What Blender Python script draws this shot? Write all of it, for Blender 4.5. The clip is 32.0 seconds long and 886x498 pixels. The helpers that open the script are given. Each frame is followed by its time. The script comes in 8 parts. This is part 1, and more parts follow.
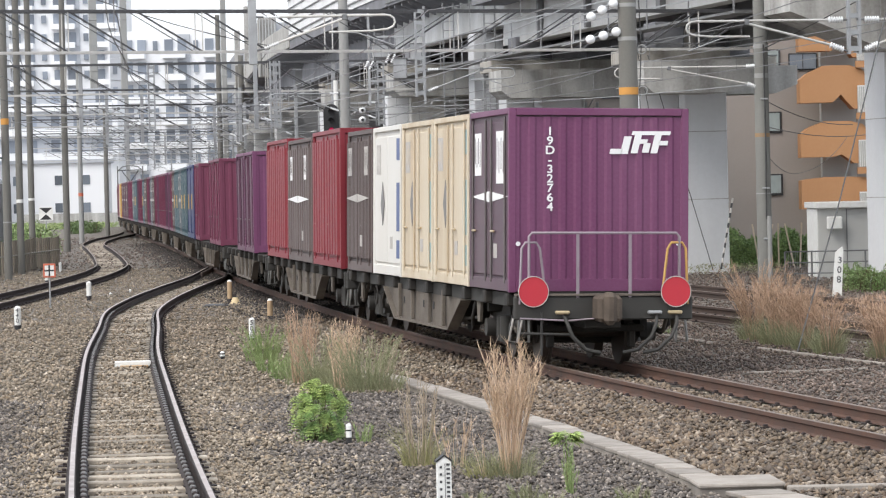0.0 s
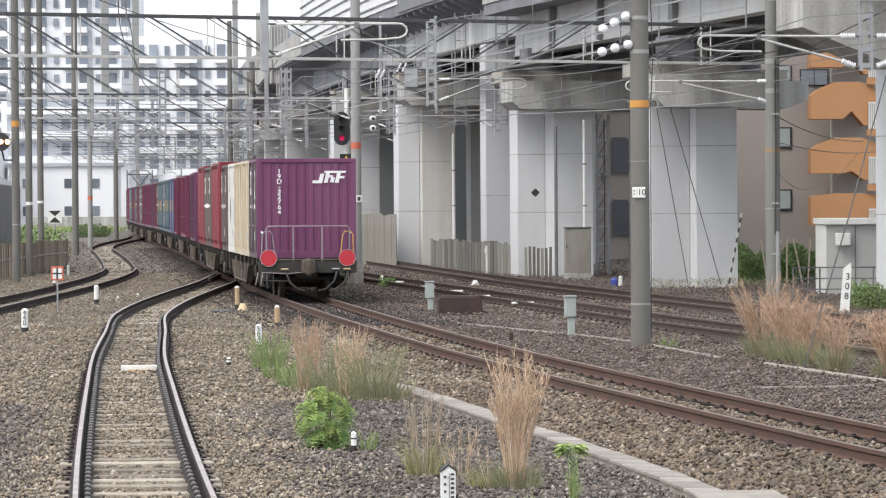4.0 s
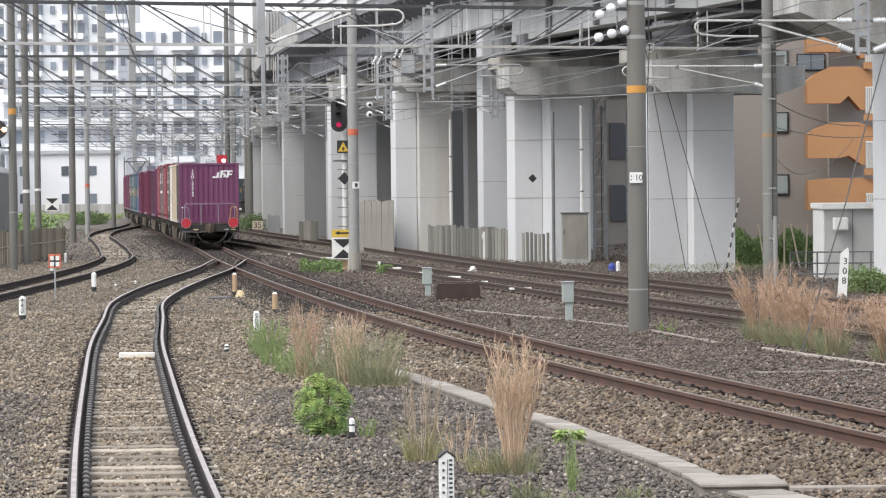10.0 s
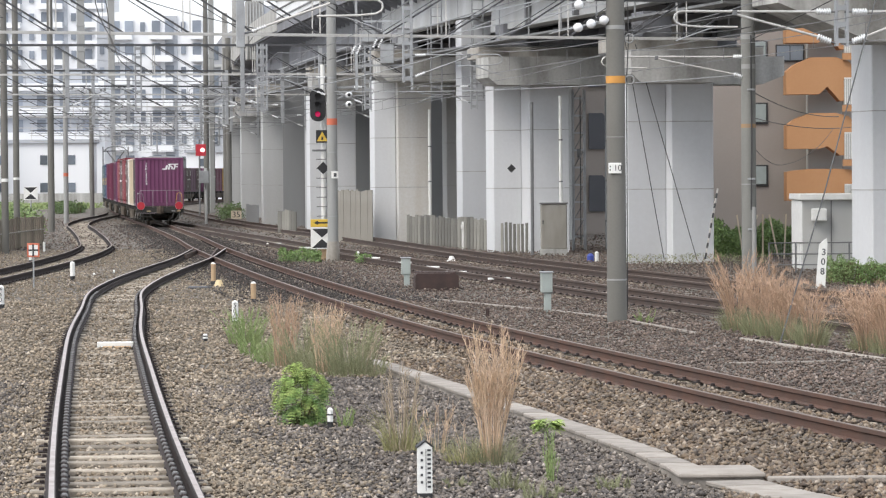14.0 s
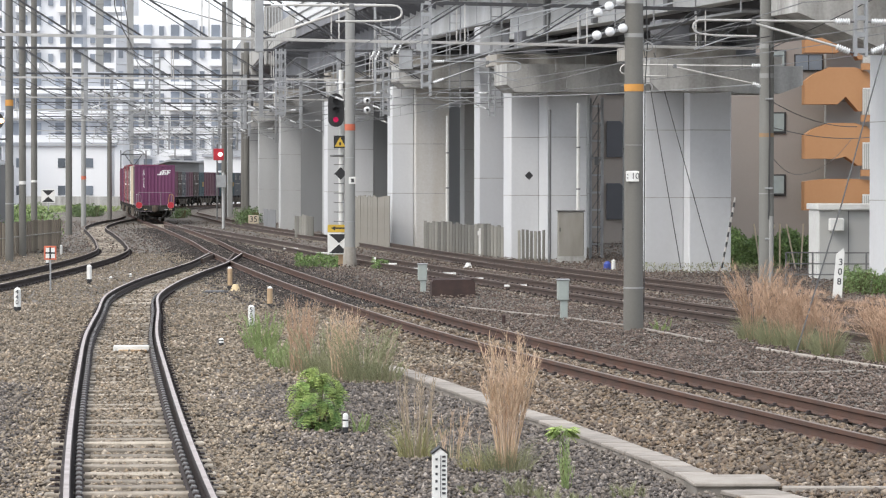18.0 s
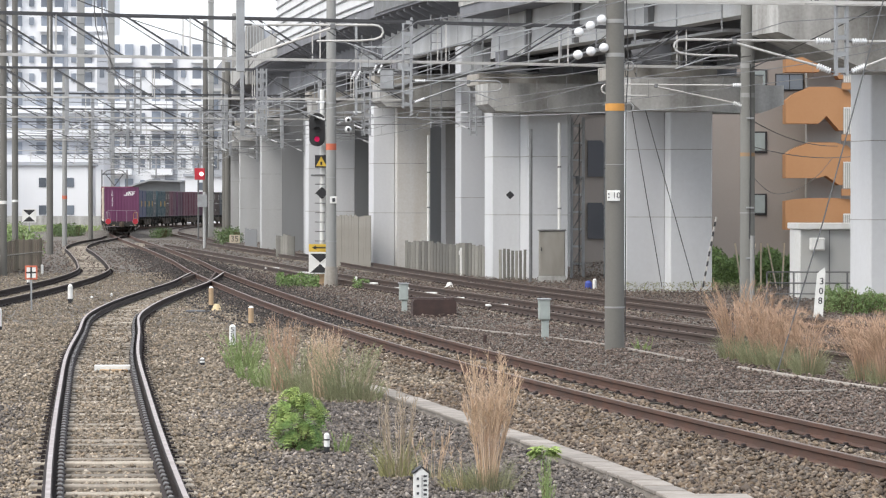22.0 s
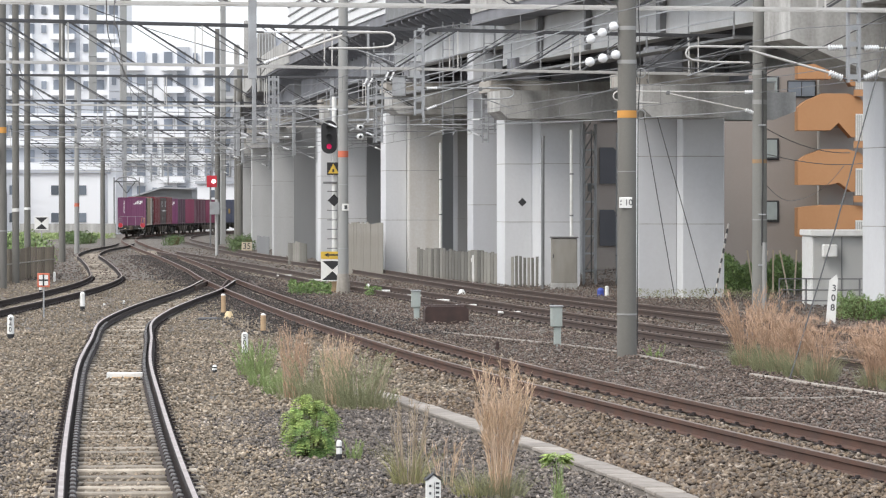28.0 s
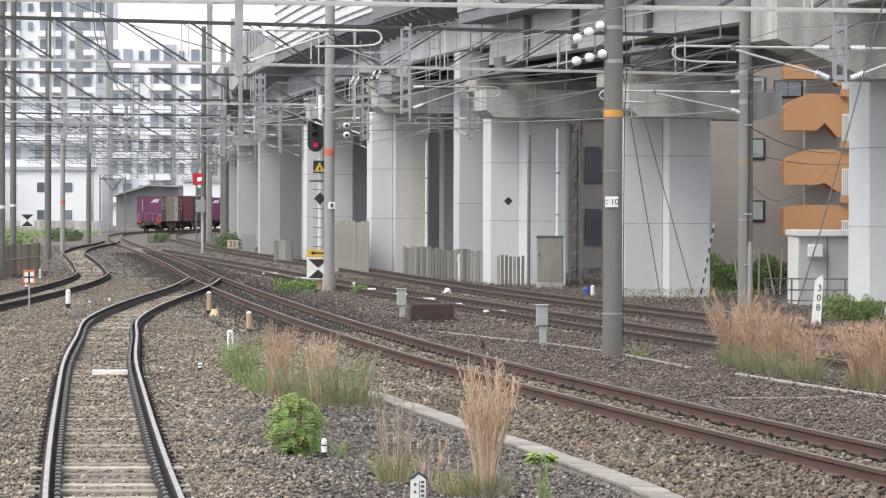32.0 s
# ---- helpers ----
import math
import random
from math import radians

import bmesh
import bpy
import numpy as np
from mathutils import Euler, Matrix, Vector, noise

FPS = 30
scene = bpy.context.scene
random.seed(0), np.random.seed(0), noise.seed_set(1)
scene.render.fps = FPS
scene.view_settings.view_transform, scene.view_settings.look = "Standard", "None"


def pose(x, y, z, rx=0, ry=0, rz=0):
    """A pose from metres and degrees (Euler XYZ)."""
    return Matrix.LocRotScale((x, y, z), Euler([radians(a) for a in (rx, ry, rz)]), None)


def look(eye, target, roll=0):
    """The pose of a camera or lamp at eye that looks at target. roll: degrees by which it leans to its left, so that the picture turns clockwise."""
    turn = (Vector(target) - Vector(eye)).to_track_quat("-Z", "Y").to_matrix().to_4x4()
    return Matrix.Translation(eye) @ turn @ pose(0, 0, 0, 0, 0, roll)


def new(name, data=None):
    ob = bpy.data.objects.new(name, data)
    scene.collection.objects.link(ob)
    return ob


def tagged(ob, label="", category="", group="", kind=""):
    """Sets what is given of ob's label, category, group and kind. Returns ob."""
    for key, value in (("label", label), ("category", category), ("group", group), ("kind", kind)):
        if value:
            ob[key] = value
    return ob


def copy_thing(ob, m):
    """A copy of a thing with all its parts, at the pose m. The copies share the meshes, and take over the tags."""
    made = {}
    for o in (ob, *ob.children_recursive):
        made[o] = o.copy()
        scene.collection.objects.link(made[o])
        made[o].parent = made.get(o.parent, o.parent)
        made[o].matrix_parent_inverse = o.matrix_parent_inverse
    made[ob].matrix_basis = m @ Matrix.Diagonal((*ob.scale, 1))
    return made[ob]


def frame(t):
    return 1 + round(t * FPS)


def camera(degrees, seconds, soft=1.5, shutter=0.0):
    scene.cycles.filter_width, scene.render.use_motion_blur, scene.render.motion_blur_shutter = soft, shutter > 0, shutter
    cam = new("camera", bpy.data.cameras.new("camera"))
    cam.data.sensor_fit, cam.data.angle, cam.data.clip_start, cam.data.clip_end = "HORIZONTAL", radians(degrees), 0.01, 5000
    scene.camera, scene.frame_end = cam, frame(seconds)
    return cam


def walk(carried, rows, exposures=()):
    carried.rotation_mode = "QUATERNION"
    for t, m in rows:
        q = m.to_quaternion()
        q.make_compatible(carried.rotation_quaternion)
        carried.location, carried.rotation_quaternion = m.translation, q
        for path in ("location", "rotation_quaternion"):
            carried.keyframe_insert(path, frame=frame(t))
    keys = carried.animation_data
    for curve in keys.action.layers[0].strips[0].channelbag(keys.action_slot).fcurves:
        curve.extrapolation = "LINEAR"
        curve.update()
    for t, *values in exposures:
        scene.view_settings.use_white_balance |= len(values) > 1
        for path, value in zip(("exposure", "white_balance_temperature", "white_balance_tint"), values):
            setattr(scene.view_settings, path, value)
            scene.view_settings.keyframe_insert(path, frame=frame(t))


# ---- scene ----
# ---- camera: held by hand on a platform, panning a little, a long lens ----
cam = camera(14.89, 32.0, soft=1.2)
EYE = Vector((0.0, 0.0, 2.43))
# seconds, yaw to the left, pitch, lean
TURNS = [
    (0.0, 0.0904, -0.9858, -1.345),
    (0.5, 0.1779, -0.8461, -1.305),
    (1.0, 0.1883, -0.8130, -1.143),
    (1.5, 0.1660, -0.7810, -0.598),
    (2.0, 0.2657, -0.7332, -0.353),
    (2.5, 0.2576, -0.8586, -0.274),
    (4.5, 0.2210, -0.7704, -0.372),
    (5.0, 0.2913, -0.7043, -0.206),
    (5.5, 0.4087, -0.6682, -0.003),
    (6.0, 0.4622, -0.6448, -0.216),
    (6.5, 0.5106, -0.6576, -0.218),
    (7.0, 0.5181, -0.7580, -0.403),
    (7.5, 0.5107, -0.8684, -0.405),
    (8.0, 0.5013, -0.8515, -0.450),
    (8.5, 0.4637, -0.8708, -0.377),
    (9.0, 0.3950, -0.9638, -0.380),
    (9.5, 0.2427, -1.0333, -0.498),
    (10.0, 0.1855, -1.0555, -0.575),
    (10.5, 0.1887, -1.0616, -0.550),
    (11.0, 0.2753, -1.0348, -0.509),
    (11.5, 0.3225, -0.9698, -0.317),
    (12.0, 0.1897, -0.9966, -0.402),
    (12.5, 0.0050, -1.0332, -0.395),
    (13.0, -0.1218, -1.1113, -0.451),
    (13.5, -0.1538, -1.1655, -0.395),
    (14.0, -0.1717, -1.2289, -0.445),
    (14.5, -0.0936, -1.2325, -0.413),
    (16.5, -0.1170, -1.3318, -0.070),
    (17.0, 0.0143, -1.2814, -0.017),
    (17.5, 0.1336, -1.1298, 0.074),
    (18.0, 0.1119, -1.1188, 0.080),
    (18.5, -0.0007, -1.0833, 0.074),
    (19.0, -0.0465, -0.9530, 0.085),
    (19.5, -0.0582, -0.9024, 0.000),
    (20.0, -0.0872, -0.8761, -0.040),
    (20.5, -0.1135, -0.8501, -0.161),
    (21.0, 0.0134, -0.8073, -0.183),
    (21.5, -0.0436, -0.8002, 0.001),
    (22.0, -0.2052, -0.7896, 0.060),
    (22.5, -0.1005, -0.7689, -0.048),
    (23.0, -0.0012, -0.7594, -0.113),
    (23.5, -0.0519, -0.7566, -0.217),
    (24.0, 0.0630, -0.7276, -0.374),
    (24.5, 0.0316, -0.7155, -0.114),
    (26.5, -0.1126, -0.6887, -0.070),
    (27.0, -0.0728, -0.6833, 0.002),
    (27.5, 0.0617, -0.6683, 0.011),
    (28.0, 0.0000, -0.6684, -0.000),
    (28.5, -0.0872, -0.7342, -0.140),
    (29.0, -0.1179, -0.8126, -0.326),
    (29.5, -0.1281, -0.8469, -0.409),
    (30.0, -0.1795, -0.8499, -0.415),
    (30.5, -0.1390, -0.7926, -0.373),
    (31.0, -0.1608, -0.7533, -0.204),
    (31.5, -0.1031, -0.7214, -0.085),
    (32.0, -0.2383, -0.6914, 0.219),
]


def aim(yaw, pitch):
    yaw, pitch = radians(yaw), radians(pitch)
    return EYE + Vector((-math.sin(yaw) * math.cos(pitch), math.cos(yaw) * math.cos(pitch), math.sin(pitch)))


walk(cam, [(t, look(EYE, aim(yaw, pitch), lean)) for t, yaw, pitch, lean in TURNS])

# ---- light: a bright overcast sky ----
world = bpy.data.worlds.new("sky")
scene.world = world
world.use_nodes = True
wn = world.node_tree
sky = wn.nodes.new("ShaderNodeTexSky")
sky.sky_type, sky.sun_disc = "NISHITA", False
sky.sun_elevation, sky.sun_rotation = radians(51), radians(227)
sky.dust_density, sky.air_density = 4.0, 1.0
veil = wn.nodes.new("ShaderNodeMix")
veil.data_type = "RGBA"
veil.inputs["Factor"].default_value = 0.75
veil.inputs["B"].default_value = (8.6, 9.0, 9.6, 1)
wn.links.new(sky.outputs["Color"], veil.inputs["A"])
wn.links.new(veil.outputs["Result"], wn.nodes["Background"].inputs["Color"])
wn.nodes["Background"].inputs["Strength"].default_value = 0.12
sun_lamp = bpy.data.lights.new("sun", "SUN")
sun_lamp.energy, sun_lamp.angle, sun_lamp.color = 1.5, radians(35), (1.0, 0.96, 0.9)
sun = new("sun", sun_lamp)
sun.matrix_world = look((0, 0, 60), (36, 34, 0))
scene.view_settings.exposure = 0.64

# ---- materials ----
def mat(name, base, rough=0.7, metal=0.0, vary=0.25, scale=3.0, fine=60.0, bump=0.15, second=None, streak=0.0, pieces=0.0):
    """A worn surface: a base colour that drifts at two scales towards a second one, with fine relief. streak: dirt that runs down."""
    m = bpy.data.materials.new(name)
    m.use_nodes = True
    nt = m.node_tree
    b = nt.nodes["Principled BSDF"]
    second = second or tuple(c * 0.55 for c in base)
    geo = nt.nodes.new("ShaderNodeTexCoord")
    n1, n2 = nt.nodes.new("ShaderNodeTexNoise"), nt.nodes.new("ShaderNodeTexNoise")
    n1.inputs["Scale"].default_value, n1.inputs["Detail"].default_value = scale, 5
    n2.inputs["Scale"].default_value, n2.inputs["Detail"].default_value = fine, 3
    nt.links.new(geo.outputs["Object"], n2.inputs["Vector"])
    if streak:
        mp = nt.nodes.new("ShaderNodeMapping")
        mp.inputs["Scale"].default_value = (1, 1, 1 - streak)
        nt.links.new(geo.outputs["Object"], mp.inputs["Vector"])
        nt.links.new(mp.outputs["Vector"], n1.inputs["Vector"])
    else:
        nt.links.new(geo.outputs["Object"], n1.inputs["Vector"])
    add = nt.nodes.new("ShaderNodeMath")
    add.operation = "MULTIPLY_ADD"
    nt.links.new(n2.outputs["Fac"], add.inputs[0])
    add.inputs[1].default_value = 0.35
    nt.links.new(n1.outputs["Fac"], add.inputs[2])
    ramp = nt.nodes.new("ShaderNodeMapRange")
    ramp.inputs["From Min"].default_value, ramp.inputs["From Max"].default_value = 0.45, 0.95
    ramp.inputs["To Min"].default_value, ramp.inputs["To Max"].default_value = 0.0, min(1.0, vary * 2.0)
    nt.links.new(add.outputs[0], ramp.inputs["Value"])
    mix = nt.nodes.new("ShaderNodeMix")
    mix.data_type = "RGBA"
    mix.inputs["A"].default_value, mix.inputs["B"].default_value = (*base, 1), (*second, 1)
    nt.links.new(ramp.outputs["Result"], mix.inputs["Factor"])
    out = mix.outputs["Result"]
    if pieces:
        info = nt.nodes.new("ShaderNodeObjectInfo") if pieces > 0 else nt.nodes.new("ShaderNodeNewGeometry")
        rnd = info.outputs["Random"] if pieces > 0 else info.outputs["Random Per Island"]
        span = abs(pieces)
        val = nt.nodes.new("ShaderNodeMapRange")
        val.inputs["To Min"].default_value, val.inputs["To Max"].default_value = 1 - span, 1 + span
        nt.links.new(rnd, val.inputs["Value"])
        hsv = nt.nodes.new("ShaderNodeHueSaturation")
        nt.links.new(val.outputs["Result"], hsv.inputs["Value"])
        nt.links.new(out, hsv.inputs["Color"])
        out = hsv.outputs["Color"]
    nt.links.new(out, b.inputs["Base Color"])
    b.inputs["Roughness"].default_value, b.inputs["Metallic"].default_value = rough, metal
    if bump:
        bp = nt.nodes.new("ShaderNodeBump")
        bp.inputs["Strength"].default_value, bp.inputs["Distance"].default_value = bump, 0.01
        nt.links.new(n2.outputs["Fac"], bp.inputs["Height"])
        nt.links.new(bp.outputs["Normal"], b.inputs["Normal"])
    return m


def glow(name, colour, strength):
    m = bpy.data.materials.new(name)
    m.use_nodes = True
    b = m.node_tree.nodes["Principled BSDF"]
    b.inputs["Base Color"].default_value = (*colour, 1)
    b.inputs["Emission Color"].default_value = (*colour, 1)
    b.inputs["Emission Strength"].default_value = strength
    return m


def gravel(name, colours, size, rough=0.95):
    """Crushed stone: cells of a stone's size, each with its own tint, over a slow drift of dust and oil."""
    m = bpy.data.materials.new(name)
    m.use_nodes = True
    nt = m.node_tree
    b = nt.nodes["Principled BSDF"]
    geo = nt.nodes.new("ShaderNodeTexCoord")
    vor = nt.nodes.new("ShaderNodeTexVoronoi")
    vor.inputs["Scale"].default_value = 1 / size
    nt.links.new(geo.outputs["Object"], vor.inputs["Vector"])
    ramp = nt.nodes.new("ShaderNodeValToRGB")
    ramp.color_ramp.elements[0].color, ramp.color_ramp.elements[1].color = (*colours[0], 1), (*colours[-1], 1)
    for i, c in enumerate(colours[1:-1]):
        ramp.color_ramp.elements.new((i + 1) / (len(colours) - 1)).color = (*c, 1)
    nt.links.new(vor.outputs["Color"], ramp.inputs["Fac"])
    drift = nt.nodes.new("ShaderNodeTexNoise")
    drift.inputs["Scale"].default_value, drift.inputs["Detail"].default_value = 0.35, 6
    nt.links.new(geo.outputs["Object"], drift.inputs["Vector"])
    rng = nt.nodes.new("ShaderNodeMapRange")
    rng.inputs["From Min"].default_value, rng.inputs["From Max"].default_value = 0.3, 0.7
    rng.inputs["To Min"].default_value, rng.inputs["To Max"].default_value = 0.7, 1.25
    nt.links.new(drift.outputs["Fac"], rng.inputs["Value"])
    hsv = nt.nodes.new("ShaderNodeHueSaturation")
    nt.links.new(ramp.outputs["Color"], hsv.inputs["Color"])
    nt.links.new(rng.outputs["Result"], hsv.inputs["Value"])
    nt.links.new(hsv.outputs["Color"], b.inputs["Base Color"])
    bp = nt.nodes.new("ShaderNodeBump")
    bp.inputs["Strength"].default_value, bp.inputs["Distance"].default_value = 1.0, size * 0.6
    bp.invert = True
    nt.links.new(vor.outputs["Distance"], bp.inputs["Height"])
    nt.links.new(bp.outputs["Normal"], b.inputs["Normal"])
    b.inputs["Roughness"].default_value = rough
    return m


def crushed(name, colours, rough=0.95):
    """Loose stones: every chip takes one of a few stone colours, with a little grain."""
    m = bpy.data.materials.new(name)
    m.use_nodes = True
    nt = m.node_tree
    b = nt.nodes["Principled BSDF"]
    geo = nt.nodes.new("ShaderNodeNewGeometry")
    ramp = nt.nodes.new("ShaderNodeValToRGB")
    ramp.color_ramp.interpolation = "LINEAR"
    ramp.color_ramp.elements[0].color, ramp.color_ramp.elements[1].color = (*colours[0], 1), (*colours[-1], 1)
    for i, c in enumerate(colours[1:-1]):
        ramp.color_ramp.elements.new((i + 1) / (len(colours) - 1)).color = (*c, 1)
    nt.links.new(geo.outputs["Random Per Island"], ramp.inputs["Fac"])
    co = nt.nodes.new("ShaderNodeTexCoord")
    n = nt.nodes.new("ShaderNodeTexNoise")
    n.inputs["Scale"].default_value, n.inputs["Detail"].default_value = 40, 4
    nt.links.new(co.outputs["Object"], n.inputs["Vector"])
    drift = nt.nodes.new("ShaderNodeTexNoise")
    drift.inputs["Scale"].default_value, drift.inputs["Detail"].default_value = 0.45, 4
    nt.links.new(co.outputs["Object"], drift.inputs["Vector"])
    add = nt.nodes.new("ShaderNodeMath")
    add.operation = "ADD"
    nt.links.new(n.outputs["Fac"], add.inputs[0])
    nt.links.new(drift.outputs["Fac"], add.inputs[1])
    rng = nt.nodes.new("ShaderNodeMapRange")
    rng.inputs["From Min"].default_value, rng.inputs["From Max"].default_value = 0.65, 1.35
    rng.inputs["To Min"].default_value, rng.inputs["To Max"].default_value = 0.62, 1.38
    nt.links.new(add.outputs[0], rng.inputs["Value"])
    hsv = nt.nodes.new("ShaderNodeHueSaturation")
    nt.links.new(ramp.outputs["Color"], hsv.inputs["Color"])
    nt.links.new(rng.outputs["Result"], hsv.inputs["Value"])
    nt.links.new(hsv.outputs["Color"], b.inputs["Base Color"])
    b.inputs["Roughness"].default_value = rough
    return m


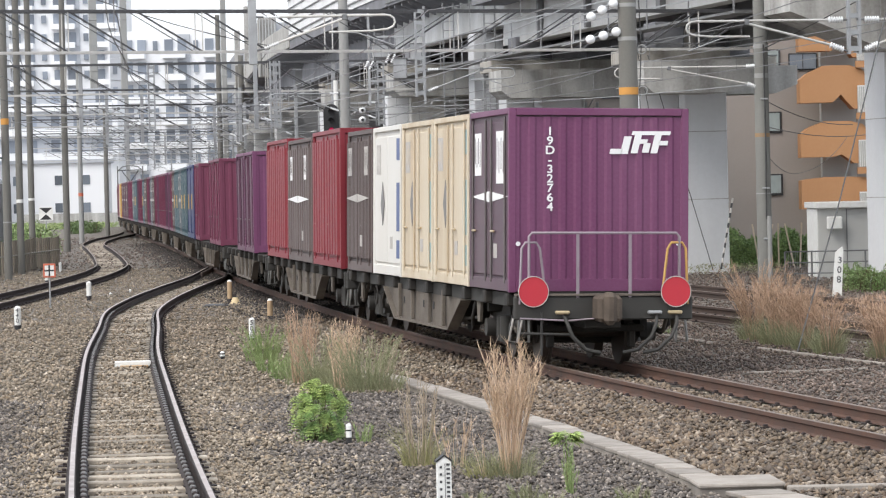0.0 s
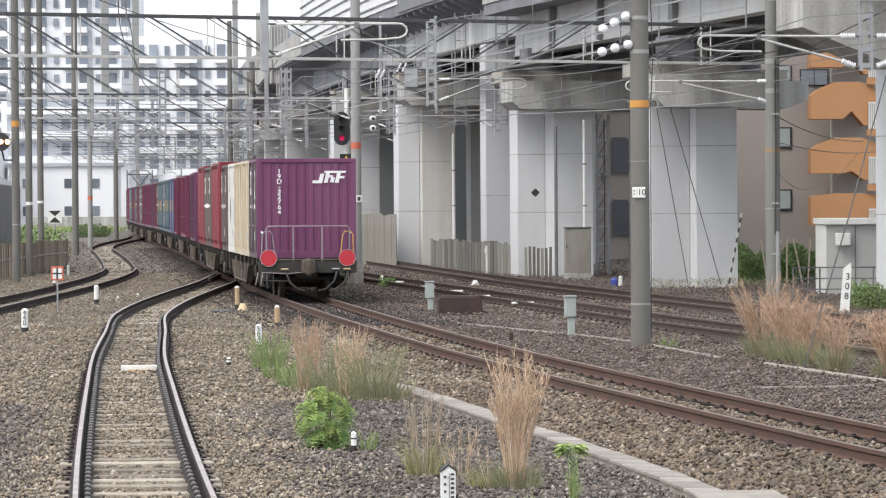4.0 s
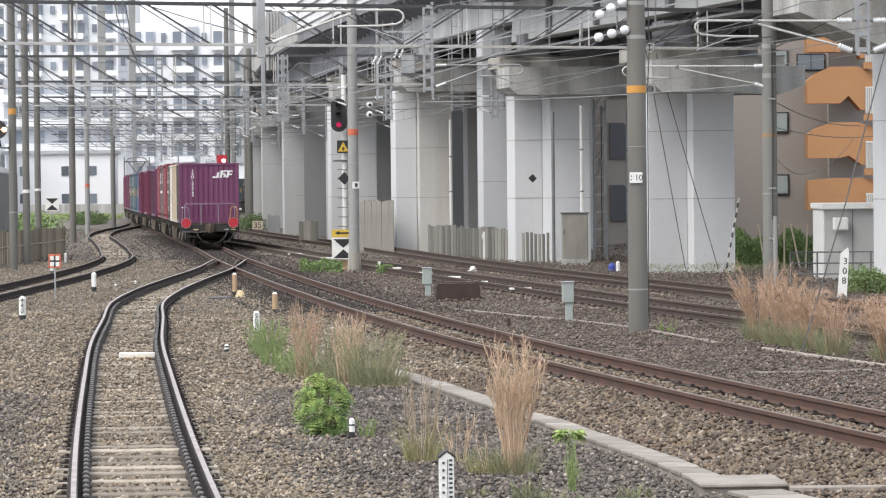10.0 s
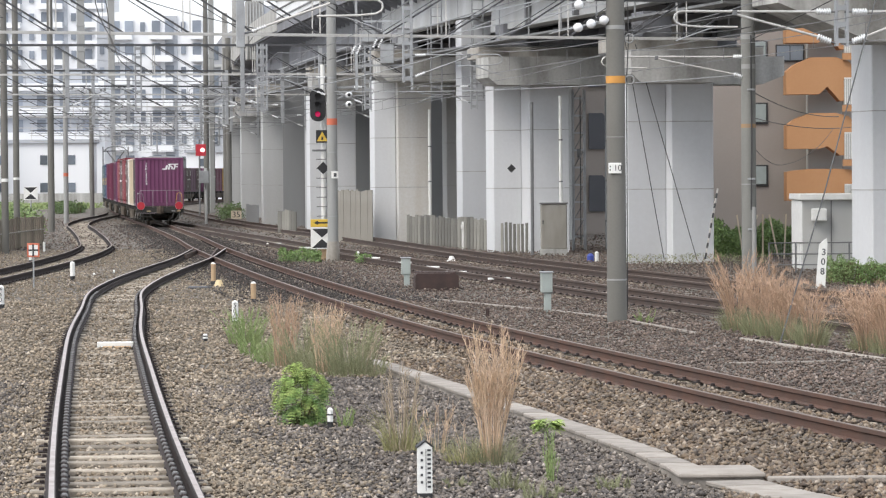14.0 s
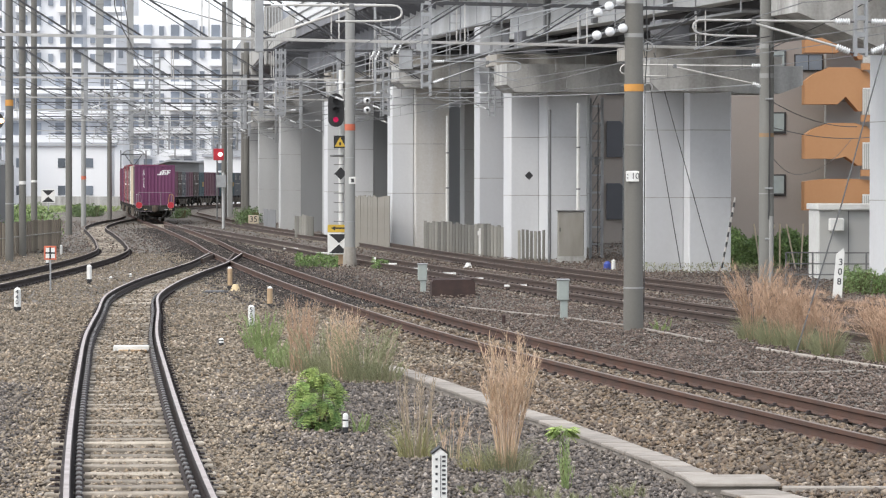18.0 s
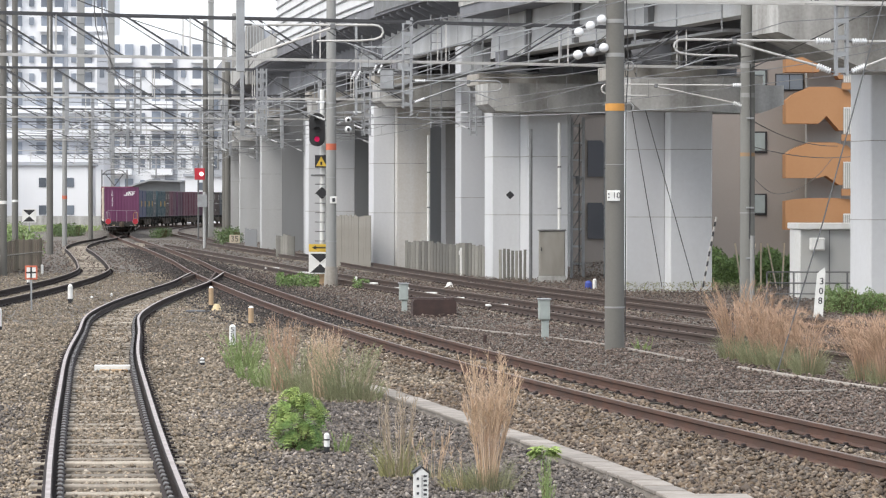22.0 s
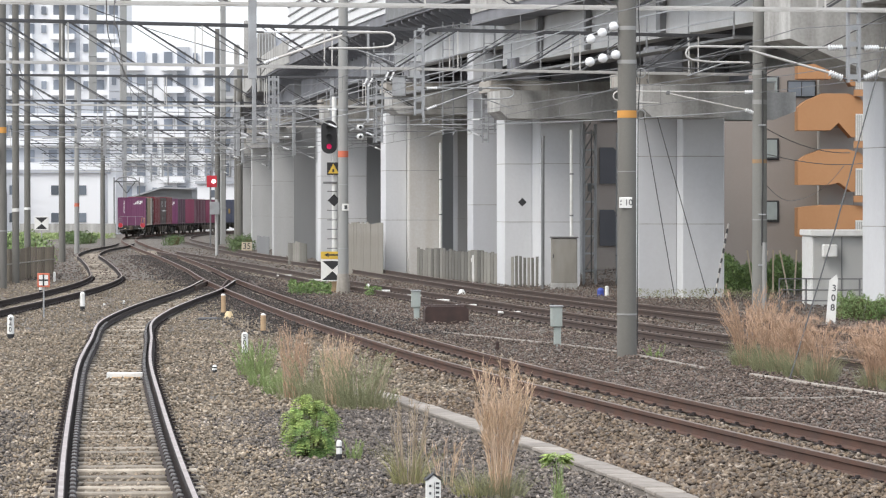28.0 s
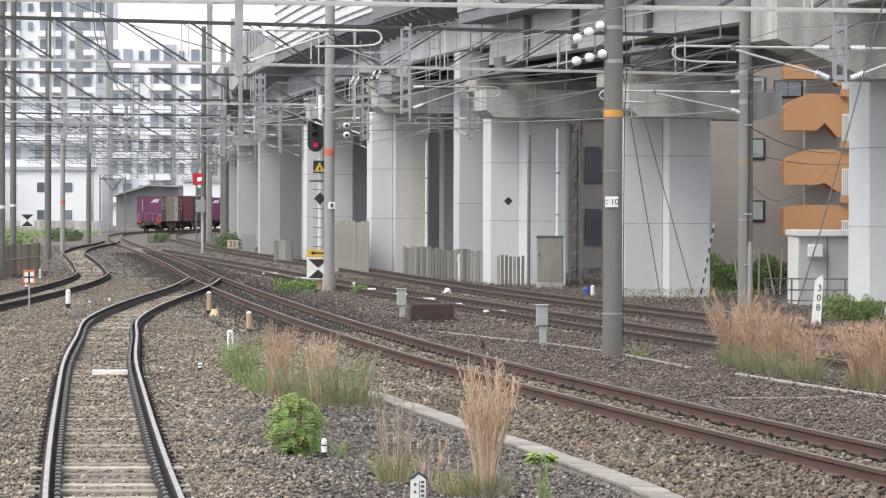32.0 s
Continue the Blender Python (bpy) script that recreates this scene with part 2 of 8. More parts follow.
M = {
    "ballast": gravel("ballast", [(0.06, 0.052, 0.045), (0.13, 0.115, 0.10), (0.19, 0.17, 0.145), (0.09, 0.08, 0.07)], 0.07),
    "stone_brown": crushed("stone_brown", [(0.070, 0.054, 0.043), (0.134, 0.098, 0.073), (0.208, 0.155, 0.106), (0.103, 0.084, 0.072), (0.260, 0.202, 0.144), (0.138, 0.120, 0.107), (0.190, 0.134, 0.086), (0.363, 0.310, 0.257)]),
    "stone_tan": crushed("stone_tan", [(0.092, 0.075, 0.058), (0.184, 0.149, 0.111), (0.292, 0.239, 0.177), (0.135, 0.116, 0.094), (0.357, 0.294, 0.219), (0.195, 0.171, 0.144), (0.271, 0.205, 0.139), (0.487, 0.419, 0.342)]),
    "stone_oil": crushed("stone_oil", [(0.030, 0.027, 0.028), (0.061, 0.054, 0.052), (0.086, 0.075, 0.070), (0.051, 0.045, 0.044), (0.101, 0.088, 0.080), (0.066, 0.059, 0.058)]),
    "stone_dark": crushed("stone_dark", [(0.055, 0.045, 0.040), (0.113, 0.086, 0.073), (0.169, 0.130, 0.105), (0.085, 0.067, 0.060), (0.204, 0.155, 0.126), (0.124, 0.100, 0.093), (0.147, 0.103, 0.079), (0.317, 0.263, 0.231)]),
    "stone_grey": crushed("stone_grey", [(0.045, 0.040, 0.038), (0.114, 0.099, 0.090), (0.173, 0.150, 0.132), (0.078, 0.069, 0.066), (0.227, 0.194, 0.162), (0.109, 0.099, 0.096), (0.150, 0.122, 0.097), (0.364, 0.322, 0.288)]),
    "rail_rust": mat("rail_rust", (0.112, 0.056, 0.038), 0.85, second=(0.066, 0.044, 0.036), vary=0.5, scale=2),
    "rail_head": mat("rail_head", (0.54, 0.48, 0.46), 0.45, 0.7, second=(0.24, 0.17, 0.14), vary=0.4, scale=4, bump=0.05),
    "rail_dull": mat("rail_dull", (0.205, 0.155, 0.125), 0.5, 0.5, second=(0.12, 0.083, 0.065), scale=1.5, bump=0.05),
    "rail_dark": mat("rail_dark", (0.040, 0.029, 0.028), 0.95, second=(0.022, 0.017, 0.016), vary=0.5, scale=2),
    "sleeper": mat("sleeper", (0.40, 0.355, 0.295), 0.9, second=(0.16, 0.13, 0.1), vary=0.6, scale=5, pieces=0.42),
    "concrete": mat("concrete", (0.49, 0.495, 0.495), 0.9, second=(0.33, 0.328, 0.32), vary=0.35, scale=0.6, fine=14, streak=0.75, bump=0.05),
    "concrete_stain": mat("concrete_stain", (0.50, 0.495, 0.478), 0.9, second=(0.23, 0.222, 0.205), vary=0.55, scale=1.9, fine=12, streak=0.88, bump=0.05),
    "girder_pale": mat("girder_pale", (0.54, 0.545, 0.545), 0.7, second=(0.36, 0.35, 0.33), vary=0.4, scale=0.8, fine=12, streak=0.7),
    # the shade under the deck, slightly hazy, is put into this dark colour
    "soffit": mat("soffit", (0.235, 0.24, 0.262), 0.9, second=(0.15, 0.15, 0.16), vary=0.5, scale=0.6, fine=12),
    "concrete_warm": mat("concrete_warm", (0.62, 0.62, 0.612), 0.9, second=(0.45, 0.405, 0.34), vary=0.42, scale=1.1, fine=12, streak=0.9, bump=0.05),
    "concrete_tan": mat("concrete_tan", (0.43, 0.41, 0.375), 0.9, second=(0.24, 0.215, 0.185), vary=0.5, scale=1.6, fine=12, streak=0.85, bump=0.05),
    "galv_bright": mat("galv_bright", (0.60, 0.59, 0.57), 0.55, 0.2, second=(0.42, 0.40, 0.37), vary=0.4, scale=3),
    "pier_paint": mat("pier_paint", (0.66, 0.67, 0.685), 0.75, second=(0.5, 0.5, 0.505), vary=0.3, scale=0.5, fine=10, streak=0.8, bump=0.05),
    # pier_paint a tone darker; on the set-back column the shade is painted in
    "pier_grey": mat("pier_grey", (0.58, 0.59, 0.61), 0.75, second=(0.47, 0.47, 0.475), vary=0.3, scale=0.5, fine=10, streak=0.8, bump=0.05),
    "girder": mat("girder", (0.56, 0.565, 0.57), 0.65, second=(0.3, 0.295, 0.28), vary=0.4, scale=0.8, fine=12, streak=0.7),
    "panel_white": mat("panel_white", (0.78, 0.79, 0.80), 0.6, second=(0.55, 0.55, 0.55), vary=0.3, scale=0.8, streak=0.6),
    "dark_steel": mat("dark_steel", (0.10, 0.10, 0.105), 0.6, 0.3, vary=0.4, scale=2),
    "galv": mat("galv", (0.42, 0.43, 0.44), 0.5, 0.6, second=(0.27, 0.27, 0.27), vary=0.4, scale=3),
    "galv_dark": mat("galv_dark", (0.23, 0.235, 0.24), 0.6, 0.4, second=(0.13, 0.125, 0.12), vary=0.4, scale=3),
    "trough": mat("trough", (0.33, 0.298, 0.265), 0.95, second=(0.21, 0.185, 0.16), vary=0.5, scale=4, fine=50, pieces=0.2),
    # paler than glass: distance haze is put into the pane colour
    "pane_far": mat("pane_far", (0.24, 0.27, 0.32), 0.3, vary=0.3, scale=0.3, bump=0, pieces=0.3),
    "pole": mat("pole", (0.17, 0.165, 0.15), 0.9, second=(0.12, 0.115, 0.105), vary=0.4, scale=1.2, fine=30, streak=0.7),
    "pole_light": mat("pole_light", (0.31, 0.315, 0.31), 0.8, second=(0.27, 0.265, 0.25), vary=0.4, scale=1.2, fine=30, streak=0.7),
    "pole_mid": mat("pole_mid", (0.225, 0.225, 0.21), 0.9, second=(0.15, 0.148, 0.138), vary=0.4, scale=1.2, fine=30, streak=0.7),
    "orange_dull": mat("orange_dull", (0.36, 0.21, 0.10), 0.8, second=(0.24, 0.2, 0.15), vary=0.4, scale=6),
    "orange_band": mat("orange_band", (0.62, 0.30, 0.07), 0.7),
    "red_band": mat("red_band", (0.62, 0.16, 0.09), 0.7),
    "white": mat("white", (0.78, 0.78, 0.76), 0.6, second=(0.6, 0.59, 0.55), vary=0.3, scale=6),
    "black": mat("black", (0.025, 0.025, 0.027), 0.6),
    "ink": mat("ink", (0.05, 0.05, 0.055), 0.7, vary=0.1),
    "yellow": mat("yellow", (0.70, 0.47, 0.06), 0.55),
    "amber_post": mat("amber_post", (0.46, 0.33, 0.20), 0.7, second=(0.3, 0.19, 0.11), scale=8),
    "insulator": mat("insulator", (0.80, 0.81, 0.82), 0.25, vary=0.15),
    "wire": mat("wire", (0.20, 0.20, 0.205), 0.5, 0.4, vary=0.2),
    "wire_dark": mat("wire_dark", (0.06, 0.06, 0.06), 0.6, vary=0.2),
    "rust": mat("rust", (0.062, 0.036, 0.031), 0.85, second=(0.032, 0.022, 0.02), vary=0.6, scale=5),
    "box_green": mat("box_green", (0.34, 0.38, 0.36), 0.6, second=(0.25, 0.26, 0.24), scale=5),
    "purple": mat("purple", (0.126, 0.025, 0.086), 0.5, second=(0.185, 0.07, 0.14), vary=0.5, scale=0.9, fine=25, streak=0.9, bump=0.05),
    "purple_side": mat("purple_side", (0.088, 0.048, 0.07), 0.55, second=(0.12, 0.08, 0.095), vary=0.5, scale=0.9, streak=0.85),
    "purple_dull": mat("purple_dull", (0.10, 0.036, 0.072), 0.55, second=(0.13, 0.065, 0.095), vary=0.5, scale=0.9, streak=0.85),
    "maroon": mat("maroon", (0.132, 0.017, 0.052), 0.5, second=(0.17, 0.05, 0.085), vary=0.5, scale=0.9, fine=25, streak=0.9, bump=0.05),
    "grey_blue": mat("grey_blue", (0.11, 0.13, 0.15), 0.6, second=(0.16, 0.17, 0.18), vary=0.5, scale=0.9, streak=0.85),
    "cabinet_tan": mat("cabinet_tan", (0.30, 0.285, 0.255), 0.8, second=(0.2, 0.185, 0.16), vary=0.5, scale=2.5, streak=0.7),
    # flat dark tone that stands in for the shaded depth of a recess
    "opening": mat("opening", (0.085, 0.087, 0.098), 0.5, vary=0.2, scale=1.0, bump=0),
    "rail_brown": mat("rail_brown", (0.085, 0.055, 0.043), 0.85, second=(0.055, 0.042, 0.037), vary=0.5, scale=2),
    "brown": mat("brown", (0.088, 0.062, 0.058), 0.6, second=(0.13, 0.10, 0.095), vary=0.5, scale=0.9, streak=0.85),
    "red": mat("red", (0.195, 0.009, 0.020), 0.5, second=(0.22, 0.035, 0.045), vary=0.35, scale=0.9, streak=0.9),
    "cream": mat("cream", (0.66, 0.60, 0.485), 0.6, second=(0.42, 0.31, 0.19), vary=0.5, scale=1.4, streak=0.88),
    "dome_yellow": mat("dome_yellow", (0.62, 0.50, 0.30), 0.6, second=(0.45, 0.33, 0.18), vary=0.4, scale=8),
    "box_white": mat("box_white", (0.66, 0.65, 0.62), 0.55, second=(0.6, 0.56, 0.5), vary=0.35, scale=0.9, streak=0.85),
    "blue": mat("blue", (0.020, 0.030, 0.105), 0.5, second=(0.05, 0.065, 0.15), scale=0.9, streak=0.85),
    "stripe_blue": mat("stripe_blue", (0.11, 0.15, 0.30), 0.6, scale=2),
    "stripe_teal": mat("stripe_teal", (0.28, 0.42, 0.45), 0.7, second=(0.5, 0.5, 0.42), scale=2),
    "teal": mat("teal", (0.048, 0.088, 0.105), 0.55, second=(0.10, 0.165, 0.19), scale=0.9, streak=0.85),
    "ochre": mat("ochre", (0.52, 0.31, 0.05), 0.55, scale=0.9, streak=0.85),
    "mark": mat("mark", (0.82, 0.82, 0.82), 0.6, vary=0.1),
    "mark_dim": mat("mark_dim", (0.50, 0.47, 0.44), 0.6, vary=0.3, scale=8),
    "mark_grey": mat("mark_grey", (0.22, 0.21, 0.21), 0.7, vary=0.3, scale=8),
    "wagon_end": mat("wagon_end", (0.04, 0.039, 0.035), 0.8, second=(0.035, 0.032, 0.03), vary=0.5, scale=3),
    "rust_coupler": mat("rust_coupler", (0.11, 0.085, 0.065), 0.85, second=(0.06, 0.045, 0.035), scale=5, vary=0.5),
    "lockbar": mat("lockbar", (0.17, 0.15, 0.15), 0.5, 0.4, scale=6),
    "wagon": mat("wagon", (0.165, 0.142, 0.118), 0.85, second=(0.07, 0.056, 0.045), vary=0.55, scale=1.6, fine=30),
    "wagon_dark": mat("wagon_dark", (0.02, 0.019, 0.018), 0.85, second=(0.035, 0.029, 0.024), vary=0.5, scale=3),
    "wheel": mat("wheel", (0.06, 0.05, 0.045), 0.6, 0.5, second=(0.1, 0.07, 0.05), scale=4),
    "rail_pipe": mat("rail_pipe", (0.30, 0.25, 0.28), 0.5, 0.3, scale=4),
    "pipe_yellow": mat("pipe_yellow", (0.52, 0.31, 0.09), 0.5, scale=4),
    "disc_red": mat("disc_red", (0.50, 0.028, 0.045), 0.45, vary=0.12, bump=0.02),
    "hose": mat("hose", (0.045, 0.043, 0.04), 0.7, scale=6),
    "brass": mat("brass", (0.60, 0.48, 0.30), 0.4, 0.6, scale=8),
    "leaf": mat("leaf", (0.215, 0.335, 0.10), 0.95, second=(0.34, 0.375, 0.115), vary=0.5, scale=6, bump=0, pieces=-0.45),
    # darker leaf for the lower heads, with shade put into the colour
    "leaf_old": mat("leaf_old", (0.14, 0.255, 0.085), 0.95, second=(0.22, 0.32, 0.10), vary=0.5, scale=6, bump=0, pieces=-0.45),
    "leaf_green": mat("leaf_green", (0.10, 0.175, 0.055), 0.7, second=(0.16, 0.22, 0.07), vary=0.5, scale=4, bump=0, pieces=-0.4),
    "leaf_mid": mat("leaf_mid", (0.14, 0.215, 0.085), 0.8, second=(0.20, 0.26, 0.10), vary=0.5, scale=2, bump=0, pieces=-0.35),
    "leaf_dark": mat("leaf_dark", (0.07, 0.11, 0.04), 0.6, second=(0.09, 0.14, 0.04), vary=0.5, scale=2, bump=0, pieces=-0.35),
    "grass": mat("grass", (0.27, 0.265, 0.12), 0.75, second=(0.34, 0.32, 0.16), vary=0.5, scale=3, bump=0, pieces=-0.3),
    "weed": mat("weed", (0.20, 0.29, 0.105), 0.75, second=(0.30, 0.34, 0.15), vary=0.5, scale=3, bump=0, pieces=-0.3),
    "weed_grey": mat("weed_grey", (0.22, 0.24, 0.13), 0.8, second=(0.29, 0.275, 0.17), vary=0.5, scale=3, bump=0, pieces=-0.3),
    "straw_dull": mat("straw_dull", (0.42, 0.34, 0.26), 0.85, second=(0.30, 0.25, 0.18), vary=0.5, scale=3, bump=0, pieces=-0.3),
    "straw": mat("straw", (0.61, 0.46, 0.345), 0.85, second=(0.45, 0.32, 0.20), vary=0.5, scale=3, bump=0, pieces=-0.3),
    "straw_red": mat("straw_red", (0.50, 0.345, 0.25), 0.85, second=(0.38, 0.26, 0.17), vary=0.5, scale=3, bump=0, pieces=-0.3),
    "bark": mat("bark", (0.12, 0.10, 0.05), 0.9, scale=12),
    "wood_fence": mat("wood_fence", (0.27, 0.262, 0.235), 0.9, second=(0.115, 0.108, 0.09), vary=0.6, scale=5, streak=0.85, pieces=0.4),
    "wood_brown": mat("wood_brown", (0.30, 0.258, 0.205), 0.9, second=(0.14, 0.11, 0.082), vary=0.55, scale=4, streak=0.8, pieces=0.35),
    "plaster": mat("plaster", (0.30, 0.265, 0.24), 0.85, second=(0.25, 0.22, 0.2), vary=0.3, scale=0.4, fine=9),
    "balcony": mat("balcony", (0.43, 0.225, 0.105), 0.75, second=(0.38, 0.185, 0.08), vary=0.4, scale=0.5, fine=9),
    "tower_white": mat("tower_white", (0.80, 0.81, 0.83), 0.7, vary=0.1, scale=0.1, second=(0.7, 0.71, 0.74)),
    "tower_grey": mat("tower_grey", (0.44, 0.46, 0.50), 0.7, vary=0.15, scale=0.1),
    "glass": mat("glass", (0.16, 0.185, 0.22), 0.08, vary=0.4, scale=0.6, bump=0, pieces=0.4),
    "glass_pale": mat("glass_pale", (0.30, 0.34, 0.33), 0.15, vary=0.2, bump=0),
    "shed": mat("shed", (0.45, 0.45, 0.435), 0.7, second=(0.42, 0.42, 0.4), scale=0.8),
    "roof_grey": mat("roof_grey", (0.34, 0.35, 0.37), 0.6, second=(0.27, 0.275, 0.28), scale=0.5),
    "store_grey": mat("store_grey", (0.22, 0.225, 0.23), 0.7, second=(0.16, 0.16, 0.165), scale=1.0, streak=0.8),
    "blue_plastic": mat("blue_plastic", (0.05, 0.08, 0.35), 0.5),
    "lamp_red": glow("lamp_red", (0.75, 0.01, 0.12), 0.26),
    "lamp_amber": glow("lamp_amber", (1.0, 0.55, 0.3), 4.0),
    "lamp_white": glow("lamp_white", (1.0, 0.97, 0.95), 2.0),
}


# ---- building helpers ----
class Mesh:
    """Gathers solid pieces, each with its material, into one mesh."""

    def __init__(self):
        self.v, self.f, self.mi, self.mats, self.smooth = [], [], [], [], []

    def slot(self, m):
        if m not in self.mats:
            self.mats.append(m)
        return self.mats.index(m)

    def add(self, verts, faces, m, smooth=False):
        o, k = len(self.v), self.slot(m)
        self.v += [tuple(p) for p in verts]
        for f in faces:
            self.f.append([i + o for i in f])
            self.mi.append(k)
            self.smooth.append(smooth)
        return self

    def box(self, c, s, m, bevel=0.0, turn=None):
        hx, hy, hz = s[0] / 2, s[1] / 2, s[2] / 2
        b = min(bevel, 0.45 * min(s))
        if b <= 0:
            vs = [(x, y, z) for x in (-hx, hx) for y in (-hy, hy) for z in (-hz, hz)]
            fs = [(0, 1, 3, 2), (4, 6, 7, 5), (0, 4, 5, 1), (2, 3, 7, 6), (0, 2, 6, 4), (1, 5, 7, 3)]
        else:
            vs, fs = [], []
            for sx in (-1, 1):
                for sy in (-1, 1):
                    for sz in (-1, 1):
                        vs += [(sx * hx, sy * (hy - b), sz * (hz - b)), (sx * (hx - b), sy * hy, sz * (hz - b)), (sx * (hx - b), sy * (hy - b), sz * hz)]
            k = lambda x, y, z, a: 3 * (4 * x + 2 * y + z) + a
            for s1 in (0, 1):
                fs += [tuple(k(s1, y, z, 0) for y, z in ((0, 0), (1, 0), (1, 1), (0, 1))), tuple(k(x, s1, z, 1) for x, z in ((0, 0), (1, 0), (1, 1), (0, 1))), tuple(k(x, y, s1, 2) for x, y in ((0, 0), (1, 0), (1, 1), (0, 1)))]
                for s2 in (0, 1):
                    fs += [(k(s1, s2, 0, 0), k(s1, s2, 1, 0), k(s1, s2, 1, 1), k(s1, s2, 0, 1)), (k(s1, 0, s2, 0), k(s1, 1, s2, 0), k(s1, 1, s2, 2), k(s1, 0, s2, 2)), (k(0, s1, s2, 1), k(1, s1, s2, 1), k(1, s1, s2, 2), k(0, s1, s2, 2))]
                    for s3 in (0, 1):
                        fs.append((k(s1, s2, s3, 0), k(s1, s2, s3, 1), k(s1, s2, s3, 2)))
        R = turn.to_3x3() if turn is not None else None
        C = Vector(c)
        return self.add([(R @ Vector(p) if R is not None else Vector(p)) + C for p in vs], fs, m)

    def tube(self, pts, r, m, seg=8, r1=None, cap=True):
        pts = [Vector(p) for p in pts]
        n, vs, fs = len(pts), [], []
        side = None
        for i, p in enumerate(pts):
            d = (pts[min(i + 1, n - 1)] - pts[max(i - 1, 0)]).normalized()
            if side is None:
                side = d.cross(Vector((0, 0, 1)) if abs(d.z) < 0.9 else Vector((0, 1, 0))).normalized()
            side = (side - d * side.dot(d)).normalized()
            up = side.cross(d)
            rr = r if r1 is None else r + (r1 - r) * i / max(1, n - 1)
            for k in range(seg):
                a = 2 * math.pi * (k + 0.5) / seg
                vs.append(p + (side * math.cos(a) + up * math.sin(a)) * rr)
        for i in range(n - 1):
            for k in range(seg):
                a, b = i * seg + k, i * seg + (k + 1) % seg
                fs.append((a, b, b + seg, a + seg))
        o = len(self.v)
        self.add(vs, fs, m, seg > 5)
        if cap:
            self.add([vs[k] for k in range(seg)][::-1] + vs[-seg:], [tuple(range(seg)), tuple(range(seg, 2 * seg))], m)
        return self

    def lathe(self, a, b, profile, m, seg=12):
        """A turned body from a to b; profile: (share of the way, radius)."""
        a, b = Vector(a), Vector(b)
        d = (b - a).normalized()
        side = d.cross(Vector((0, 0, 1)) if abs(d.z) < 0.9 else Vector((0, 1, 0))).normalized()
        up = side.cross(d)
        vs, fs, n = [], [], len(profile)
        for f, r in profile:
            for k in range(seg):
                t = 2 * math.pi * k / seg
                vs.append(a.lerp(b, f) + (side * math.cos(t) + up * math.sin(t)) * r)
        for i in range(n - 1):
            for k in range(seg):
                p, q = i * seg + k, i * seg + (k + 1) % seg
                fs.append((p, q, q + seg, p + seg))
        fs += [tuple(range(seg))[::-1], tuple(range((n - 1) * seg, n * seg))]
        return self.add(vs, fs, m, True)

    def plate(self, outline, p, u, w, depth, m):
        """A flat outline in the plane of u and w at p, with thickness against their normal."""
        p, u, w = Vector(p), Vector(u), Vector(w)
        nrm = u.cross(w).normalized() * depth
        a = [p + u * x + w * y for x, y in outline]
        n = len(a)
        fs = [tuple(range(n)), tuple(range(2 * n - 1, n - 1, -1))] + [(i, n + i, n + (i + 1) % n, (i + 1) % n) for i in range(n)]
        return self.add(a + [q - nrm for q in a], fs, m)

    def sweep(self, profile, pts, m, closed=True):
        """A profile of (across to the right, up) carried along a path that stays level or gently sloped."""
        pts = [Vector(p) for p in pts]
        n, k, vs, fs = len(pts), len(profile), [], []
        for i, p in enumerate(pts):
            d = pts[min(i + 1, n - 1)] - pts[max(i - 1, 0)]
            r = Vector((d.y, -d.x, 0)).normalized()
            vs += [p + r * x + Vector((0, 0, z)) for x, z in profile]
        for i in range(n - 1):
            for j in range(k if closed else k - 1):
                a, b = i * k + j, i * k + (j + 1) % k
                fs.append((a, b, b + k, a + k))
        if closed:
            fs += [tuple(range(k))[::-1], tuple(range((n - 1) * k, n * k))]
        return self.add(vs, fs, m)

    def data(self, name):
        me = bpy.data.meshes.new(name)
        me.from_pydata(self.v, [], self.f)
        for m in self.mats:
            me.materials.append(M[m])
        me.polygons.foreach_set("material_index", self.mi)
        me.polygons.foreach_set("use_smooth", self.smooth)
        me.update()
        return me


def part(name, mesh, parent, label=""):
    ob = new(name, mesh.data(name) if isinstance(mesh, Mesh) else mesh)
    ob.parent = parent
    return tagged(ob, label)


def thing(name, label, category, group="", kind="", at=None, mesh=None):
    ob = new(name, mesh.data(name) if mesh else None)
    if at is not None:
        ob.matrix_basis = at
    return tagged(ob, label, category, group, kind)


def spline(knots):
    """A smooth line x(y) through a few plan points (y, x)."""
    ys, xs = np.array([k[0] for k in knots], float), np.array([k[1] for k in knots], float)
    sl = np.gradient(xs, ys)

    def at(y):
        i = int(np.clip(np.searchsorted(ys, y) - 1, 0, len(ys) - 2))
        h = ys[i + 1] - ys[i]
        t = (y - ys[i]) / h
        if t < 0:
            return xs[0] + sl[0] * (y - ys[0])
        if t > 1:
            return xs[-1] + sl[-1] * (y - ys[-1])
        return ((2 * t**3 - 3 * t**2 + 1) * xs[i] + (t**3 - 2 * t**2 + t) * h * sl[i] + (3 * t**2 - 2 * t**3) * xs[i + 1] + (t**3 - t**2) * h * sl[i + 1])

    return at


def along(at, y0, y1, step, z=0.0):
    n = max(2, int((y1 - y0) / step) + 1)
    return [Vector((at(y), y, z)) for y in np.linspace(y0, y1, n)]


def heading(at, y):
    return math.atan2(-(at(y + 0.5) - at(y - 0.5)), 1.0)


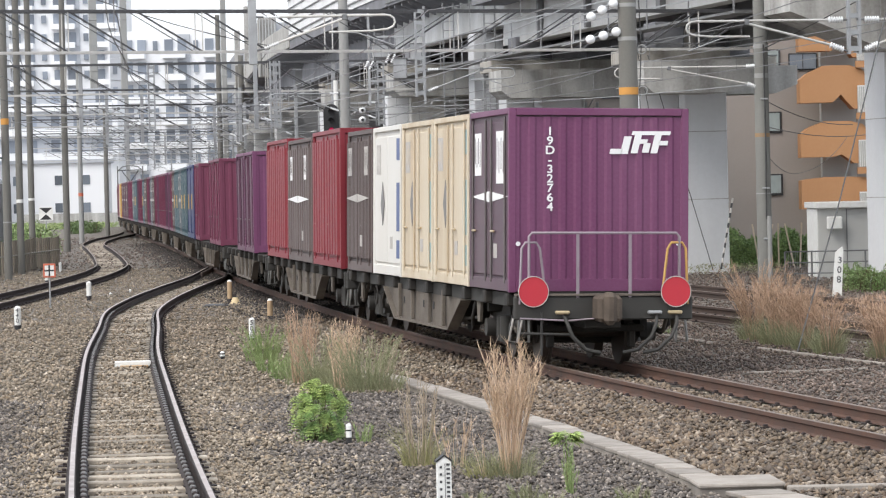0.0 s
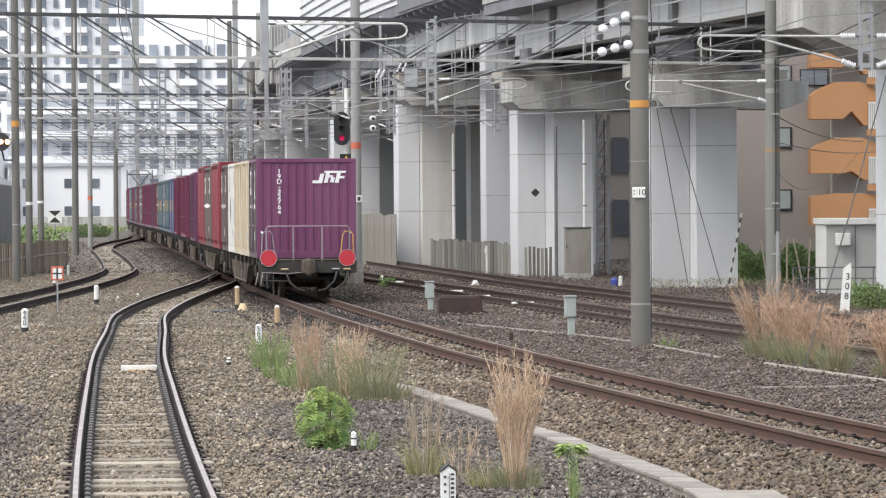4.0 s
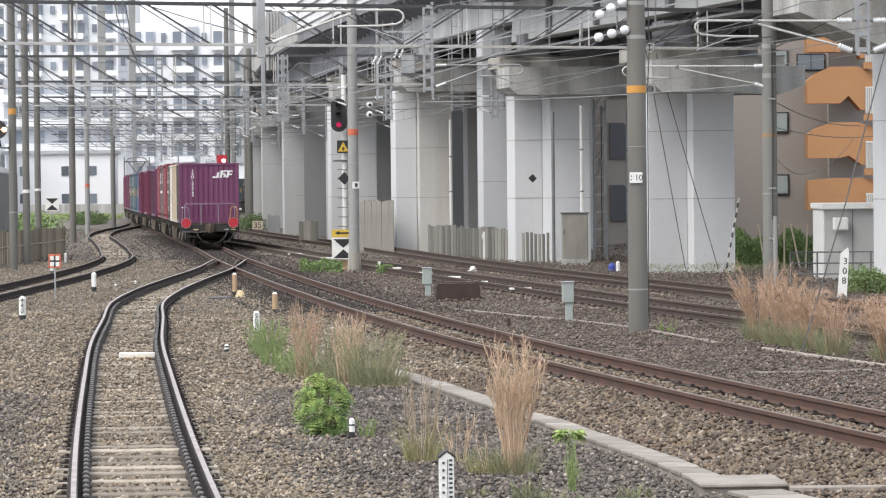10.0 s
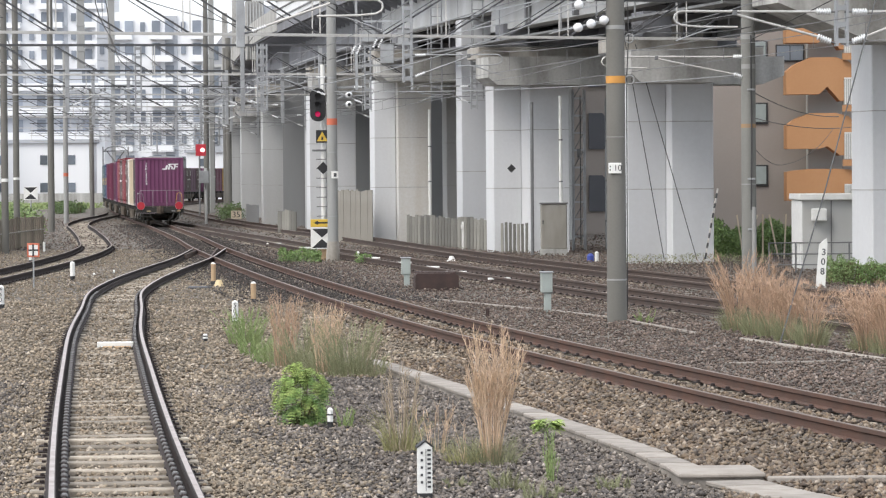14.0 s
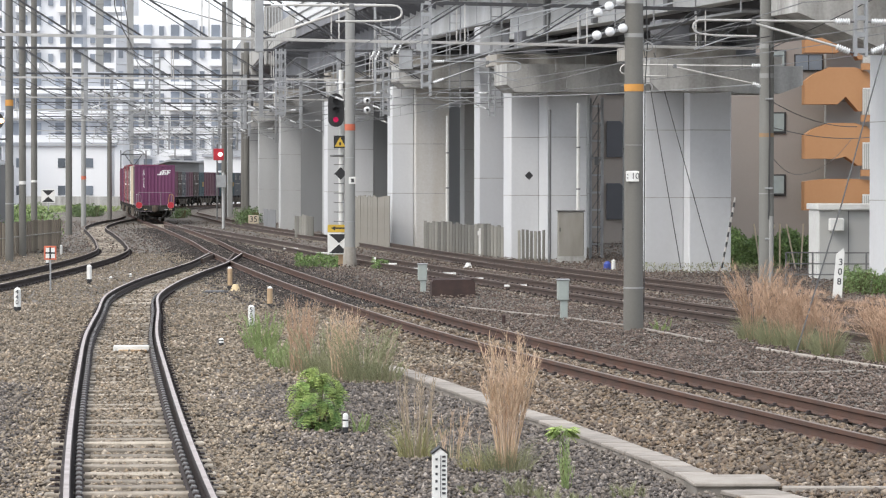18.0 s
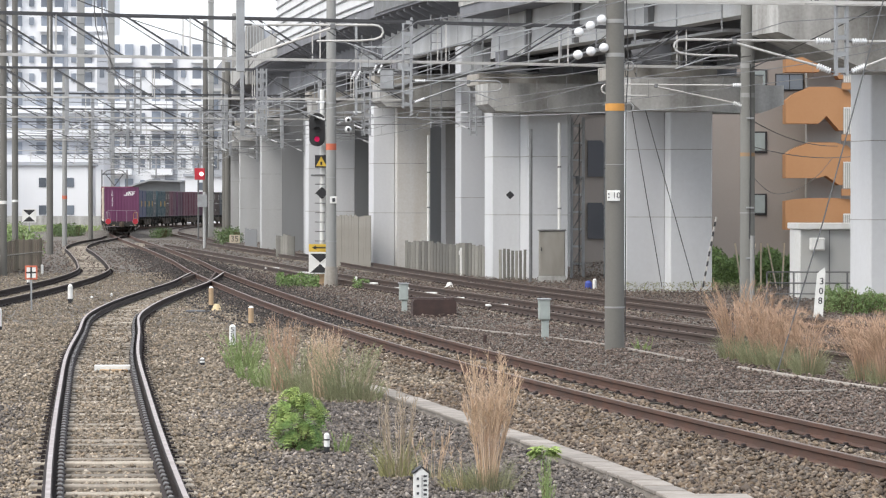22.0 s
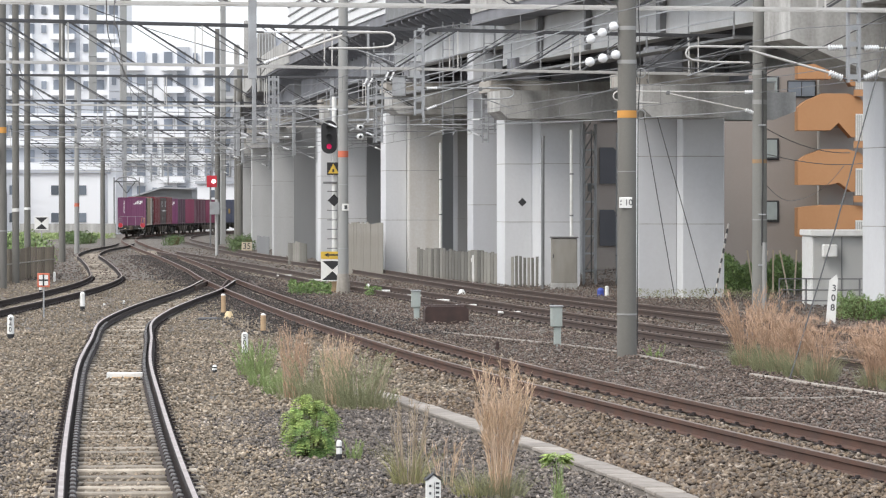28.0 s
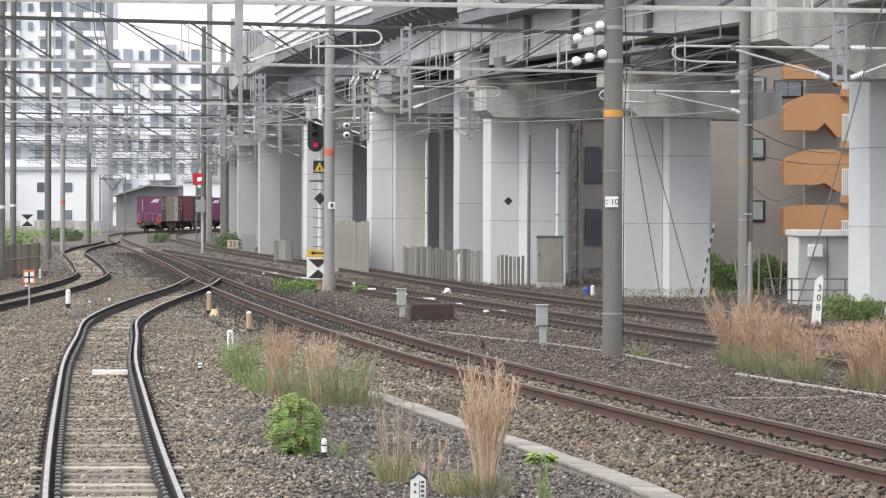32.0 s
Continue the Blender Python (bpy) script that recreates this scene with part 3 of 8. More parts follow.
def lettering(text, size, m, at, parent, name="lettering", depth=0.002, align="CENTER", bold=0.0):
    """Words in the built-in font, as a mesh."""
    cu = bpy.data.curves.new(name, "FONT")
    cu.body, cu.size, cu.align_x, cu.align_y, cu.extrude, cu.offset = text, size, align, "CENTER", depth, bold
    tmp = bpy.data.objects.new(name, cu)
    me = bpy.data.meshes.new_from_object(tmp)
    bpy.data.objects.remove(tmp)
    me.materials.clear()
    me.materials.append(M[m])
    ob = new(name, me)
    ob.parent, ob.matrix_basis = parent, at
    return ob

# ---- plan: the lines of the tracks, as plan points (ahead, right) ----
LINE_A = spline([(20, -1.7), (28.5, -2.65), (44.3, -4.28), (54.2, -5.25), (63.7, -6.05), (74, -6.9), (82, -7.2), (92, -7.32), (103, -7.35), (116, -7.7)])
LINE_B = spline([(20, 7.4), (33.7, 4.4), (42.7, 2.65), (54.2, 0.6), (69.5, -1.7), (81, -3.25), (99, -5.5), (120, -7.95), (140, -10.05), (157, -11.97), (178, -14.4), (202, -17.3), (238, -21.5), (270, -25.0), (300, -27.55), (318, -28.3), (336, -27.85), (354, -26.9), (368, -25.2), (390, -21.2), (408, -16.5), (430, -9), (460, 4), (520, 36), (600, 84)])
LINE_C = spline([(50, 8.2), (69.5, 4.2), (81, 2.2), (96, -0.4), (111, -3.0), (140, -7.4), (157, -10.0), (175, -12.7), (195, -15.8)])
LINE_D = spline([(50, 11.6), (83.8, 5.1), (96.5, 2.8), (118.5, -0.5), (143, -3.9), (154, -5.7), (184, -10.2), (240, -16.9), (277, -21.1), (300, -22.9), (325, -24.0), (347, -23.6), (365, -21.4), (385, -17.0), (405, -10.8), (430, -1), (470, 19), (520, 51), (600, 102)])
LINE_E = spline([(60, -11.4), (81.5, -11.25), (100, -11.3), (112, -11.6), (122.5, -12.2), (135, -13.5), (160, -16.4), (184.6, -19.3), (206, -20.9), (228, -21.8), (245, -22.9)])
LINE_V = spline([(70, 13.2), (85, 9.6), (95, 7.3), (118, 2.2), (140, -1.9), (169, -6.2), (188, -8.7), (230, -12.6), (280, -16.4), (330, -18.4), (380, -17.0), (440, -6)])
GROUND = -0.21

# ---- ground ----
g = Mesh()
g.add([(-700, -40, GROUND), (700, -40, GROUND), (700, 1500, GROUND), (-700, 1500, GROUND)], [(0, 1, 2, 3)], "ballast")
tagged(new("ground", g.data("ground")), "brown and grey crushed stone between the railway tracks", "ground", "", "structure")

RAIL = [(-0.0325, 0.0), (0.0325, 0.0), (0.0325, -0.04), (0.009, -0.055), (0.009, -0.125), (0.0635, -0.142), (0.0635, -0.153), (-0.0635, -0.153), (-0.0635, -0.142), (-0.009, -0.125), (-0.009, -0.055), (-0.0325, -0.04)]
HEAD = [(-0.022, 0.004), (0.022, 0.004), (0.024, -0.006), (-0.024, -0.006)]


def sleeper_mesh(m="sleeper"):
    s = Mesh().box((0, 0, -0.225), (1.5, 0.2, 0.14), m, 0.012)
    return s.data("sleeper")


SLEEPER = sleeper_mesh()


def clips(line, ys, m="rail_dark"):
    """The rail clips and base plates of a track, too small to tell apart."""
    c = Mesh()
    for y in ys:
        q = Matrix.Rotation(heading(line, y), 4, "Z")
        o = Vector((line(y), y, 0))
        for s in (-0.5665, 0.5665):
            c.box(o + q @ Vector((s, 0, -0.149)), (0.30, 0.15, 0.012), m, 0, q)
            for e in (-0.085, 0.085):
                c.box(o + q @ Vector((s + e, 0, -0.133)), (0.04, 0.06, 0.03), m, 0.006, q)
    return c


def track(name, label, line, y0, y1, s0, s1, head="rail_dull", web="rail_rust", step=1.0, pitch=0.66, clip_to=None, sunk=0.03):
    t = thing(name, label, "railway track", kind="structure")
    for s in (-0.5665, 0.5665):
        pts = along(line, y0, y1, step)
        off = []
        for p in pts:
            h = heading(line, p.y)
            off.append(p + Vector((math.cos(h), math.sin(h), 0)) * s)
        r = part("rail", Mesh().sweep(RAIL, off, web), t, "rusted steel rail")
        part("rail_head", Mesh().sweep(HEAD, off, head), r, "polished running surface")
    ys = [s0 + pitch * i for i in range(int((s1 - s0) / pitch))]
    for y in ys:
        o = new("sleeper", SLEEPER)
        o.parent, o.matrix_basis = t, Matrix.Translation((line(y), y, 0.006 - sunk - (0.014 + 0.02 * min(1.0, (y - 34) / 10) if line is LINE_A and y > 34 else 0) + 0.01 * math.sin(7 * y))) @ Matrix.Rotation(heading(line, y) + 0.01 * math.sin(13 * y), 4, "Z")
    cl = part("rail_clips", clips(line, [y for y in ys if y < (clip_to or s1)]), t, "dark steel rail fastenings")
    cl["kind"] = "stuff"
    return t


tr_a = track("track_1", "curving siding track with worn shiny rails and guard rails", LINE_A, 20, 117, 24, 116, "rail_head", "rail_dark", 0.8, 0.68, 80, 0.0)
tr_b = track("track_2", "main track with brown rusty rails, used by the freight train", LINE_B, 20, 560, 30, 215, "rail_dull", "rail_rust", 1.5, 0.66, 140)
tr_c = track("track_3", "rusty railway track joining the main track", LINE_C, 50, 196, 64, 180, "rail_dull", "rail_brown", 1.5, 0.66, 110)
tr_d = track("track_4", "rusty railway track beside the viaduct", LINE_D, 50, 560, 80, 200, "rail_dull", "rail_brown", 1.5, 0.66, 110)
tr_e = track("track_5", "side track winding in a double bend", LINE_E, 60, 246, 78, 210, "rail_dull", "rail_dark", 1.2, 0.68, 130)
# guard angles inside both rails of the siding
for s in (-0.468, 0.468):
    pts = []
    for p in along(LINE_A, 22, 108, 0.9):
        h = heading(LINE_A, p.y)
        pts.append(p + Vector((math.cos(h), math.sin(h), 0)) * s)
    part("guard_rail", Mesh().sweep([(-0.012, -0.055), (0.012, -0.055), (0.016, -0.13), (0.04, -0.15), (-0.04, -0.15), (-0.016, -0.13)], pts, "rail_dark"), tr_a, "dark steel guard rail")
    bolts = Mesh()
    for i, p in enumerate(pts[:-1]):
        for k in range(4):
            q = p.lerp(pts[i + 1], k / 4)
            if q.y < 75:
                bolts.box(q + Vector((0.0, 0, -0.062)), (0.055, 0.05, 0.03), "galv_dark" if k % 2 else "rail_dark", 0.008)
    part("guard_bolt", bolts, tr_a, "bolt heads along the guard rail")["kind"] = "stuff"
# blades and crossing of the turnout where the siding leaves the main track
for k, (xa, ya, xb, yb) in enumerate(((-6.85, 104, -7.5, 118), (-5.75, 106, -6.6, 116.5), (-7.9, 108, -8.15, 119))):
    part("switch_blade", Mesh().sweep([(-0.03, -0.005), (0.03, -0.005), (0.05, -0.15), (-0.05, -0.15)], [(xa, ya, 0), (xa + (xb - xa) * 0.5, (ya + yb) / 2, 0), (xb, yb, 0)], "rail_brown"), tr_a, "steel switch rail")

# ---- railway viaduct on the right ----
def ring(line, off, y0, y1, step, z=0.0):
    out = []
    for p in along(line, y0, y1, step, z):
        h = heading(line, p.y)
        out.append(p + Vector((math.cos(h), math.sin(h), 0)) * off)
    return out


via = thing("viaduct", "grey concrete railway viaduct on painted piers beside the tracks", "viaduct", kind="structure")
LOW, HIGH = (70, 119.5), (119.5, 420)
part("deck", Mesh().sweep([(-0.9, 8.9), (9.4, 8.9), (9.4, 9.35), (-0.9, 9.35)], along(LINE_V, *LOW, 5), "soffit"), via, "deck slab underside with its shade in the colour")
part("deck", Mesh().sweep([(-0.9, 9.9), (9.4, 9.9), (9.4, 10.4), (-0.9, 10.4)], along(LINE_V, *HIGH, 5), "soffit"), via, "deck slab underside with its shade in the colour")
# inner and far girders get the dark colour that stands for under-deck shade
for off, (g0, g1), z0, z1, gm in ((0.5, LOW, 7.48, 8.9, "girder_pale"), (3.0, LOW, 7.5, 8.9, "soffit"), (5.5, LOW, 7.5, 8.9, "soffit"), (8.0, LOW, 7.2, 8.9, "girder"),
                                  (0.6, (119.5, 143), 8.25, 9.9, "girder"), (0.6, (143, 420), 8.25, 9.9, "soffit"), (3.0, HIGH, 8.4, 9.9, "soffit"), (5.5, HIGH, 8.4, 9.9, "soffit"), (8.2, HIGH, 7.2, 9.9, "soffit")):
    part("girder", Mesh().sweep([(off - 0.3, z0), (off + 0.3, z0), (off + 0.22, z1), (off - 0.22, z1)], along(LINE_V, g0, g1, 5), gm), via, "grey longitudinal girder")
part("parapet", Mesh().sweep([(-0.95, 9.3), (-0.7, 9.3), (-0.7, 11.2), (-0.95, 11.2)], along(LINE_V, *LOW, 5), "concrete_stain"), via, "stained concrete parapet wall")
part("parapet", Mesh().sweep([(-0.95, 10.0), (-0.7, 10.0), (-0.7, 11.35), (-0.95, 11.35)], along(LINE_V, 119.5, 137, 5), "galv_dark"), via, "dark steel parapet wall")
part("parapet", Mesh().sweep([(-0.95, 10.35), (-0.7, 10.35), (-0.7, 13.2), (-0.95, 13.2)], along(LINE_V, 137, 175, 4), "panel_white"), via, "pale slatted noise barrier")
part("parapet", Mesh().sweep([(-0.95, 10.0), (-0.7, 10.0), (-0.7, 11.2), (-0.95, 11.2)], along(LINE_V, 175, 420, 5), "concrete_stain"), via, "grey concrete parapet wall")
part("parapet", Mesh().sweep([(9.2, 9.0), (9.4, 9.0), (9.4, 11.2), (9.2, 11.2)], along(LINE_V, 70, 420, 5), "panel_white"), via, "pale parapet wall")
for z in np.arange(10.55, 13.2, 0.45):
    part("parapet_rib", Mesh().sweep([(-1.0, z), (-0.94, z), (-0.94, z + 0.06), (-1.0, z + 0.06)], along(LINE_V, 137, 175, 4), "galv_dark"), via, "grey rail along the parapet")
for y in np.arange(124, 200, 1.6):
    h = heading(LINE_V, y)
    # the ribs take the same dark colour, with the shade painted in
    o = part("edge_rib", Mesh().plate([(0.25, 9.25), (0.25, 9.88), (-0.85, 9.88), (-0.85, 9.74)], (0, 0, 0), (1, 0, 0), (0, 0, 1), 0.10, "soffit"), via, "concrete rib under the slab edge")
    o.matrix_basis = Matrix.Translation((LINE_V(y), y, 0)) @ Matrix.Rotation(h, 4, "Z")
for y, w in ((99.5, 0.42), (107.5, 0.22), (113.6, 0.2)):
    o = part("stiffener", Mesh().box((0.13, 0, 8.2), (0.2, w, 1.4), "galv_dark", 0.01), via, "dark upright on the girder")
    o.matrix_basis = Matrix.Translation((LINE_V(y), y, 0)) @ Matrix.Rotation(heading(LINE_V, y), 4, "Z")
# upright concrete masts rising past the deck
for y, off, w, z1 in ((196, -0.6, 1.05, 12.6), (226, -0.7, 0.6, 15), (300, -0.75, 0.5, 17)):
    o = part("mast_block", Mesh().box((off, 0, z1 / 2 + 4.6), (w, 0.9, z1 - 9.2), "concrete_stain", 0.04), via, "upright grey concrete mast")
    for k in range(6 if y < 200 else 0):
        part("mast_rib", Mesh().box((off - w / 2 + w * (k + 0.5) / 6, -0.48, z1 / 2 + 4.6), (0.07, 0.08, z1 - 9.3), "concrete"), o, "upright rib of the mast")
    o.matrix_basis = Matrix.Translation((LINE_V(y), y, 0)) @ Matrix.Rotation(heading(LINE_V, y), 4, "Z")


def column(at, sx, sy, top, m, ring_z=(2.0, 4.0)):
    c = Mesh().box((0, 0, (top + GROUND) / 2 - 0.1), (sx, sy, top - GROUND + 0.2), m, 0.03)
    p = part("pier", c, via, "painted concrete pier")
    p.matrix_basis = at
    for z in ring_z:
        q = part("pier_joint", Mesh().box((0, 0, z), (sx + 0.012, sy + 0.012, 0.025), "concrete_stain"), p, "thin seam round the pier")
    return p


# bents: ahead, ends and underside of the beam, columns (offset, width, depth, front face)
# first bent: the left column's shade is put into its greyer paint
for y, over, right, low, cols in ((100.5, -1.0, 2.35, 5.08, ((0.90, 1.30, 1.5, -0.65, "pier_paint"), (-0.3, 1.2, 0.9, -0.1, "pier_grey"))),
                (117.5, -1.0, 9.4, 5.5, ((-0.3, 1.0, 1.2, -0.5, "pier_paint"), (0.70, 1.42, 2.1, -1.65, "pier_paint"), (6.0, 1.3, 1.4, -0.6, "concrete"))),
                (138.0, -1.0, 9.4, 6.22, ((-0.9, 0.89, 1.2, -0.6, "pier_paint"), (0.0, 1.38, 1.3, -1.05, "concrete_warm"), (6.0, 1.3, 1.4, -0.6, "concrete"))),
                (160.0, -1.0, 9.4, 6.25, ((-0.9, 0.8, 1.4, -0.6, "pier_paint"), (0.3, 1.0, 1.4, -0.6, "pier_paint"), (5.6, 1.3, 1.4, -0.6, "concrete"))),
                (190.0, -1.0, 9.4, 6.3, ((-0.6, 1.6, 1.4, -0.6, "concrete"), (1.4, 1.4, 1.4, -0.6, "concrete"), (5.6, 1.3, 1.4, -0.6, "concrete"))),
                (222.0, -1.0, 9.4, 6.4, ((-0.6, 1.6, 1.6, -0.6, "concrete"), (1.4, 1.5, 1.4, -0.6, "concrete"), (5.6, 1.3, 1.4, -0.6, "concrete"))),
                (262.0, -1.0, 9.4, 6.5, ((-0.6, 1.6, 1.6, -0.6, "concrete"), (5.0, 1.5, 1.4, -0.6, "concrete"))),
                (86.0, -1.62, 9.4, 5.65, ((1.62, 1.3, 1.5, -0.75, "pier_paint"),))):
    h = heading(LINE_V, y)
    q = Matrix.Translation((LINE_V(y), y, 0)) @ Matrix.Rotation(h, 4, "Z")
    for off, sx, sy, front, m in cols:
        column(q @ Matrix.Translation((off + sx / 2, front + sy / 2, 0)), sx, sy, low + 0.1, m)
    cap = Mesh()
    hammer = [(over, 6.6), (over + 2.4, low), (right, low), (right, 7.9), (over, 7.9)]
    plain = [(over, low + 0.25), (over + 0.3, low), (right - 0.8, low), (right, low + 0.3), (right, low + 0.95), (over, low + 0.95)]
    cap.plate(hammer if y < 90 else plain, (0, -1.0, 0), (1, 0, 0), (0, 0, 1), -2.0, "concrete_stain")
    c = part("cap_beam", cap, via, "stained concrete cross beam")
    c.matrix_basis = q
    if y > 90:
        part("cap_ledge", Mesh().box(((over + right) / 2, -0.05, low + 1.15), (right - over - 0.2, 1.8, 0.40), "concrete_tan", 0.02), c, "tan upper ledge of the beam")
        part("ledge_rail", Mesh().tube([(over + 0.1, -1.0, low + 1.38), (right - 0.1, -1.0, low + 1.38)], 0.025, "galv_dark", 5), c, "thin pipe along the ledge")
    # bearing blocks: the shade above the cap beam is put into their colour
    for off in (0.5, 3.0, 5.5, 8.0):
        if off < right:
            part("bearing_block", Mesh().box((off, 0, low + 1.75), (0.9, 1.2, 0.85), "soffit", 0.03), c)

# inner columns, hangers and inspection ladders of the viaduct
for y, off, sx, top, m in ((124.5, 0.08, 1.12, 8.15, "pier_grey"), (129.0, 1.6, 0.9, 7.5, "concrete"), (148, 1.0, 0.8, 7.5, "concrete_stain"), (110.0, 3.6, 0.7, 7.5, "concrete_stain"), (176, 0.6, 1.2, 7.5, "concrete"), (206, 0.6, 1.2, 7.5, "concrete_stain")):
    q = Matrix.Translation((LINE_V(y), y, 0)) @ Matrix.Rotation(heading(LINE_V, y), 4, "Z")
    column(q @ Matrix.Translation((off + sx / 2, 0, 0)), sx, 1.0, top, m, (2.6, 5.2))
for y in np.arange(84, 230, 5.5):
    q = Matrix.Translation((LINE_V(y), y, 0)) @ Matrix.Rotation(heading(LINE_V, y), 4, "Z")
    f = part("cross_frame", Mesh().box((4.3, 0, 8.2 if y < 119 else 9.0), (7.6, 0.25, 0.9), "dark_steel"), via, "dark cross frame between the girders")
    f.matrix_basis = q
for y, off in ((121.5, -0.1), (126.5, -0.6), (104, 0.2), (142, -0.7)):
    q = Matrix.Translation((LINE_V(y), y, 0)) @ Matrix.Rotation(heading(LINE_V, y), 4, "Z")
    lad = thing("ladder", "grey steel inspection ladder on the viaduct", "ladder", "ladders on the viaduct", at=q)
    for s in (0, 0.4):
        part("rail", Mesh().box((off + s, -0.3, 7.3), (0.05, 0.05, 4.2), "galv"), lad)
    for z in np.arange(5.4, 9.3, 0.33):
        part("rung", Mesh().box((off + 0.2, -0.3, z), (0.38, 0.03, 0.03), "galv"), lad)
cat = thing("catwalk", "narrow steel inspection walkway along the viaduct", "walkway")
part("floor", Mesh().sweep([(-0.75, 6.95), (-0.1, 6.95), (-0.1, 7.02), (-0.75, 7.02)], along(LINE_V, 90, 210, 5), "galv_dark"), cat)
for z in (7.5, 8.0):
    part("handrail", Mesh().sweep([(-0.78, z), (-0.74, z), (-0.74, z + 0.04), (-0.78, z + 0.04)], along(LINE_V, 90, 210, 5), "galv"), cat)
for y in np.arange(90, 210, 4):
    h = heading(LINE_V, y)
    o = part("post", Mesh().box((-0.76, 0, 7.5), (0.04, 0.04, 1.1), "galv"), cat)
    o.matrix_basis = Matrix.Translation((LINE_V(y), y, 0)) @ Matrix.Rotation(h, 4, "Z")

# ---- apartment building behind the viaduct ----
apt = thing("apartment_building", "greyish brown apartment block with orange rounded balconies", "building")
AY = 150.0
part("wall", Mesh().box((18.5, AY + 6, 8), (30, 12, 18), "plaster"), apt, "grey-brown plaster wall")
for x in (7.2, 14.55):
    for k in range(5):
        z = -0.4 + 2.75 * k
        if x > 10:
            w = part("window", Mesh().box((x, AY - 0.03, z + 0.1 + 2.65), (0.62, 0.1, 0.95), "black", 0.02), apt, "dark window frame")
            part("pane", Mesh().box((x - 0.03, AY - 0.07, z + 0.12 + 2.65), (0.5, 0.05, 0.78), "glass_pale"), w, "pale frosted pane")
        else:
            # a flush dark plate puts the shade of the open recess into colour
            w = part("window", Mesh().plate([(0, 0), (0.9, 0), (0.9, 1.25), (0.6, 1.6), (0, 1.6)], (x - 0.27, AY - 0.03, z + 1.22), (1, 0, 0), (0, 0, 1), -0.1, "opening"), apt, "cut-corner opening, its shaded depth put into a dark plate")
w = part("window", Mesh().box((15.85, AY - 0.03, 7.76), (1.26, 0.1, 0.75), "black", 0.02), apt, "dark window frame")
for x in (15.55, 16.15):
    part("pane", Mesh().box((x, AY - 0.07, 7.76), (0.56, 0.05, 0.64), "glass"), w)
for z, notch, rise, bow in ((8.11, 0.5, 1.45, 1.0), (5.87, 0.33, 1.6, 1.0), (3.5, 0.1, 1.55, 0.9), (1.25, 0.0, 1.38, 0.25)):
    # a deep parapet with a stepped bow above and a raked corner below
    out = [(15.42, z), (16.85, z), (17.2, z + notch), (17.75, z - 0.3), (18.38, z - 0.28), *((x, z + rise * (1 - bow * drop)) for x, drop in ((18.38, 0.32), (18.12, 0.1), (17.9, 0.07), (17.6, 0), (16.45, 0), (16.3, 0.05), (15.95, 0.14), (15.75, 0.21), (15.42, 0.38)))]
    o = part("balcony", Mesh().plate(out, (0, AY - 1.3, 0), (1, 0, 0), (0, 0, 1), -1.3, "balcony"), apt, "orange balcony parapet with a bowed edge")
    part("recess", Mesh().box((17.3, AY - 0.4, z - 0.62), (1.5, 0.8, 1.5), "shed"), o, "grey recessed wall under the balcony")
    part("drip_edge", Mesh().box((16.0, AY - 1.31, z + 0.03), (1.1, 0.03, 0.05), "plaster"), o)
    for k in range(6):
        part("railing_bar", Mesh().box((17.97 + 0.085 * k, AY - 2.75, z + 0.1), (0.03, 0.04, 1.1), "white"), o, "white railing bar")
    part("railing_back", Mesh().box((18.17, AY - 2.66, z + 0.1), (0.5, 0.1, 1.1), "shed"), o, "grey wall behind the railing")
    part("railing_top", Mesh().box((18.17, AY - 2.75, z + 0.68), (0.5, 0.06, 0.06), "white"), o, "white railing top")
    part("railing_base", Mesh().box((18.15, AY - 2.7, z - 0.62), (0.6, 0.3, 0.28), "balcony"), o, "orange slab edge")

# ---- small equipment hut with its wire fence ----
hut = thing("equipment_hut", "pale grey equipment hut with a flat white roof", "hut")
HX, HY = 10.88, 92.0
part("wall", Mesh().box((HX, HY + 1.2, 0.75), (1.7, 2.6, 1.94), "shed", 0.02), hut)
part("roof", Mesh().box((HX, HY + 1.15, 1.79), (1.86, 2.9, 0.17), "white", 0.02), hut, "white roof slab")
# a white sheet puts the brighter light on this side into the colour
part("side_panel", Mesh().box((HX - 0.86, HY + 1.2, 0.74), (0.03, 2.56, 1.9), "white", 0.01), hut, "side wall sheet, whitened for the light it catches")
part("air_conditioner", Mesh().box((HX - 0.42, HY - 0.28, 1.31), (0.40, 0.3, 0.35), "white", 0.03), hut, "white air unit")
part("door_gap", Mesh().box((HX - 0.07, HY - 0.11, 0.74), (0.03, 0.02, 1.9), "galv_dark"), hut)

fen = thing("wire_fence", "low grey pipe and wire mesh fence before the hut", "fence")
for i in range(5):
    part("post", Mesh().tube([(8.78 + i * 0.7, 88.5, GROUND), (8.78 + i * 0.7, 88.5, 0.62)], 0.025, "galv_dark", 6), fen)
for z in (0.62, 0.33, 0.05):
    part("rail", Mesh().tube([(8.78, 88.5, z), (11.6, 88.5, z)], 0.018, "galv_dark", 6), fen)
mesh = Mesh()
for i in range(60):
    mesh.tube([(8.78 + i * 0.047, 88.5, GROUND), (8.78 + i * 0.047, 88.5, 0.61)], 0.003, "galv", 3, cap=False)
part("wire_mesh", mesh, fen)

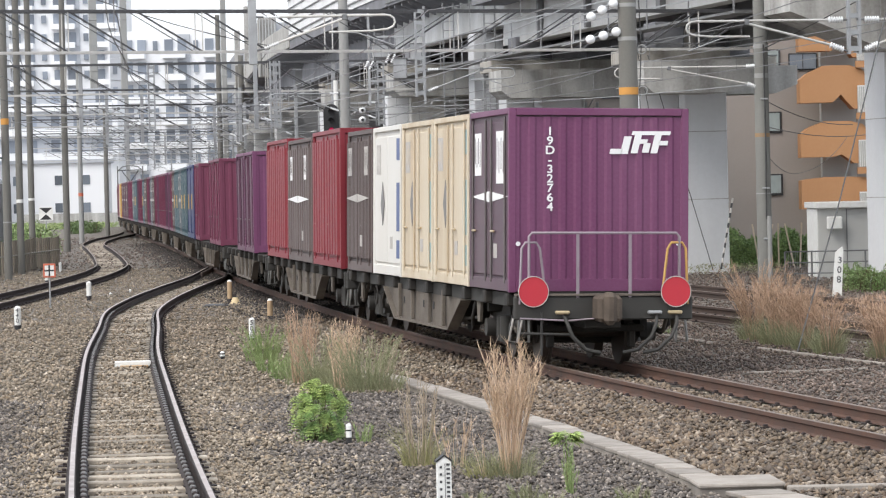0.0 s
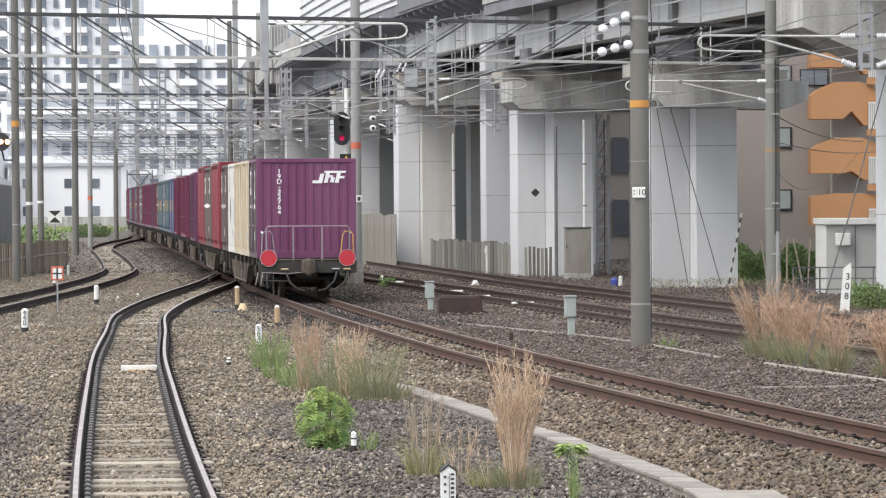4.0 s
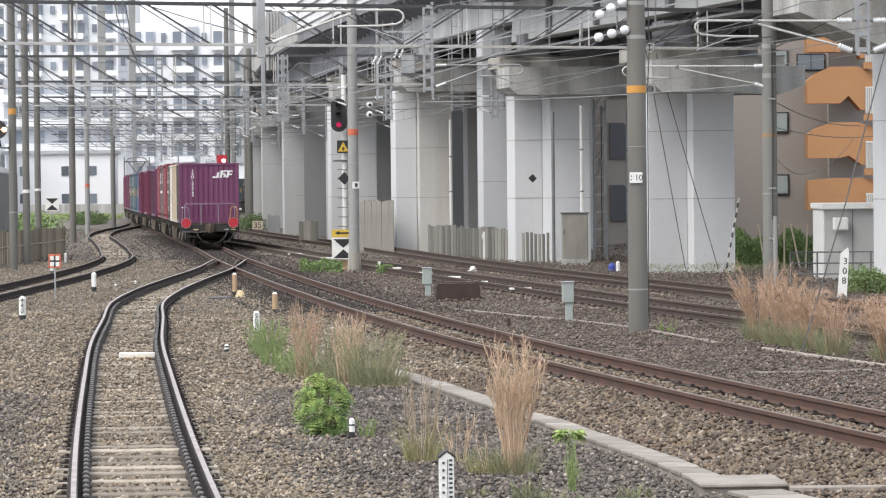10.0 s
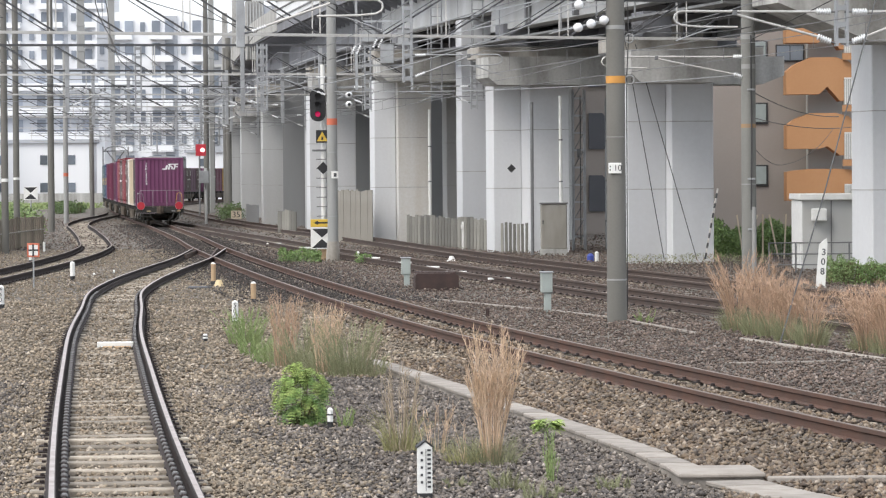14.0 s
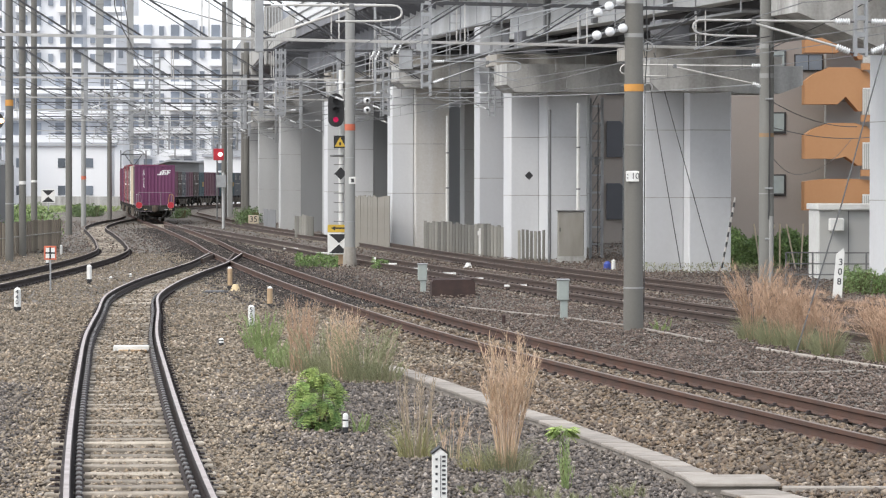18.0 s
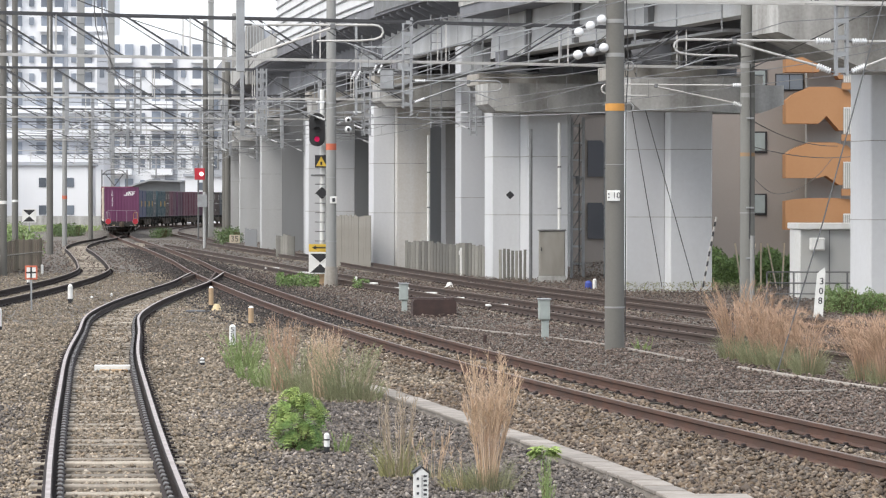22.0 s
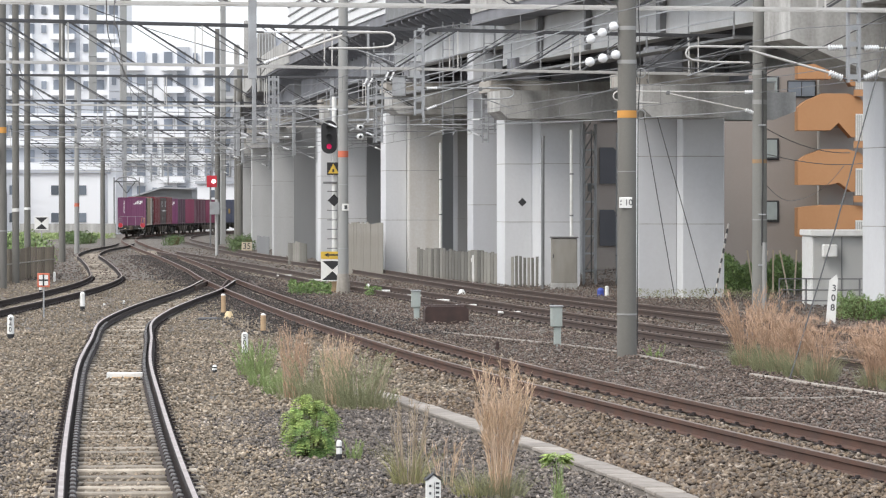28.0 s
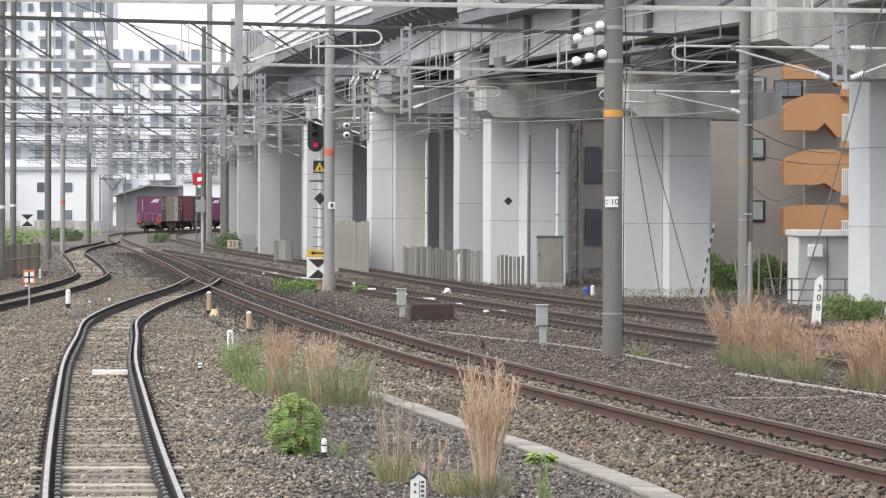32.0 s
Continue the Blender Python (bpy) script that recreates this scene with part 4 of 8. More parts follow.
# ---- high-rise flats, far behind the tracks ----
def tower(label, x0, x1, y, z1, storey, bays, seed, deep=18):
    rnd = random.Random(seed)
    t = thing("apartment_tower", label, "building", "far high-rise flats")
    part("wall", Mesh().box(((x0 + x1) / 2, y + deep / 2, z1 / 2 - 1), (x1 - x0, deep, z1 + 2), "tower_white"), t, "white facade")
    w = (x1 - x0) / bays
    n = int(z1 / storey)
    pane = Mesh().box((0, 0, 0), (w * 0.62, 0.5, storey * 0.55), "pane_far").data("window")
    small = Mesh().box((0, 0, 0), (w * 0.34, 0.5, storey * 0.42), "pane_far").data("window")
    slab = Mesh().box((0, 0, 0), (w * 1.7, 1.6, storey * 0.30), "tower_white").data("balcony")
    grey = Mesh().box((0, 0, 0), (w * 0.92, 0.7, storey * 0.98), "tower_grey").data("bay_panel")
    for i in range(n):
        z = storey * (i + 0.55)
        if z < 4:
            continue
        for b in range(bays):
            x = x0 + w * (b + 0.5)
            o = new("window", pane if b % 3 else small)
            o.parent, o.location = t, (x, y - 0.1, z)
            if b % 3 == 1:
                o = new("balcony", slab)
                o.parent, o.location = t, (x + w * 0.4, y - 0.7, z - storey * 0.42)
            if b % 5 == 0:
                o = new("bay_panel", grey)
                o.parent, o.location = t, (x + w * 0.1, y + 0.08, z)
    return t


tower("white high-rise flats with grey bays and balconies", -66, -47.5, 500, 48, 2.75, 9, 1)
tower("tall white flats with square windows under a grey top", -46.5, -31.5, 470, 25.5, 3.1, 8, 2, 20)
tower("white high-rise flats with long balconies", -88, -68, 520, 50, 2.8, 9, 3)
# low white houses at the foot of the flats
for x0, x1, y, z1, lab in ((-45.5, -34.9, 345, 6.4, "low white house with small windows"), (-54, -46, 340, 9.5, "white house with a grey roof edge"), (-30.8, -22.5, 425, 5.9, "long white low building"), (-42.5, -34.6, 520, 8.2, "grey flat-roofed block behind the hall")):
    hs = thing("house", lab, "house", "low houses by the tracks")
    part("wall", Mesh().box(((x0 + x1) / 2, y + 4, z1 / 2 - 0.2), (x1 - x0, 8, z1), "tower_white"), hs)
    part("roof", Mesh().box(((x0 + x1) / 2, y + 4, z1 - 0.1), (x1 - x0 + 0.5, 8.6, 0.35), "tower_grey"), hs)
    n = max(2, int((x1 - x0) / 3.4))
    for i in range(n):
        for z in np.arange(1.6, z1 - 1, 2.8):
            wd = part("window", Mesh().box((x0 + (i + 0.5 + 0.2 * (i % 2)) * (x1 - x0) / n, y - 0.02, z), (0.75, 0.1, 0.95), "glass"), hs)
gal = thing("house", "white flats with open galleries behind the low house", "house", "low houses by the tracks")
part("wall", Mesh().box((-41.5, 364, 6.5), (13.5, 8, 13.5), "tower_white"), gal, "white wall")
for z in (7.0, 9.6, 12.2):
    part("gallery", Mesh().box((-41.5, 359.7, z), (12.5, 0.9, 0.75), "tower_white"), gal, "white gallery parapet")
    # flat grey strip: the shade inside the gallery is put into its colour
    part("recess", Mesh().box((-41.5, 359.98, z + 1.2), (12.3, 0.1, 1.5), "tower_grey"), gal, "gallery wall with its shade in the grey colour")
    for k in range(5):
        part("door", Mesh().box((-46.2 + 2.4 * k, 359.9, z + 1.1), (0.9, 0.1, 1.3), "pane_far"), gal, "grey door")
hall = thing("hall", "grey metal-roofed hall beyond the train", "building")
HY2 = 450
part("wall", Mesh().plate([(-40.4, -0.4), (-32.4, -0.4), (-32.4, 5.0), (-36.2, 5.15), (-40.4, 3.85)], (0, HY2, 0), (1, 0, 0), (0, 0, 1), -12, "store_grey"), hall, "grey metal wall")
part("roof", Mesh().plate([(-40.8, 3.75), (-36.2, 5.15), (-32.1, 5.0), (-32.1, 5.2), (-36.2, 5.36), (-40.8, 3.95)], (0, HY2 - 0.4, 0), (1, 0, 0), (0, 0, 1), -12.8, "roof_grey"), hall, "grey sloping roof")
for i in range(9):
    part("seam", Mesh().box((-39.9 + 0.85 * i, HY2 - 0.04, 1.7), (0.08, 0.08, 4.0), "roof_grey"), hall, "upright seam of the metal wall")

# ---- freight train: container wagons and their containers ----
CL, CW, CH = 3.12, 2.49, 2.50
LONG = 5.15


def corrugated(w, h, n, d, m, y, flip, mesh):
    """A ribbed end wall in the plane y, facing -y (flip: +y)."""
    xs = []
    for i in range(n):
        x = -w / 2 + w * i / n
        p = w / n
        xs += [(x, 0), (x + p * 0.3, 0), (x + p * 0.45, d), (x + p * 0.85, d)]
    xs.append((w / 2, 0))
    s = -1 if flip else 1
    vs = [(s * x, y + s * dd, 0.16) for x, dd in xs] + [(s * x, y + s * dd, h - 0.12) for x, dd in xs]
    k = len(xs)
    mesh.add(vs, [(i, i + 1, k + i + 1, k + i) for i in range(k - 1)], m)


def container(name, label, end, side, marks, post=None, rods=True, ribs=False, band=None, number=None, CH=CH, CL=CL, ribs_n=8):
    c = thing(name, label, "container", "containers of the freight train")
    post = post or end
    body = Mesh().box((0, 0, CH / 2 + 0.02), (CW - 0.10, CL - 0.10, CH - 0.16), side)
    corrugated(CW - 0.16, CH, 11, 0.022, end, -CL / 2 + 0.012, False, body)
    corrugated(CW - 0.16, CH, 11, 0.022, end, CL / 2 - 0.012, True, body)
    part("body", body, c)
    for sx in (-1, 1):
        for sy in (-1, 1):
            part("corner_post", Mesh().box((sx * (CW / 2 - 0.05), sy * (CL / 2 - 0.05), CH / 2), (0.10, 0.10, CH), post if sy < 0 else side, 0.008), c)
        part("top_rail", Mesh().box((sx * (CW / 2 - 0.04), 0, CH - 0.04), (0.08, CL - 0.2, 0.08), post, 0.006), c)
        part("bottom_rail", Mesh().box((sx * (CW / 2 - 0.05), 0, 0.09), (0.10, CL - 0.2, 0.16), side, 0.006), c)
    for sy in (-1, 1):
        part("end_top_rail", Mesh().box((0, sy * (CL / 2 - 0.04), CH - 0.05), (CW - 0.2, 0.08, 0.10), end, 0.006), c)
        part("end_bottom_rail", Mesh().box((0, sy * (CL / 2 - 0.04), 0.10), (CW - 0.2, 0.08, 0.17), end, 0.006), c)
        # a dark strip paints in the shade along the bottom rail
        part("end_skid", Mesh().box((0, sy * (CL / 2 - 0.05), 0.03), (CW - 0.24, 0.09, 0.075), "wagon_dark"), c, "dark strip for the shaded lower edge")
    for sx in (-1, 1):
        for k, y in enumerate((-0.237 * CL, 0.237 * CL)):
            dm = Mesh()
            x = sx * (CW / 2 - 0.045)
            dm.box((x, y, CH / 2 + 0.02), (0.05, 0.463 * CL, CH - 0.38), side, 0.01)
            if ribs:
                prof = []
                p = 0.455 * CL / ribs_n
                for i in range(ribs_n):
                    yy = y - 0.2275 * CL + p * i
                    prof += [(yy, -0.02), (yy + 0.25 * p, -0.02), (yy + 0.35 * p, 0.05), (yy + 0.9 * p, 0.05), (yy + p, -0.02)]
                k2 = len(prof)
                vs = [(x + sx * (0.026 + dd), yy, 0.25) for yy, dd in prof] + [(x + sx * (0.026 + dd), yy, CH - 0.2) for yy, dd in prof]
                fs = [(i, i + 1, k2 + i + 1, k2 + i) if sx < 0 else (i + 1, i, k2 + i, k2 + i + 1) for i in range(k2 - 1)]
                dm.add(vs, fs, side)
            d = part("side_door", dm, c)
            if rods:
                for yy in (-0.167 * CL, 0.167 * CL):
                    part("lock_rod", Mesh().tube([(x + sx * 0.05, y + yy, 0.12), (x + sx * 0.05, y + yy, CH - 0.12)], 0.018, "lockbar" if side == "purple_side" else side, 6), d, "locking rod")
                part("handle", Mesh().box((x + sx * 0.06, y + 0.12 * CL, 0.82), (0.03, 0.24, 0.03), "brass" if side in ("red", "cream", "purple_side") else "lockbar", 0.008), d, "lock handle")
            out = 0.08 if ribs else 0.029
            if marks:
                hh, pw, py = ((0.72, 0.62, y - 0.08) if k == 0 else (0.6, 0.5, y + 0.2)) if side == "purple_side" else (0.5, 0.45, y + (0.25 if k else -0.3))
                if marks == "ochre" and k == 0:
                    pass
                elif marks == "ochre":
                    part("panel", Mesh().box((x + sx * out, y, 1.25), (0.012, 0.26 * CL, 0.5), marks), d, "yellow panel")
                elif k == 1 or not band:
                    mk = Mesh().box((x + sx * out, py, 2.2 - hh / 2), (0.008, pw, hh), marks)
                    for i in range(4):
                        mk.box((x + sx * (out + 0.003), py - pw / 2 + pw * (i + 0.5) / 4, 2.2 - hh / 2 + 0.05 * (i % 2)), (0.008, pw * 0.06, hh * 0.6), side)
                    part("marking", mk, d, "pale printed panel")
                if band and k == 1:
                    part("lozenge", Mesh().plate([(-0.2, 0), (0, -0.36), (0.2, 0), (0, 0.36)], (x + sx * (out + 0.004), y - 0.25, 1.2), (0, -sx, 0), (0, 0, 1), 0.008, "mark_grey"), d, "grey printed lozenge")
                elif not band and marks != "ochre":
                    s2 = 1 if k else -1
                    part("lozenge", Mesh().plate([(0.0, -0.075), (s2 * sx * -0.45 * CL, 0), (0.0, 0.075)] if s2 * sx > 0 else [(0.0, -0.075), (0.0, 0.075), (s2 * sx * -0.45 * CL, 0)], (x + sx * (out + 0.004), y - s2 * 0.235 * CL, 1.30), (0, -sx, 0), (0, 0, 1), 0.008 if s2 * sx < 0 else -0.008, marks), d, "half of a white printed lozenge")
                if k == 0 and marks != "ochre":
                    part("print_line", Mesh().box((x + sx * out, y + 0.3, 0.55), (0.008, 0.25, 0.2), "mark_dim"), d, "worn printed lines")
            if band and k == 0:
                st = Mesh()
                for z, zh in ((2.1, 0.36), (1.15, 0.8), (0.45, 0.3)):
                    st.box((x + sx * 0.028, y - 0.45, z), (0.006, 0.32, zh), band)
                part("stripe", st, d, "faded coloured stripe")
    return c


def end_marks(c, digits):
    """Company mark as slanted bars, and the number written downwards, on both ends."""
    for s, q in ((-1, 0), (1, 180)):
        at = Matrix.Rotation(radians(q), 4, "Z")
        lg = Mesh()
        for i, (x, w, zz, hh) in enumerate(((0.235, 0.17, 1.915, 0.07), (0.372, 0.105, 2.0, 0.24), (0.515, 0.095, 2.015, 0.25), (0.615, 0.11, 2.05, 0.06), (0.655, 0.095, 1.965, 0.13), (0.79, 0.095, 2.015, 0.25), (0.89, 0.13, 2.03, 0.06))):
            sl = 0.25 * hh
            lg.plate([(x - w / 2 - sl / 2, zz - hh / 2), (x + w / 2 - sl / 2, zz - hh / 2), (x + w / 2 + sl / 2, zz + hh / 2), (x - w / 2 + sl / 2, zz + hh / 2)], (0, -CL / 2 + 0.002, 0), (1, 0, 0), (0, 0, 1), 0.012, "mark")
        lg.plate([(0.45, 2.138), (0.985, 2.138), (1.0, 2.19), (0.465, 2.19)], (0, -CL / 2 + 0.001, 0), (1, 0, 0), (0, 0, 1), 0.012, "mark")
        o = part("company_mark", lg, c, "white slanted company mark")
        o.matrix_basis = at
        for i, ch in enumerate(digits):
            lettering(ch, 0.158, "mark", at @ pose(-0.68, -CL / 2 + 0.003, 2.18 - 0.128 * i, 90, 0, 0) @ Matrix.Diagonal((1.15, 1, 1, 1)), c, "digit", bold=0.003)


KINDS = {
    "purple": container("freight_container", "purple steel freight container with white marks on its end", "purple", "purple_side", "mark", "purple"),
    "brown": container("freight_container", "dark brown ribbed steel freight container", "brown", "brown", "mark_dim", None, True, True),
    "red": container("freight_container", "bright red ribbed steel freight container", "red", "red", None, None, True, True),
    "red_long": container("long_container", "long red ribbed steel freight container", "red", "red", None, None, True, True, CH=2.62, CL=LONG, ribs_n=5),
    "brown_long": container("long_container", "long dark brown ribbed freight container with a white lozenge", "brown", "brown", "mark", None, True, True, CH=2.55, CL=LONG, ribs_n=5),
    "cream": container("freight_container", "weathered cream freight container with teal stripes", "cream", "cream", "mark_dim", None, True, False, "stripe_teal"),
    "white": container("freight_container", "white freight container with a blue stripe", "box_white", "box_white", "mark_dim", None, False, False, "stripe_blue"),
    "blue": container("freight_container", "blue freight container with yellow panels", "blue", "blue", "ochre", None, False, False, None),
    "teal": container("freight_container", "dull blue-green freight container with yellow panels", "teal", "teal", "ochre", None, True, True),
    "maroon": container("freight_container", "deep magenta steel freight container with worn white marks", "maroon", "maroon", None, "maroon"),
    "grey": container("freight_container", "weathered blue-grey ribbed freight container", "grey_blue", "grey_blue", "mark_dim", None, True, True),
    "ochre": container("freight_container", "ochre yellow freight container", "ochre", "ochre", None, None, True, True),
    "purple2": container("freight_container", "purple steel freight container with plain dull purple sides", "purple", "purple_dull", None, "purple"),
}
end_marks(KINDS["purple"], "19D-32764")
end_marks(KINDS["purple2"], "")
for kind in ("purple2", "maroon"):
    for i in range(8):
        part("number_bar", Mesh().box((-0.68, -CL / 2 - 0.0, 2.12 - 0.128 * i), ((0.05, 0.1, 0.1, 0.04, 0.11, 0.1, 0.11, 0.1)[i], 0.012, 0.085), "mark"), KINDS[kind], "worn white mark")


for x in (-1.12, 1.1):
    part("round_mark", Mesh().tube([(x, -CL / 2 - 0.006, 0.66), (x, -CL / 2 - 0.012, 0.66)], 0.032, "mark", 14), KINDS["purple"], "small round white mark")


def wheelset(y, parent):
    m = Mesh()
    m.tube([(-0.62, y, 0.43), (0.62, y, 0.43)], 0.08, "wheel", 10)
    for s in (-1, 1):
        m.tube([(s * 0.50, y, 0.43), (s * 0.545, y, 0.43)], 0.455, "wheel", 28)
        m.tube([(s * 0.545, y, 0.43), (s * 0.63, y, 0.43)], 0.43, "wheel", 28)
        m.tube([(s * 0.63, y, 0.43), (s * 0.66, y, 0.43)], 0.16, "wagon_dark", 14)
    return part("wheelset", m, parent, "dark steel wheels on an axle")


def bogie(y, parent):
    b = Mesh()
    for s in (-1, 1):
        b.plate([(-1.25, 0.36), (-1.2, 0.62), (-0.6, 0.66), (-0.4, 0.78), (0.4, 0.78), (0.6, 0.66), (1.2, 0.62), (1.25, 0.36), (0.75, 0.36), (0.45, 0.22), (-0.45, 0.22), (-0.75, 0.36)], (s * 0.86, y, 0), (0, 1, 0), (0, 0, 1), s * 0.1, "wagon_dark")
    # solid dark blocks stand for brake gear and the black shade beneath
    b.box((0, y, 0.62), (1.7, 0.5, 0.25), "wagon_dark", 0.03)
    b.box((0, y, 0.40), (1.5, 1.0, 0.3), "wagon_dark", 0.03)
    for e in (-1.55, -0.45, 0.45, 1.55):
        b.box((0, y + e, 0.50), (1.5, 0.08, 0.10), "wagon_dark", 0.02)
        for s in (-1, 1):
            b.box((s * 0.57, y + e * 0.98, 0.40), (0.10, 0.10, 0.34), "wagon_dark", 0.02)
    o = part("bogie_frame", b, parent, "dark cast steel bogie")
    for e in (-0.95, 0.95):
        wheelset(y + e, parent)
        for s in (-1, 1):
            part("axle_box", Mesh().tube([(s * 0.84, y + e, 0.43), (s * 1.02, y + e, 0.43)], 0.13, "wagon_end", 12), o, "dark axle cover")
    for s in (-1, 1):
        for e in (-0.14, 0.14):
            part("spring", Mesh().tube([(s * 0.92, y + e, 0.26), (s * 0.92, y + e, 0.62)], 0.09, "wagon_end", 10), o, "coil spring")
    return o


def wagon():
    w = thing("container_wagon", "grey-brown flat container wagon with deep side frames", "wagon", "wagons of the freight train")
    HL = 8.30
    for s in (-1, 1):
        sill = Mesh().plate([(3.9, 0.80), (2.7, 0.32), (-2.7, 0.32), (-3.9, 0.80)], (s * 1.12, 0, 0), (0, 1, 0), (0, 0, 1), s * 0.06, "wagon")
        sill.box((s * 1.09, 0, 0.89), (0.08, 2 * HL, 0.18), "wagon_end")
        o = part("side_sill", sill, w, "deep trapezoid side frame")
        part("bottom_flange", Mesh().sweep([(-0.08, 0), (0.08, 0), (0.08, -0.025), (-0.08, -0.025)], [(s * 1.12, -3.9, 0.80), (s * 1.12, -2.7, 0.32), (s * 1.12, 2.7, 0.32), (s * 1.12, 3.9, 0.80)], "wagon"), o, "worn lower flange")
        for y in (-2.2, -0.85, 0.85, 2.2):
            part("stiffener", Mesh().box((s * 1.17, y, 0.62), (0.06, 0.06, 0.55), "wagon", 0.01), o)
        for k in range(10):
            y = -HL + 0.5 + k * (2 * HL - 1.0) / 9
            part("container_lock", Mesh().box((s * 1.16, y, 0.90), (0.16, 0.22, 0.18), "wagon_dark", 0.02), w, "dark twist lock bracket")
        part("brake_rod", Mesh().tube([(s * 1.0, -4.4, 0.55), (s * 1.0, -3.4, 0.5), (s * 0.95, 3.6, 0.5)], 0.025, "wagon_dark", 6), w)
    part("deck_frame", Mesh().box((0, 0, 0.90), (2.1, 2 * HL - 0.2, 0.13), "wagon_dark", 0.01), w, "dark under frame")
    part("centre_sill", Mesh().box((0, 0, 0.70), (0.5, 2 * HL, 0.35), "wagon_dark", 0.01), w)
    for k in range(9):
        part("cross_member", Mesh().box((0, -6.8 + 1.7 * k, 0.76), (2.0, 0.14, 0.2), "wagon_dark"), w)
    for s in (-1, 1):
        e = part("end_beam", Mesh().box((0, s * (HL + 0.03), 0.80), (2.45, 0.12, 0.32), "wagon_end", 0.02), w, "dark end beam")
        cp = Mesh().box((0, s * (HL + 0.30), 0.80), (0.34, 0.42, 0.36), "rust_coupler", 0.05)
        cp.box((0, s * (HL + 0.42), 0.80), (0.18, 0.3, 0.44), "rust_coupler", 0.06)
        part("coupler", cp, w, "knuckle coupler")
        for x, m in ((-0.55, "brass"), (0.72, "galv"), (1.0, "brass")):
            sx = -1 if x > 0 else 1
            pts = [(x, s * (HL + 0.1), 0.70), (x + 0.02 * sx, s * (HL + 0.2), 0.6), (x + 0.09 * sx, s * (HL + 0.22), 0.42), (x + 0.28 * sx, s * (HL + 0.2), 0.24), (x + 0.48 * sx, s * (HL + 0.18), 0.2)]
            h = part("brake_hose", Mesh().tube(pts, 0.027, "hose", 8), w, "rubber brake hose")
            part("hose_cock", Mesh().box((x - 0.03, s * (HL + 0.14), 0.74), (0.2, 0.05, 0.05), m, 0.015), h, "worn metal cock")
        for x in (-0.86, 0.86):
            part("step", Mesh().tube([(x * 1.32, s * HL, 0.72), (x * 1.36, s * HL, 0.34), (x * 1.18, s * HL, 0.34), (x * 1.18, s * HL, 0.72)], 0.02, "pole_light", 6), w, "bent pipe step")
    for y in (-6.0, 6.0):
        bogie(y, w)
    for s in (-1, 1):
        # dark box for brake gear, added also to fill in the shade below
        part("valve_box", Mesh().box((s * 0.72, 0.4, 0.55), (0.5, 1.6, 0.4), "wagon_dark", 0.03), w, "dark valve box")
        for y in (-7.5, 7.5):
            part("brake_pipe", Mesh().tube([(s * 1.0, y - 0.4, 0.75), (s * 1.02, y, 0.45), (s * 1.0, y + 0.5, 0.5)], 0.03, "wagon", 6), w, "bent brake pipe")
        for k in range(5):
            part("belly_hole", Mesh().box((s * 1.125, -2.0 + k, 0.62), (0.02, 0.06, 0.12), "black", 0.01), w, "dark slot in the side frame")
    for s in (-1, 1):
        for y in (-7.6, -4.5, 4.5, 7.6):
            part("hanger", Mesh().tube([(s * 1.06, y, 0.84), (s * 1.1, y + 0.1, 0.55), (s * 1.05, y + 0.35, 0.42), (s * 1.0, y + 0.7, 0.45)], 0.028, "wagon_dark", 6), w, "dark bent hanger rod")
            part("bracket_plate", Mesh().plate([(0, 0.82), (0.35, 0.82), (0.25, 0.5), (0.08, 0.5)], (s * 1.09, y - 0.5, 0), (0, 1, 0), (0, 0, 1), s * 0.04, "wagon"), w, "grey bracket plate")
        part("hand_wheel", Mesh().tube([(s * 1.16, 5.0 + 0.16 * math.cos(t), 0.62 + 0.16 * math.sin(t)) for t in np.linspace(0, 2 * math.pi, 17)], 0.014, "wagon_dark", 5, cap=False), w, "brake hand wheel")
    part("brake_cylinder", Mesh().tube([(-0.5, -1.4, 0.52), (-0.5, 0.2, 0.52)], 0.2, "wagon_dark", 14), w)
    part("air_tank", Mesh().tube([(0.5, 0.6, 0.5), (0.5, 2.2, 0.5)], 0.2, "wagon_dark", 14), w)
    return w


WAGON = wagon()
LAST = copy_thing(WAGON, Matrix.Identity(4))
tagged(LAST, "last container wagon with two red tail discs and end handrails")
# tail discs, handrails and lamp irons of the last wagon
for s in (-1, 1):
    d = part("tail_disc", Mesh().tube([(s * 0.98, -8.43, 1.02), (s * 0.98, -8.45, 1.02)], 0.198, "disc_red", 32), LAST, "round red tail marker")
    part("disc_rim", Mesh().tube([(s * 0.98 + 0.205 * math.cos(a), -8.455, 1.02 + 0.205 * math.sin(a)) for a in np.linspace(0, 2 * math.pi, 33)], 0.006, "mark_dim", 5, cap=False), d, "pale rim")
    m = "rail_pipe" if s < 0 else "pipe_yellow"
    part("grab_rail", Mesh().tube([(s * 1.16, -8.38, 0.85), (s * 1.13, -8.38, 1.60), (s * 1.08, -8.38, 1.68), (s * 0.93, -8.38, 1.68), (s * 0.88, -8.38, 1.60), (s * 0.80, -8.38, 0.95)], 0.018, m, 8), LAST, "bent pipe grab rail")
part("pilot_bar", Mesh().tube([(-1.15, -8.40, 0.46), (-0.45, -8.40, 0.44)], 0.018, "hose", 6), LAST, "dark pipe under the end beam")
part("pilot_bar", Mesh().tube([(-0.86, -8.40, 0.74), (-0.86, -8.40, 0.16)], 0.018, "hose", 6), LAST, "dark hanging pipe")
part("cut_lever", Mesh().tube([(-1.16, -8.42, 0.66), (-0.5, -8.44, 0.63), (-0.14, -8.5, 0.66), (0.0, -8.52, 0.98)], 0.014, "rail_pipe", 6), LAST, "thin bent uncoupling lever")
